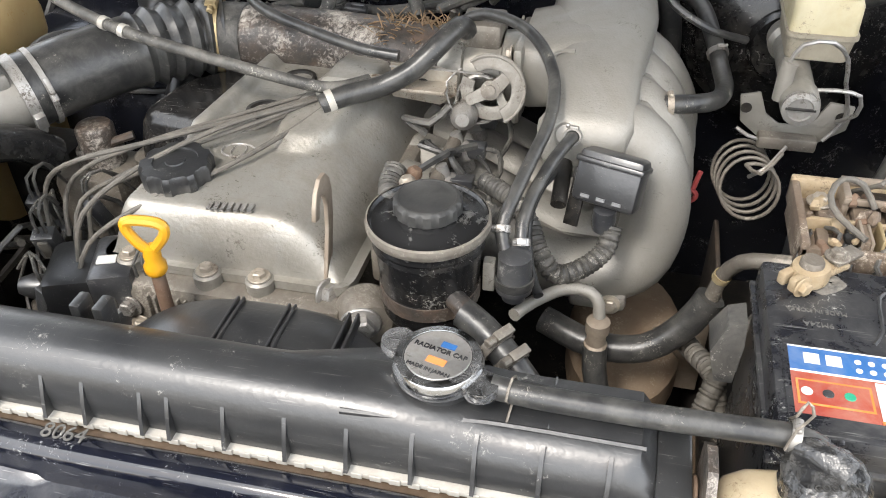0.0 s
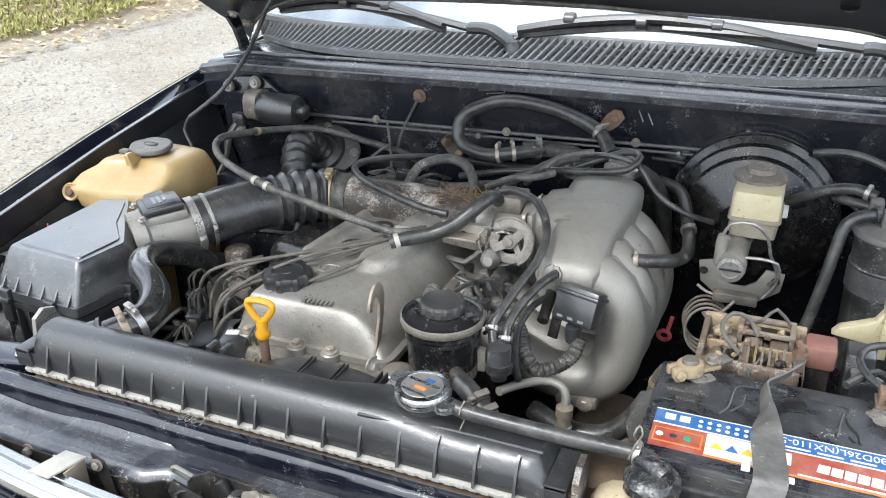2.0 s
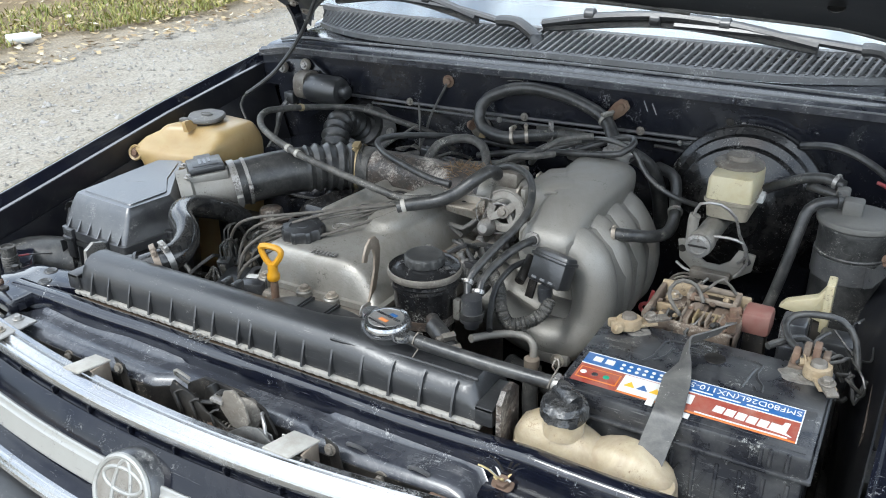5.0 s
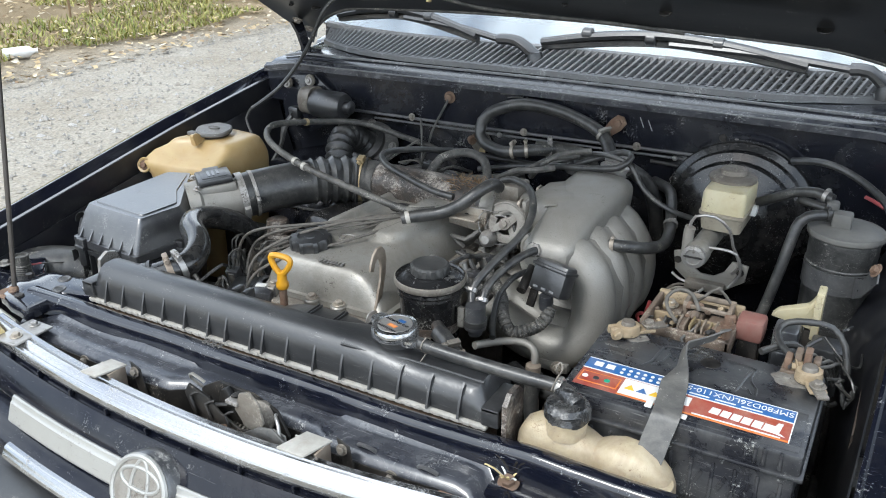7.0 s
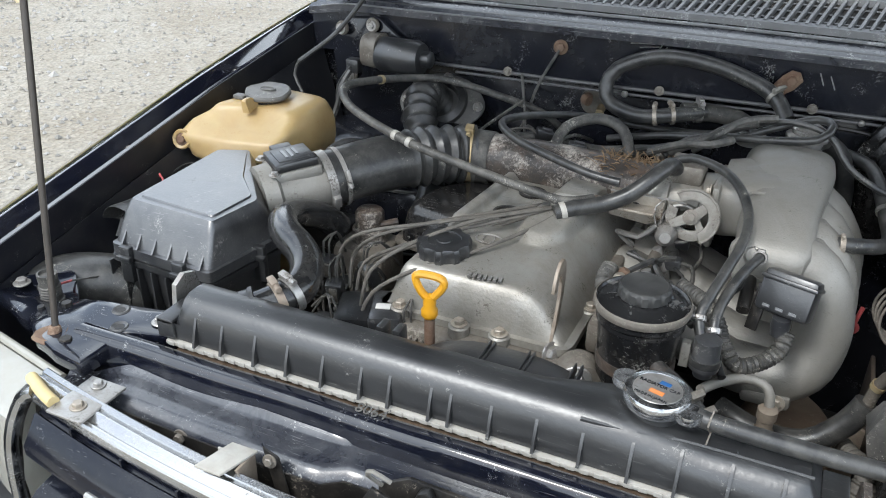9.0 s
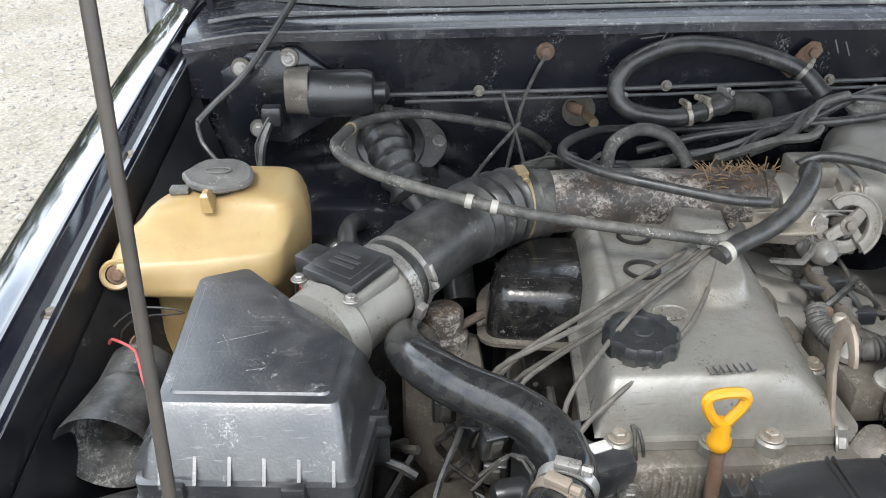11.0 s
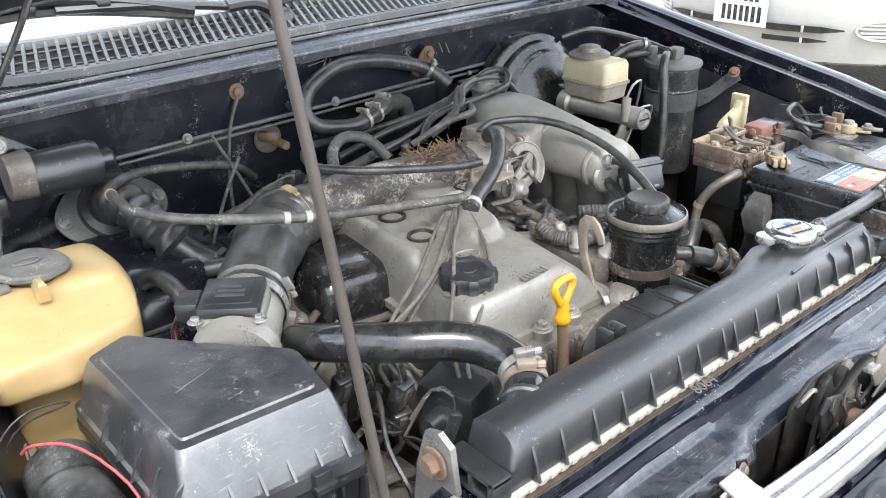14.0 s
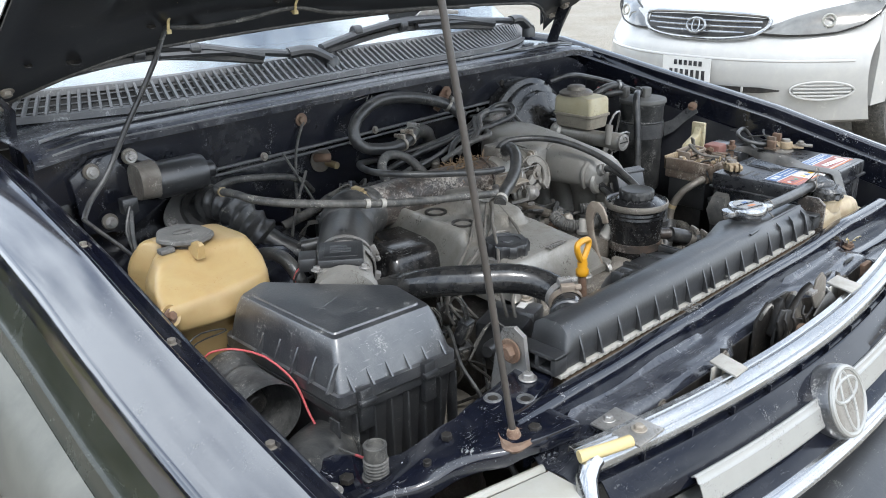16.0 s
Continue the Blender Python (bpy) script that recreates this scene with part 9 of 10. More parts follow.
hose("vapour_hose", [(0.328, 0.89, 1.070), (0.30, 0.90, 1.072), (0.285, 0.915, 1.068), (0.295, 0.93, 1.062), (0.33, 0.92, 1.06)], 0.0065, RUBBER, "black hose loop behind the canister", "hose")
red = thing("red_cable_end", (0.41, 0.90, 1.08), "short red cable near the wing", "cable")
part("sleeve", tube([(0.368, 0.992, 1.064), (0.381, 0.984, 1.062), (0.396, 0.972, 1.058)], 0.003, 8), RED_WIRE, red)
hose("wiring", [(0.25, 1.04, 1.09), (0.30, 1.02, 1.10), (0.35, 1.0, 1.09), (0.40, 0.95, 1.07), (0.415, 0.88, 1.05)], 0.006, RUBBER, "black wiring loom along the wing", "cable", 8)

# ---- battery and its neighbours ----
battery = thing("battery", (0.248, 0.458, 0.785), "black car battery with a red and blue label, dusty top", "battery")
part("case", box((0.121, 0.3755, 0.785), (0.375, 0.541, 0.966), 0.006), BATTERY, battery)
for i in range(11):
    part("rib", box((0.135 + 0.0225 * i, 0.3735, 0.80), (0.139 + 0.0225 * i, 0.376, 0.955), 0.001), BATTERY, battery)
blid = part("lid", box((0.1175, 0.372, 0.966), (0.3785, 0.5445, 0.9935), 0.005), BATTERY, battery, "dusty black lid with moulded lines")
part("lid_step", box((0.124, 0.378, 0.9930), (0.372, 0.452, 0.9945), 0.001), BATTERY, blid)
for pts in ([(0.186, 0.462), (0.194, 0.478), (0.196, 0.505), (0.202, 0.520), (0.225, 0.523), (0.232, 0.53)], [(0.196, 0.470), (0.206, 0.485), (0.208, 0.505)], [(0.270, 0.523), (0.295, 0.520), (0.306, 0.516), (0.304, 0.500), (0.307, 0.486), (0.314, 0.475), (0.315, 0.462)], [(0.301, 0.507), (0.298, 0.49), (0.2945, 0.463)], [(0.306, 0.470), (0.310, 0.462)]):
    part("moulded_line", tube([(x, y, 0.9936) for x, y in pts], 0.0015, 6), PLASTIC, blid)
part("handle_recess", lathe(disc_profile(0.012, 0.0012, 0.0003), 20, (0.256, 0.506, 0.9930)), DARK, blid)
LZ = 0.9948
lab = part("label_sheet", box((0.1285, 0.389, 0.9935), (0.361, 0.4495, LZ), 0.0), LABEL_RED, battery, "printed red and blue label")
def flat(x0, x1, y0, y1, mt, nm, h=0.0004, lb=""):
    return part(nm, box((x0, y0, LZ - 0.0002), (x1, y1, LZ + h), 0.0), mt, lab, lb)
flat(0.1285, 0.361, 0.427, 0.4495, LABEL_BLUE, "blue_band")
flat(0.1285, 0.361, 0.4255, 0.427, LABEL_WHITE, "white_line", 0.0005)
flat(0.1795, 0.361, 0.3892, 0.3915, LABEL_ORANGE, "orange_stripe", 0.0005)
flat(0.3600, 0.3612, 0.3888, 0.4497, LABEL_WHITE, "white_line", 0.0007)
flat(0.1285, 0.3600, 0.4486, 0.4497, LABEL_WHITE, "white_line", 0.0007)
part("rim", box((0.1145, 0.3690, 0.9645), (0.3815, 0.5475, 0.9695), 0.0018), BATTERY, blid)
for x in (0.128, 0.136, 0.144, 0.152, 0.322, 0.331, 0.340, 0.356):
    part("grip", box((x, 0.3700, 0.972), (x + 0.0042, 0.3745, 0.9925), 0.001), BATTERY, blid)
for i in range(9):
    for r in range(4):
        part("moulded_mark", prism([(0.142 + 0.0245 * i + 0.011 * (r % 2), 0.825 + 0.033 * r), (0.145 + 0.0245 * i + 0.011 * (r % 2), 0.822 + 0.033 * r), (0.152 + 0.0245 * i + 0.011 * (r % 2), 0.840 + 0.033 * r), (0.149 + 0.0245 * i + 0.011 * (r % 2), 0.843 + 0.033 * r)], 0.3742, 0.3758, "y"), BATTERY, battery)
flat(0.180, 0.228, 0.392, 0.424, LABEL_WHITE, "white_panel", 0.0005)
flat(0.131, 0.177, 0.397, 0.419, LABEL_ORANGE, "orange_panel")
flat(0.1325, 0.1755, 0.3985, 0.4175, LABEL_RED, "red_panel", 0.0005)
for x, mt in ((0.137, LABEL_WHITE), (0.150, BATTERY), (0.163, LABEL_GREEN)):
    part("printed_dot", lathe(disc_profile(0.0036, 0.0014, 0.0002), 16, (x, 0.408, LZ - 0.0004)), mt, lab)
for x, mt in ((0.190, LABEL_YELLOW), (0.204, LABEL_BLUE), (0.218, LABEL_YELLOW)):
    part("printed_sign", prism([(x - 0.006, 0.403), (x + 0.006, 0.403), (x, 0.413)], LZ, LZ + 0.0009, "z"), mt, lab)
for r in range(2):
    for i in range(6):
        part("printed_dot", lathe(disc_profile(0.0022, 0.0012, 0.0002), 12, (0.172 + 0.0085 * i, 0.433 + 0.008 * r, LZ - 0.0002)), LABEL_WHITE, lab)
flat(0.238, 0.256, 0.404, 0.421, LABEL_WHITE, "white_panel", 0.0006)
R180 = Matrix.Rotation(radians(180), 4, "Z")
text_mesh("SMF80D26L(NX110-5L)", 0.0125, Matrix.Translation((0.297, 0.441, LZ + 0.0002)) @ R180, LABEL_WHITE, "lettering", lab, "white model lettering")
for i in range(3):
    flat(0.25 + 0.028 * i, 0.272 + 0.028 * i, 0.430, 0.4325, LABEL_WHITE, "printed_line", 0.0005)
part("brand_mark", prism([(0.2775, 0.4035), (0.3445, 0.3985), (0.3555, 0.3965), (0.3495, 0.4005), (0.3515, 0.4185), (0.3465, 0.4185), (0.3445, 0.4115), (0.2795, 0.4145)], LZ - 0.0001, LZ + 0.0008), LABEL_WHITE, lab, "plain white brand shape")
for x0 in (0.2875, 0.2985, 0.3095, 0.3205, 0.3315):
    part("brand_gap", prism([(x0, 0.400), (x0 + 0.0015, 0.400), (x0 + 0.0035, 0.416), (x0 + 0.002, 0.416)], LZ + 0.0002, LZ + 0.0010), LABEL_RED, lab)
flat(0.262, 0.352, 0.3925, 0.3945, LABEL_WHITE, "printed_line", 0.0005)
for i in range(2):
    flat(0.138 + 0.014 * i, 0.148 + 0.014 * i, 0.434, 0.444, LABEL_WHITE, "printed_sign", 0.0005)
text_mesh("MADE IN KOREA", 0.0055, Matrix.Translation((0.152, 0.490, 0.9937)) @ R180, PLATE_GREY, "lettering", blid)
text_mesh("9M24A", 0.007, Matrix.Translation((0.152, 0.476, 0.9937)) @ R180, PLATE_GREY, "lettering", blid)


def terminal(x, y, mt, lb, turn):
    t = thing("battery_terminal_clamp", (x, y, 0.994), lb, "terminal clamp", "battery terminals")
    m = Matrix.Translation((x, y, 0)) @ Matrix.Rotation(radians(turn), 4, "Z")
    part("post", lathe([(0, 0), (0.0095, 0), (0.0085, 0.018), (0.0075, 0.0195), (0, 0.0195)], 20, (x, y, 0.994)), GRIME_ALU, t)
    part("ring", lathe([(0.0090, 0), (0.0145, 0), (0.0150, 0.004), (0.0135, 0.012), (0.0090, 0.013), (0.0090, 0)], 22, (x, y, 0.996), wobble=lambda a, i: 1 + 0.08 * math.sin(2 * a)), mt, t)
    part("jaw", add_box(bmesh.new(), (-0.024, -0.008, 0.996), (-0.008, -0.001, 1.008), 0.002, m), mt, t)
    part("jaw", add_box(bmesh.new(), (-0.024, 0.002, 0.996), (-0.008, 0.009, 1.007), 0.002, m), mt, t)
    part("strap", add_box(bmesh.new(), (0.008, -0.009, 0.997), (0.034, 0.010, 1.001), 0.001, m), mt, t)
    part("lug", add_box(bmesh.new(), (0.022, -0.007, 1.0008), (0.050, 0.006, 1.0045), 0.001, m), GRIME_ALU, t)
    bolt(m @ Vector((-0.018, -0.009, 1.002)), 0.0055, (m.to_3x3() @ Vector((0, -1, 0))), t, mt)
    bolt(m @ Vector((0.028, 0.0, 1.0045)), 0.006, (0, 0, 1), t, GRIME_ALU)
    return t


terminal(0.149, 0.524, OCHRE, "yellowed battery clamp, dusty", 42)
terminal(0.361, 0.522, OCHRE, "corroded brown battery clamp", -65)
hose("battery_cable", [(0.342, 0.552, 1.0), (0.325, 0.568, 1.004), (0.315, 0.590, 1.010), (0.322, 0.606, 1.018), (0.345, 0.612, 1.022), (0.372, 0.618, 1.018), (0.390, 0.612, 1.0), (0.398, 0.60, 0.97)], 0.0042, RUBBER, "looped black battery cable", "cable", 10)
hose("battery_cable", [(0.303, 0.555, 0.998), (0.318, 0.573, 1.0), (0.335, 0.592, 0.998), (0.35, 0.60, 0.985)], 0.0045, RUBBER, "black taped battery cable", "cable", 8)
for k in range(4):
    hose("battery_cable", [(0.352 + 0.005 * k, 0.545, 1.0), (0.356 + 0.008 * k, 0.562, 1.006 - 0.003 * k), (0.366 + 0.007 * k, 0.585, 0.99), (0.385, 0.60 + 0.006 * k, 0.95)], 0.0022, RUBBER_DUSTY, "thin dusty cable from the battery clamp", "cable", 8)
hose("battery_cable", [(0.196, 0.575, 1.0), (0.178, 0.598, 1.004), (0.172, 0.615, 1.012), (0.182, 0.632, 1.018), (0.200, 0.636, 1.012), (0.212, 0.628, 0.995)], 0.0026, LEAD, "dusty cable looping over the fuse carrier", "cable", 8)
hose("battery_cable", [(0.20, 0.66, 0.99), (0.215, 0.64, 1.012), (0.228, 0.655, 1.02), (0.245, 0.66, 1.0)], 0.002, LEAD, "thin dusty cable behind the fuse carrier", "cable", 8)

def crust(cx, cy, r, seed):
    """Dry pale corrosion spread over the lid round a terminal."""
    rows = []
    for i in range(7):
        f = i / 6
        row = []
        for k in range(29):
            a = 2 * math.pi * k / 28
            q = r * (1 + 0.45 * noise.noise((math.cos(a) * 1.6, math.sin(a) * 1.6, seed)))
            z = 0.9937 + 0.0026 * (1 - f) * (0.6 + noise.noise((f * 4, a * 3, seed)))
            row.append((cx + q * f * math.cos(a), cy + 0.75 * q * f * math.sin(a), max(0.9934, z) if i < 6 else 0.9925))
        rows.append(row)
    return sheet(rows)


CRUST = surface("terminal_corrosion", (0.26, 0.245, 0.21), 0.9, second=(0.12, 0.10, 0.08), amount=0.9, scale=90, grime=(0.05, 0.048, 0.046), grime_amount=0.45, grime_scale=70, bump=0.6, bump_scale=160)
part("corrosion_crust", crust(0.346, 0.517, 0.026, 2.0), CRUST, battery, "pale corrosion round the terminal")
part("corrosion_crust", crust(0.158, 0.524, 0.020, 5.0), CRUST, battery)

strap = thing("battery_strap", (0.235, 0.36, 0.91), "bent flat grey steel strap holding the battery down", "strap")
path = smooth_path([(0.257, 0.586, 1.003), (0.256, 0.566, 1.006), (0.250, 0.546, 1.007), (0.236, 0.526, 1.006), (0.226, 0.513, 1.006), (0.224, 0.502, 1.007), (0.228, 0.474, 1.004), (0.233, 0.43, 1.001), (0.237, 0.40, 0.9995), (0.240, 0.374, 0.998), (0.239, 0.366, 0.990), (0.236, 0.358, 0.975), (0.232, 0.345, 0.950), (0.229, 0.335, 0.935), (0.228, 0.325, 0.926)], 0.006)
rows = []
for i, p in enumerate(path):
    u = i / (len(path) - 1)
    w = 0.0065 + 0.0085 * min(1, max(0, (u - 0.30) / 0.22))
    tw = 1.15 * min(1, max(0, (0.52 - u) / 0.14)) * min(1, max(0.2, u / 0.12))
    rows.append([p + Vector((math.cos(tw) * w * s, 0.0, math.sin(tw) * w * (s + 0.3) + 0.0010 * (1 - s * s))) for s in (-1, -0.5, 0, 0.5, 1)])
part("band", sheet(rows, 0.0020), STRAP, strap)
bolt((0.229, 0.334, 0.937), 0.009, (0, -0.6, 0.8), strap, GRIME_ALU)
rodb = part("hold_down_rod", tube([(0.257, 0.584, 0.97), (0.257, 0.582, 1.020)], 0.0052, 10), RUST, strap, "rusty threaded rod")
part("nut", lathe([(0, 0), (0.009, 0), (0.009, 0.007), (0, 0.007)], 6, (0.257, 0.583, 1.004)), RUST, rodb)
part("paper_scrap", box((0.214, 0.381, 0.994), (0.222, 0.396, 0.9968), 0.001), LABEL_WHITE, strap, "torn white paper under the strap")
part("paper_scrap", box((0.252, 0.378, 0.994), (0.260, 0.386, 0.9962), 0.001), LABEL_WHITE, strap)

fuse = thing("fuse_carrier", (0.22, 0.62, 0.9), "brown-stained fuse link carrier behind the battery", "fuse box")
part("case", box((0.152, 0.572, 0.955), (0.262, 0.665, 0.978), 0.004), BROWN_PLASTIC, fuse)
part("lower_case", box((0.158, 0.578, 0.90), (0.256, 0.659, 0.9555), 0.004), PLASTIC, fuse)
for lo, hi in (((0.150, 0.570, 0.972), (0.264, 0.577, 0.990)), ((0.150, 0.660, 0.972), (0.264, 0.667, 0.998)), ((0.150, 0.57, 0.972), (0.157, 0.667, 0.995)), ((0.257, 0.57, 0.972), (0.264, 0.667, 0.990)), ((0.157, 0.612, 0.972), (0.257, 0.617, 0.990))):
    part("frame_bar", box(lo, hi, 0.002), OCHRE if lo[1] > 0.6 else BROWN_PLASTIC, fuse)
for i in range(6):
    part("fuse_link", box((0.166 + 0.015 * i, 0.582, 0.977), (0.176 + 0.015 * i, 0.608, 0.985 + 0.004 * (i % 3)), 0.002), RUST if i % 2 else BROWN_PLASTIC, fuse)
for i in range(3):
    part("fuse_link", box((0.170 + 0.028 * i, 0.622, 0.977), (0.190 + 0.028 * i, 0.652, 0.987), 0.002), BROWN_PLASTIC, fuse)
for i in range(9):
    part("terminal_blade", box((0.188 + 0.0075 * i, 0.580, 0.978), (0.1905 + 0.0075 * i, 0.607, 0.994 + 0.003 * (i % 2)), 0.0004), TAN if i % 3 else BRASS, fuse)
rnd = random.Random(17)
for k in range(26):
    p = Vector((rnd.uniform(0.155, 0.26), rnd.uniform(0.574, 0.662), rnd.uniform(0.984, 0.996)))
    q = rnd.uniform(0.003, 0.007)
    part("crust_lump", lathe([(0, -q), (q, -q * 0.6), (q * 1.1, 0), (q * 0.6, q * 0.7), (0, q * 0.8)], 7, p, (rnd.uniform(-0.5, 0.5), rnd.uniform(-0.5, 0.5), 1), wobble=lambda a, i: 1 + 0.3 * math.sin(2 * a + k)), rnd.choice((OCHRE, BROWN_PLASTIC, RUST, DARK)), fuse)
for k in range(7):
    x = 0.16 + 0.014 * k
    q = noise.noise((x * 90, k * 1.7, 0.4))
    part("wire", tube([(x, 0.60 + 0.008 * (k % 3), 0.985), (x + 0.012 * q, 0.588 - 0.006 * q, 0.992 + 0.008 * q), (x - 0.010 + 0.02 * q, 0.570 + 0.008 * q, 0.975 - 0.012 * q), (x - 0.02 * q, 0.560, 0.93), (x + 0.004 * (k % 3), 0.560, 0.88)], 0.0014 + 0.0004 * (k % 3), 6), RUBBER_DUSTY if k % 2 else RUBBER, fuse)
part("link_window", box((0.192, 0.640, 0.985), (0.246, 0.662, 0.991), 0.001), DARK, fuse)
for x in (0.189, 0.246):
    part("link_post", box((x, 0.636, 0.975), (x + 0.006, 0.664, 1.0), 0.001), TAN, fuse)
part("link_bar", box((0.189, 0.660, 0.994), (0.252, 0.665, 1.002), 0.001), TAN, fuse)
part("link_bar", box((0.189, 0.634, 0.992), (0.252, 0.638, 0.998), 0.001), TAN, fuse)
bolt((0.172, 0.64, 0.988), 0.007, (0, 0, 1), fuse, ZINC)
bolt((0.245, 0.59, 0.988), 0.008, (0, 0, 1), fuse, RUST)
part("stand", box((0.17, 0.59, 0.58), (0.25, 0.65, 0.902), 0.004), DARK, fuse)
wl = bmesh.new()
for k in range(4):
    add_tube(wl, [(0.156 + 0.008 * k, 0.568, 0.93), (0.150 + 0.008 * k, 0.556, 0.90), (0.14 + 0.01 * k, 0.55, 0.86), (0.13 + 0.01 * k, 0.56, 0.80)], 0.003, 6)
part("wires", wl, RUBBER_DUSTY, fuse)
rel = thing("covered_relay", (0.282, 0.61, 0.94), "relay under a faded red plastic cap", "relay")
part("cap", box((0.262, 0.612, 0.974), (0.296, 0.648, 1.003), 0.005), DULL_RED, rel)
part("stem", box((0.266, 0.616, 0.60), (0.292, 0.644, 0.975), 0.002), DARK, rel)
for x0, x1, y0, y1, zt, mt, lb in ((0.306, 0.336, 0.62, 0.655, 0.998, PLASTIC_GREY, "dusty grey relay behind the battery"), (0.310, 0.345, 0.588, 0.618, 0.985, PLASTIC_GREY, "dusty grey relay behind the battery"), (0.35, 0.39, 0.62, 0.66, 0.985, PLASTIC, "black relay beside the wing")):
    r = thing("relay", (x0, y0, 0.9), lb, "relay")
    part("body", box((x0, y0, 0.92), (x1, y1, zt), 0.004), mt, r)
    part("stem", box((x0 + 0.006, y0 + 0.006, 0.58), (x1 - 0.006, y1 - 0.006, 0.922), 0.002), DARK, r)
wb = thing("white_plastic_bracket", (0.335, 0.70, 0.95), "broken off-white plastic bracket", "bracket")
part("arm", prism([(0.292, 0.975), (0.300, 0.985), (0.336, 1.000), (0.346, 1.018), (0.349, 1.018), (0.349, 0.965), (0.33, 0.97)], 0.700, 0.716, "y", 0.002), BRAKE_PLASTIC, wb)
part("back", box((0.344, 0.694, 0.955), (0.354, 0.724, 1.024), 0.002), BRAKE_PLASTIC, wb)
part("stem", box((0.335, 0.70, 0.62), (0.352, 0.716, 0.965), 0.002), DARK, wb)
rnd = random.Random(31)
for i in range(9):
    p = Vector((0.36 + rnd.uniform(-0.03, 0.03), 0.60 + rnd.uniform(-0.05, 0.08), 0.985 + rnd.uniform(-0.03, 0.02)))
    pts = [p]
    for k in range(3):
        p = p + Vector((rnd.uniform(-0.01, 0.035), rnd.uniform(-0.05, 0.05), rnd.uniform(-0.03, 0.015)))
        p.x = min(p.x, 0.41)
        pts.append(p.copy())
    hose("wiring", pts, rnd.choice((0.0016, 0.0022, 0.003)), rnd.choice((RUBBER, RUBBER_DUSTY, LEAD)), "tangled thin wiring behind the battery", "cable", 6, group="battery wiring")
solder = thing("terminal_block", (0.335, 0.55, 0.99), "corroded brown cable terminals", "terminal block")
for i in range(4):
    part("lug", box((0.332 + 0.010 * i, 0.530 + 0.006 * (i % 2), 0.996), (0.340 + 0.010 * i, 0.548 + 0.006 * (i % 2), 1.012 + 0.006 * (i % 3)), 0.002), BROWN_PLASTIC if i % 2 else RUST, solder)
part("base", box((0.330, 0.526, 0.9935), (0.374, 0.552, 0.998), 0.001), BROWN_PLASTIC, solder)
tray = thing("battery_tray", (0.25, 0.46, 0.77), "black rusty battery tray", "tray")
part("pan", box((0.105, 0.36, 0.770), (0.395, 0.56, 0.786), 0.004), DARK, tray)
part("stand", box((0.15, 0.40, 0.52), (0.36, 0.52, 0.772), 0.004), DARK, tray)
boot = thing("rubber_boot", (0.115, 0.53, 0.93), "black rubber boot on a cable beside the battery", "cable boot")
part("flap", loft([[(0.098, 0.50, 0.90), (0.112, 0.50, 0.90), (0.112, 0.53, 0.90), (0.098, 0.53, 0.90)], [(0.090, 0.50, 0.93), (0.114, 0.50, 0.94), (0.114, 0.535, 0.94), (0.090, 0.535, 0.93)], [(0.100, 0.505, 0.955), (0.113, 0.505, 0.96), (0.113, 0.53, 0.96), (0.10, 0.53, 0.955)]]), STRAP, boot)

# coolant overflow tank
expansion = thing("coolant_overflow_tank", (0.17, 0.32, 0.80), "aged cream plastic coolant overflow tank", "overflow tank")
OT = roundpoly([(0.088, 0.330), (0.120, 0.306), (0.180, 0.298), (0.215, 0.302), (0.258, 0.312), (0.264, 0.345), (0.24, 0.364), (0.10, 0.366)], 0.022, 6)
body_secs = []
for x, y0, y1, zt in ((0.084, 0.325, 0.352, 0.930), (0.086, 0.318, 0.359, 0.945), (0.092, 0.312, 0.364, 0.957), (0.104, 0.307, 0.367, 0.965), (0.124, 0.303, 0.368, 0.969), (0.150, 0.300, 0.368, 0.968), (0.168, 0.304, 0.366, 0.961), (0.178, 0.307, 0.364, 0.956), (0.188, 0.304, 0.366, 0.961), (0.204, 0.300, 0.367, 0.966), (0.224, 0.300, 0.367, 0.965), (0.242, 0.304, 0.365, 0.957), (0.256, 0.311, 0.361, 0.944), (0.263, 0.319, 0.356, 0.930), (0.265, 0.326, 0.350, 0.918)):
    y0, y1 = y0 + 0.019, y1 + 0.006
    body_secs.append([(x, a, b) for a, b in superloop((y0 + y1) / 2, (zt + 0.80) / 2, (y1 - y0) / 2, (zt - 0.80) / 2, 36, 4.5)])
part("tank", loft(body_secs), TANK_PALE, expansion)
part("neck", lathe([(0.022, 0), (0.022, 0.018), (0.024, 0.019), (0.024, 0.023), (0, 0.023)], 26, (0.142, 0.342, 0.960)), TANK_PALE, expansion)
CRUMPLED = surface("crumpled_black_film", (0.014, 0.014, 0.0145), 0.22, second=(0.03, 0.03, 0.03), amount=0.8, scale=60, grime=(0.12, 0.117, 0.11), grime_amount=0.28, spread=0.12, grime_scale=60, bump=0.9, bump_scale=85, spec=0.7)
oc = part("cap", lathe([(0.0, 0), (0.0245, 0), (0.0260, 0.003), (0.0250, 0.010), (0.0255, 0.014), (0.0215, 0.0195), (0.012, 0.021), (0, 0.0205)], 40, (0.142, 0.343, 0.980), wobble=lambda a, i: 1 + 0.13 * noise.noise((math.cos(a) * 3, math.sin(a) * 3, i * 1.7))), CRUMPLED, expansion, "black crumpled rubber cap with a moulded word")
part("hose_stub", tube([(0.128, 0.359, 0.996), (0.145, 0.348, 1.0), (0.152, 0.344, 0.998)], 0.010, 12), CRUMPLED, oc)
text_mesh("COOLANT", 0.006, Matrix.Translation((0.146, 0.330, 1.0012)) @ Matrix.Rotation(radians(15), 4, "Z"), RUBBER, "lettering", oc)
part("stand", box((0.12, 0.31, 0.55), (0.24, 0.36, 0.802), 0.004), DARK, expansion)
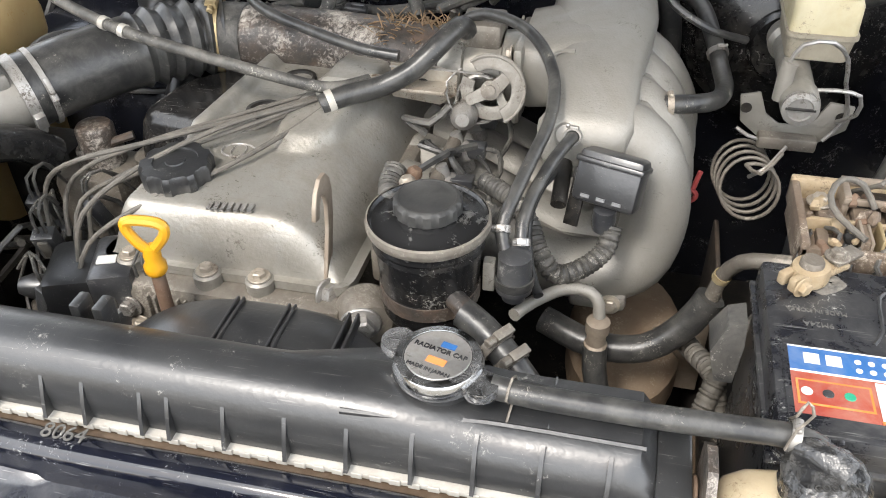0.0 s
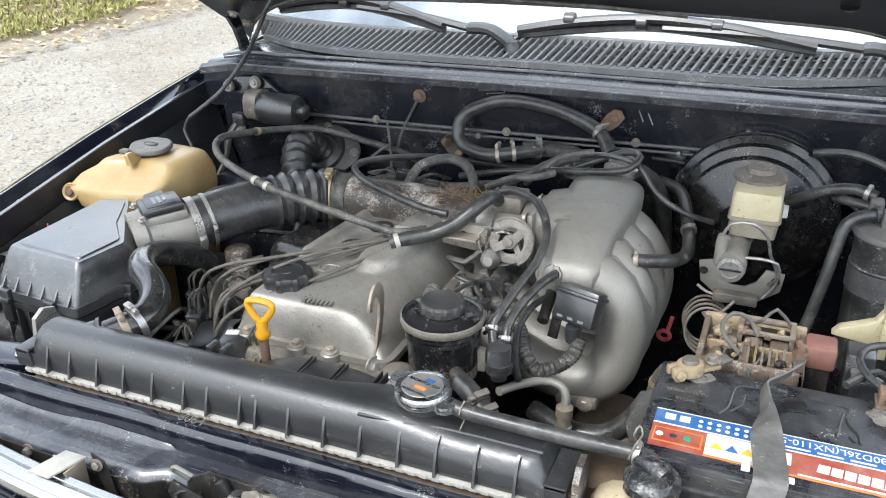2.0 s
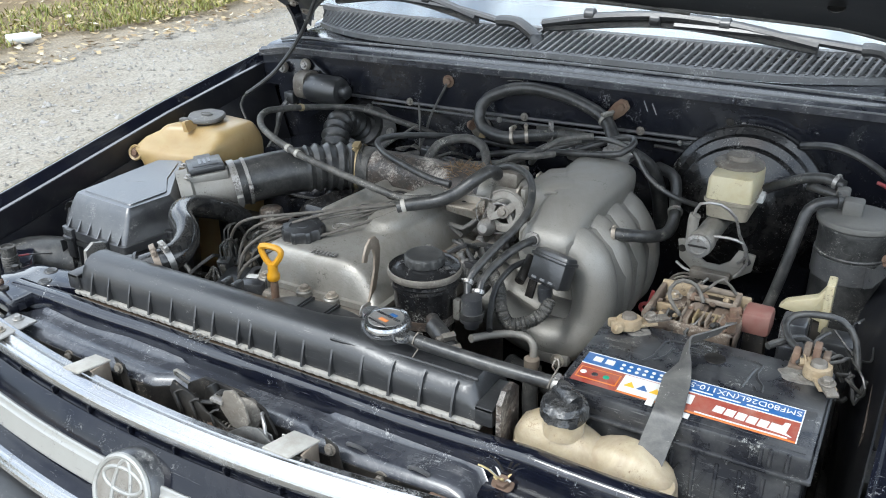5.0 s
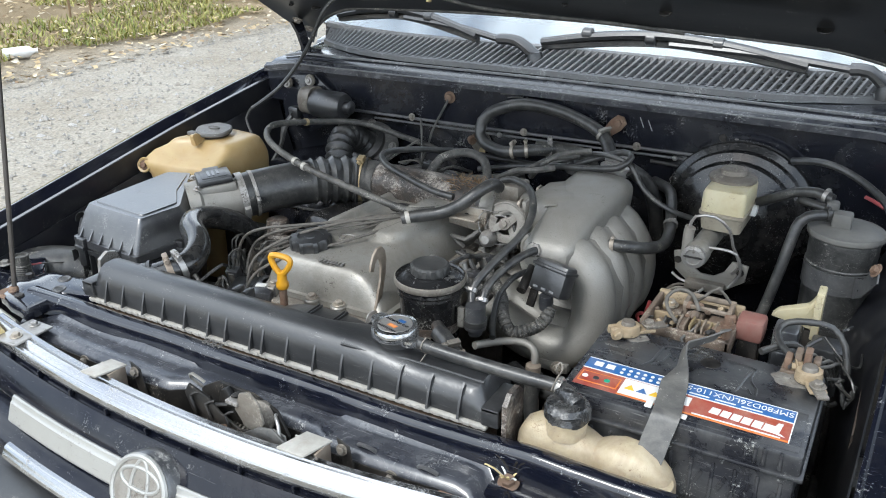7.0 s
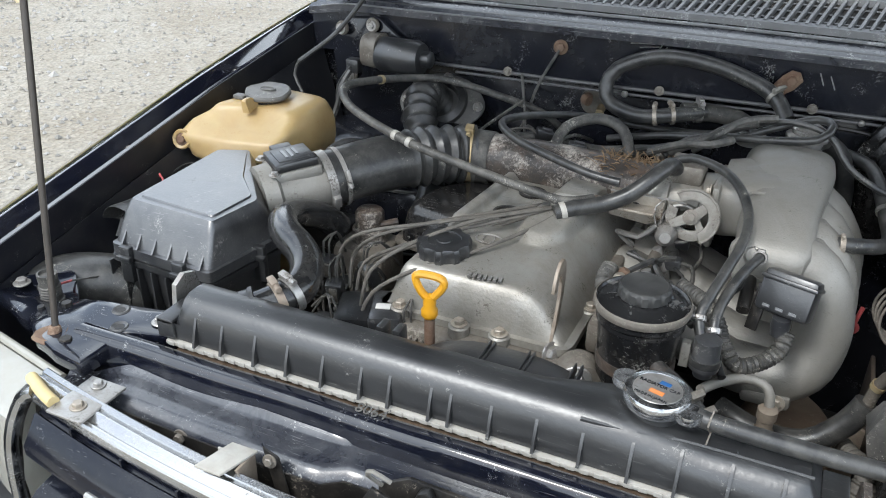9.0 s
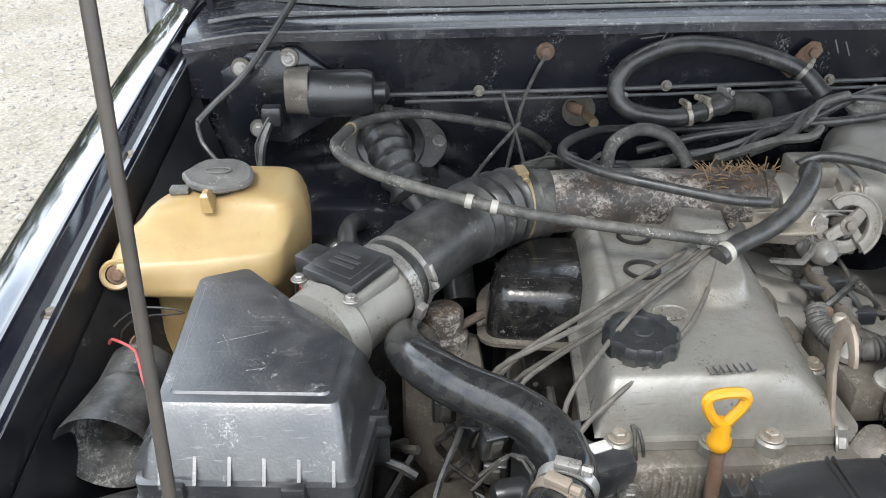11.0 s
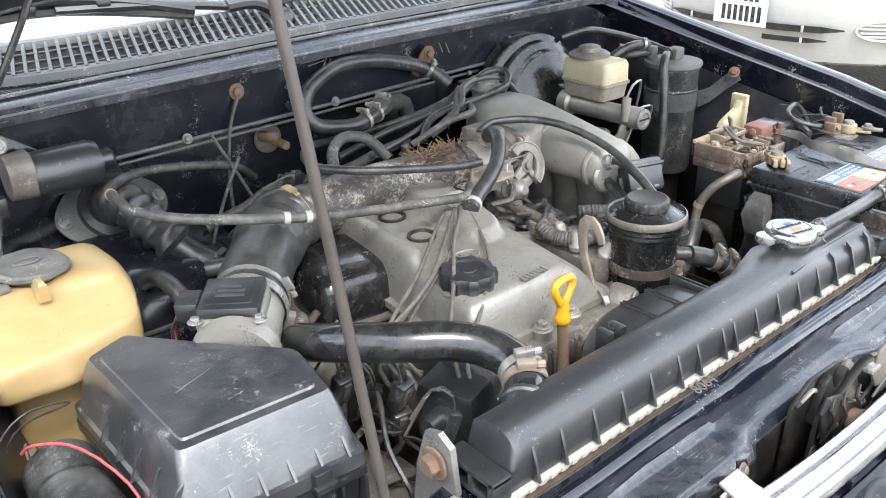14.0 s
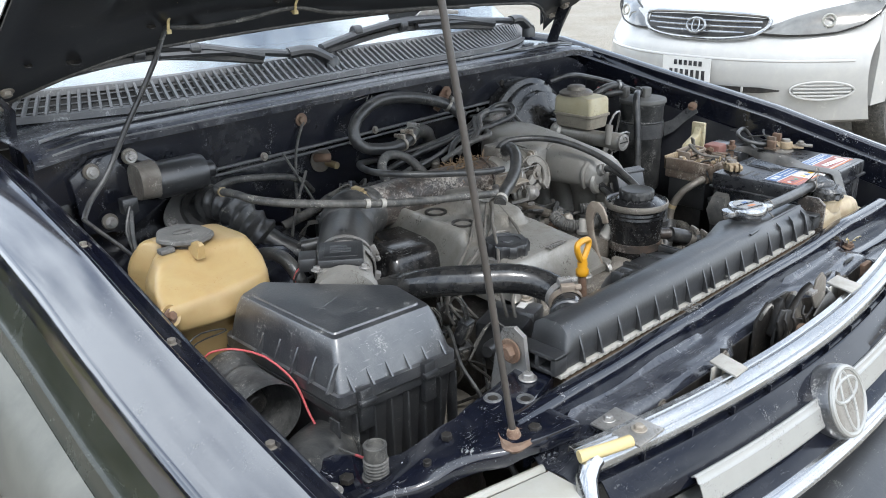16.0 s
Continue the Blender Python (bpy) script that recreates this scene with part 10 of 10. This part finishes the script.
part("seam", loft([ring_at(OT, 0.932, 0.0025), ring_at(OT, 0.934, 0.003), ring_at(OT, 0.936, 0.0025)]), TANK_PALE, expansion)

# ---- white saloon parked alongside ----
sedan = thing("white_saloon", (5.2, 3.0, 0.0), "white saloon car parked nose towards the bay", "car")
SA = Matrix.Translation((3.53, 2.56, 0.145)) @ Matrix.Rotation(radians(-0.5), 4, "Z")


def swp(y):
    """How far the nose sweeps back at y across the car."""
    return 0.46 * abs(y / 0.90) ** 2.5


LAMP_GREY = surface("sedan_lamp", (0.10, 0.098, 0.09), 0.12, 0.3, second=(0.20, 0.195, 0.18), scale=14, bump=0, coat=0.8)


def S(x, y, z):
    """Sedan space: x back from the nose, y across, z up."""
    return SA @ Vector((x, y, z))


def nose_rows():
    rows = []
    for k in range(33):
        s = -1 + 2 * k / 32
        y = s * 0.90
        sweep = swp(y)
        rows.append([S(sweep * 1.0 + 0.10, y * 0.97, 0.12), S(sweep + 0.01, y, 0.15), S(sweep - 0.06, y, 0.30), S(sweep - 0.09, y, 0.42), S(sweep - 0.085, y, 0.50), S(sweep - 0.06, y, 0.56), S(sweep - 0.01, y, 0.61), S(sweep + 0.02, y * 0.995, 0.66), S(sweep + 0.06, y * 0.98, 0.74), S(sweep + 0.16, y * 0.95, 0.80), S(sweep * 0.8 + 0.45, y * 0.92, 0.87), S(sweep * 0.5 + 0.95, y * 0.90, 0.93), S(1.20, y * 0.88, 0.98)])
    return rows


part("front_body", sheet(nose_rows(), 0.004), SEDAN_WHITE, sedan, "white bonnet and bumper")
body = []
for x, w, z0, z1 in ((0.5, 0.89, 0.22, 0.86), (1.2, 0.90, 0.2, 0.96), (2.5, 0.90, 0.2, 0.98), (4.2, 0.88, 0.25, 0.98), (4.6, 0.80, 0.3, 0.9)):
    body.append([S(x, -w, z0), S(x, -w - 0.01, (z0 + z1) / 2), S(x, -w * 0.97, z1), S(x, w * 0.97, z1), S(x, w + 0.01, (z0 + z1) / 2), S(x, w, z0)])
part("rear_body", loft(body), SEDAN_WHITE, sedan)
cabin = []
for x, w, z1 in ((1.15, 0.72, 0.97), (1.75, 0.62, 1.40), (3.0, 0.62, 1.44), (3.9, 0.68, 1.0)):
    cabin.append([S(x, -w, 0.95), S(x, -w * 0.97, z1), S(x, w * 0.97, z1), S(x, w, 0.95)])
part("cabin", loft(cabin), PLASTIC, sedan)
for sy in (-1, 1):
    w = part("wheel", lathe([(0, -0.08), (0.2, -0.09), (0.21, 0.09), (0.05, 0.07), (0, 0.07)], 28, S(1.02, sy * 0.80, 0.185), S(1.02, sy * 2, 0.32) - S(1.02, sy, 0.32)), STEEL, sedan)
    part("tyre", lathe([(0.2, -0.1), (0.30, -0.1), (0.32, -0.07), (0.32, 0.07), (0.30, 0.1), (0.2, 0.1)], 32, S(1.02, sy * 0.80, 0.185), S(1.02, sy * 2, 0.32) - S(1.02, sy, 0.32)), RUBBER_DUSTY, w)
    # headlamp: a dark reflector bowl under a clear cover
    hl, rim = [], []
    for t, z0, z1 in ((0.0, 0.650, 0.658), (0.12, 0.645, 0.69), (0.3, 0.643, 0.735), (0.5, 0.648, 0.772), (0.7, 0.662, 0.80), (0.88, 0.70, 0.822), (1.0, 0.765, 0.835)):
        y = sy * (0.375 + 0.515 * t)
        d = swp(y)
        zm = (z0 + z1) / 2
        row = [S(d - 0.012 + 0.10 * (z0 - 0.65), y, z0), S(d + 0.004 + 0.2 * (zm - 0.65), y, zm), S(d + 0.02 + 0.55 * (z1 - 0.65), y * 0.985, z1)]
        hl.append(row)
    h = part("headlamp", sheet(hl, 0.014), LAMP_GREY, sedan, "clear swept-back headlamp")
    part("trim", tube([r[0] for r in hl] + [r[2] for r in hl[::-1]], 0.006, 6), DARK, h)
    for t, r, zz in ((0.62, 0.040, 0.728),):
        y = sy * (0.375 + 0.515 * t)
        part("bulb_ring", lathe([(0.55 * r, 0), (r, 0.004), (r, 0.012), (0.8 * r, 0.014), (0.7 * r, 0.006)], 28, S(swp(y) - 0.002, y, zz), S(-1, sy * 0.35, 0.2) - S(0, 0, 0)), LENS, h)
g = part("front_grille", sheet([[S(-0.014 + swp(y) + d, y, z) for d, z in ((-0.002, 0.625 + 0.035 * min(1, abs(y) / 0.4) ** 2), (0.025, 0.69), (0.05, 0.745 - 0.015 * min(1, abs(y) / 0.4) ** 2))] for y in [-0.40 + 0.04 * i for i in range(21)]], 0.006), DARK, sedan, "dark grille with chrome bars")
for z in (0.655, 0.685, 0.715):
    part("grille_bar", tube([S(swp(y) - 0.022 + (z - 0.62) * 0.4, y, z) for y in [-0.38 + 0.038 * i for i in range(21)]], 0.008, 8, 0.1), CHROME, g)
part("grille_surround", tube([S(swp(y) + d - 0.024, y, z) for y, d, z in [(-0.42, 0.03, 0.70), (-0.40, 0.05, 0.745), (-0.2, 0.045, 0.76), (0, 0.045, 0.763), (0.2, 0.045, 0.76), (0.40, 0.05, 0.745), (0.42, 0.03, 0.70), (0.36, 0.0, 0.645), (0.2, -0.012, 0.618), (0, -0.015, 0.612), (-0.2, -0.012, 0.618), (-0.36, 0.0, 0.645), (-0.42, 0.03, 0.70)]], 0.011, 8, 0.05), CHROME, g)
part("badge", tube([S(-0.030 + 0.012 * math.sin(a), 0.062 * math.cos(a), 0.688 + 0.042 * math.sin(a)) for a in (2 * math.pi * k / 28 for k in range(29))], 0.008, 8, raw=True), CHROME, g)
part("badge", tube([S(-0.032 + 0.012 * math.sin(a), 0.024 * math.cos(a), 0.688 + 0.04 * math.sin(a)) for a in (2 * math.pi * k / 28 for k in range(29))], 0.006, 8, raw=True), CHROME, g)
pl = part("number_plate", sheet([[S(-0.105, y, z) for z in (0.325, 0.505)] for y in (-0.165, 0.165)], 0.004), LABEL_WHITE, sedan, "white number plate with plain bars")
for i in range(7):
    y = 0.115 - 0.037 * i
    part("plate_bar", sheet([[S(-0.1105, y + d, z) for z in (0.345, 0.430)] for d in (0, -0.022)], 0.001), BATTERY, pl)
for i in range(6):
    y = 0.085 - 0.034 * i
    part("plate_bar", sheet([[S(-0.1105, y + d, z) for z in (0.455, 0.485)] for d in (0, -0.022)], 0.001), BATTERY, pl)
for sy in (-1, 1):
    fm = [(0.72 + 0.135 * math.cos(a), 0.335 + 0.052 * math.sin(a)) for a in (2 * math.pi * k / 36 for k in range(37))]
    fog = part("fog_lamp_panel", tube([S(swp(y) - 0.088, sy * y, z) for y, z in fm], 0.007, 6, raw=True), SEDAN_WHITE, sedan)
    for z, w in ((0.305, 0.10), (0.325, 0.12), (0.346, 0.12), (0.366, 0.09)):
        part("louvre", tube([S(swp(y) - 0.088, sy * y, z) for y in [0.72 - w + 2 * w * i / 8 for i in range(9)]], 0.006, 6), SEDAN_WHITE, fog)
part("bumper_crease", tube([S(swp(y) - 0.082, y, 0.505) for y in [-0.84 + 0.07 * i for i in range(25)]], 0.010, 8, 0.05), SEDAN_WHITE, sedan)
for sy in (-1, 1):
    for z0, z1, ye in ((0.318, 0.352, 0.54), (0.262, 0.290, 0.47)):
        sl = part("lower_slot", sheet([[S(swp(y) - 0.0925, sy * y, z0 + (z1 - z0) * f + (0.5 - f) * (z1 - z0) * max(0.0, (y - ye + 0.10) / 0.10) * 0.8) for f in (0, 1)] for y in [0.14 + (ye - 0.14) * i / 12 for i in range(13)]], 0.003), DARK, sedan, "dark slot in the bumper")
        part("slot_post", box((-0.006, -0.006, 0), (0.006, 0.006, z1 - z0), 0.001, Matrix.Translation(S(swp(0.35) - 0.096, sy * 0.35, z0))), SEDAN_WHITE, sl)

# ---- verge: bushes behind it, grass, leaves, a bottle ----
def bush_belt():
    """Bushes and low trees in a belt round the lot's edge: small tilted leaf clumps on uneven mounds."""
    rb = random.Random(77)
    verts, faces = [], []
    for k in range(70):
        a = radians(88 + 118 * k / 69 + rb.uniform(-1, 1))
        r0 = rb.uniform(13.5, 17.5)
        cx0, cy0 = r0 * math.cos(a), r0 * math.sin(a)
        hgt = rb.uniform(1.9, 3.6)
        wid = rb.uniform(0.9, 1.7)
        for q in range(150):
            u = rb.random()
            th = rb.uniform(0, 2 * math.pi)
            rr = wid * math.sqrt(rb.random()) * (0.55 + 0.75 * math.sin(math.pi * min(1, u * 0.85 + 0.12)))
            p = Vector((cx0 + rr * math.cos(th), cy0 + rr * math.sin(th), 0.15 + hgt * u))
            e1 = Vector((rb.uniform(-1, 1), rb.uniform(-1, 1), rb.uniform(-0.6, 0.6))).normalized()
            e2 = e1.cross(Vector((rb.uniform(-0.5, 0.5), rb.uniform(-0.5, 0.5), 1))).normalized()
            l, w = rb.uniform(0.22, 0.42), rb.uniform(0.10, 0.22)
            n = len(verts)
            verts += [p - e1 * l, p - e2 * w + e1 * l * 0.1, p + e1 * l, p + e2 * w]
            faces.append((n, n + 1, n + 2, n + 3))
    me = bpy.data.meshes.new("bushes")
    me.from_pydata([tuple(v) for v in verts], [], faces)
    return me


rnd = random.Random(7)
vs, fs = [], []
def blade(x, y, z, h, w, lean, a):
    i = len(vs)
    dx, dy = math.cos(a) * w, math.sin(a) * w
    lx, ly = -math.sin(a) * lean, math.cos(a) * lean
    vs.extend([(x - dx, y - dy, z), (x + dx, y + dy, z), (x + dx * 0.6 + lx * 0.4, y + dy * 0.6 + ly * 0.4, z + h * 0.6), (x - dx * 0.6 + lx * 0.4, y - dy * 0.6 + ly * 0.4, z + h * 0.6), (x + lx, y + ly, z + h)])
    fs.append((i, i + 1, i + 2, i + 3))
    fs.append((i + 3, i + 2, i + 4))
for i in range(34000):
    y = rnd.uniform(2.5, 15)
    x = -6.35 - 5.0 * rnd.random() ** 1.4 + 0.35 * noise.noise((0, y * 0.6, 2))
    if noise.noise((x * 0.8, y * 0.8, 4)) < -0.16:
        continue
    blade(x, y, 0.02 + 0.10 * min(1, max(0, -6.0 - x)), rnd.uniform(0.02, 0.07) + 0.13 * max(0.0, noise.noise((x * 1.6, y * 1.6, 9))) * rnd.random(), rnd.uniform(0.004, 0.011), rnd.uniform(-0.12, 0.12), rnd.uniform(0, 6.3))
me = bpy.data.meshes.new("verge_grass")
me.from_pydata(vs, [], fs)


def island_material(name, cols, rough=0.7):
    m = bpy.data.materials.new(name)
    m.use_nodes = True
    nt = m.node_tree
    b = nt.nodes["Principled BSDF"]
    gm = nt.nodes.new("ShaderNodeNewGeometry")
    r = nt.nodes.new("ShaderNodeValToRGB")
    r.color_ramp.interpolation = "LINEAR"
    e = r.color_ramp.elements
    e[0].color = (*cols[0], 1)
    e[1].color = (*cols[-1], 1)
    for i, c in enumerate(cols[1:-1]):
        q = e.new((i + 1) / (len(cols) - 1))
        q.color = (*c, 1)
    nt.links.new(gm.outputs["Random Per Island"], r.inputs["Fac"])
    nt.links.new(r.outputs["Color"], b.inputs["Base Color"])
    b.inputs["Roughness"].default_value = rough
    return m


tagged(link("bushes", bush_belt(), island_material("bush_leaves", [(0.045, 0.06, 0.018), (0.07, 0.08, 0.022), (0.10, 0.10, 0.03), (0.03, 0.045, 0.015)]), None, smooth=0), "belt of olive-green bushes behind the verge", "bushes", kind="stuff")
tagged(link("verge_grass", me, island_material("verge_grass", [(0.09, 0.12, 0.025), (0.20, 0.21, 0.045), (0.32, 0.27, 0.09), (0.13, 0.16, 0.03), (0.38, 0.34, 0.10)]), None, smooth=0), "patchy yellow-green grass on the verge", "grass", kind="stuff")
vs, fs = [], []
for i in range(5200):
    y = rnd.uniform(2.0, 15)
    x = -5.7 - 4.5 * rnd.random() ** 1.3
    z = 0.012 + 0.10 * min(1, max(0, -6.0 - x)) + rnd.uniform(0, 0.05)
    s, a, t = rnd.uniform(0.02, 0.05), rnd.uniform(0, 6.3), rnd.uniform(-0.5, 0.5)
    i0 = len(vs)
    for ca, sa in ((1, 0), (0, 0.5), (-1, 0), (0, -0.5)):
        px, py = ca * s, sa * s
        vs.append((x + px * math.cos(a) - py * math.sin(a), y + px * math.sin(a) + py * math.cos(a), z + t * py + 0.008 * ca))
    fs.append((i0, i0 + 1, i0 + 2, i0 + 3))
me = bpy.data.meshes.new("leaf_litter")
me.from_pydata(vs, [], fs)
tagged(link("leaf_litter", me, island_material("leaf_litter", [(0.30, 0.21, 0.10), (0.42, 0.34, 0.20), (0.16, 0.10, 0.05), (0.5, 0.45, 0.34)]), None, smooth=0), "fallen dry leaves scattered along the verge", "leaves", kind="stuff")
vs, fs = [], []
for i in range(9000):
    x, y = -1.3 - 5.3 * rnd.random(), rnd.uniform(0.6, 9.5)
    s = rnd.uniform(0.006, 0.02) * (1.8 if rnd.random() < 0.04 else 1)
    i0 = len(vs)
    zz = -0.012 + 0.03 * noise.noise((x * 0.35, y * 0.35, 3)) + 0.012 * noise.noise((x * 1.7, y * 1.7, 8)) + 0.002
    a = rnd.uniform(0, 6.3)
    c, sn = math.cos(a) * s, math.sin(a) * s
    vs.extend([(x + c, y + sn, zz), (x - sn * 0.8, y + c * 0.8, zz), (x - c, y - sn, zz), (x + sn * 0.8, y - c * 0.8, zz), (x + c * 0.3, y + sn * 0.3, zz + s * rnd.uniform(0.5, 1.0))])
    fs.extend([(i0, i0 + 1, i0 + 4), (i0 + 1, i0 + 2, i0 + 4), (i0 + 2, i0 + 3, i0 + 4), (i0 + 3, i0, i0 + 4)])
me = bpy.data.meshes.new("gravel")
me.from_pydata(vs, [], fs)
tagged(link("gravel", me, island_material("gravel_stones", [(0.20, 0.19, 0.17), (0.29, 0.28, 0.26), (0.25, 0.225, 0.19), (0.34, 0.33, 0.31)], 1.0), None, smooth=0), "loose grey gravel stones on the lot", "gravel", kind="stuff")
bottle = thing("plastic_bottle", (-6.45, 4.25, 0.05), "white plastic bottle lying on the verge", "bottle")
part("body", lathe([(0, 0), (0.045, 0), (0.05, 0.01), (0.05, 0.20), (0.02, 0.25), (0.02, 0.28), (0, 0.28)], 20, (-6.55, 4.15, 0.09), (0.6, 0.8, 0.05)), LABEL_WHITE, bottle)
for k in range(7):
    x, y = -7.4 - 1.6 * rnd.random(), 4.2 + 5.0 * rnd.random()
    sap = thing("sapling", (x, y, 0.1), "thin brown sapling stems on the verge", "sapling")
    part("stem", tube([(x, y, 0.08), (x + 0.03, y, 0.6), (x + rnd.uniform(-0.1, 0.1), y + 0.05, 1.3)], 0.012, 6), DRY, sap)
    lv = bmesh.new()
    for i in range(60):
        c = Vector((x + rnd.gauss(0, 0.16), y + rnd.gauss(0, 0.16), rnd.uniform(0.5, 1.45)))
        d = Vector((rnd.gauss(0, 1), rnd.gauss(0, 1), rnd.gauss(0, 0.5))).normalized() * 0.05
        e = d.cross(Vector((0, 0, 1))) * 0.5
        lv.faces.new([lv.verts.new(q) for q in (c - d, c + e, c + d, c - e)])
    part("leaves", lv, island_material("sapling_leaves", [(0.07, 0.11, 0.02), (0.15, 0.16, 0.04), (0.2, 0.17, 0.06)]), sap, smooth=0)
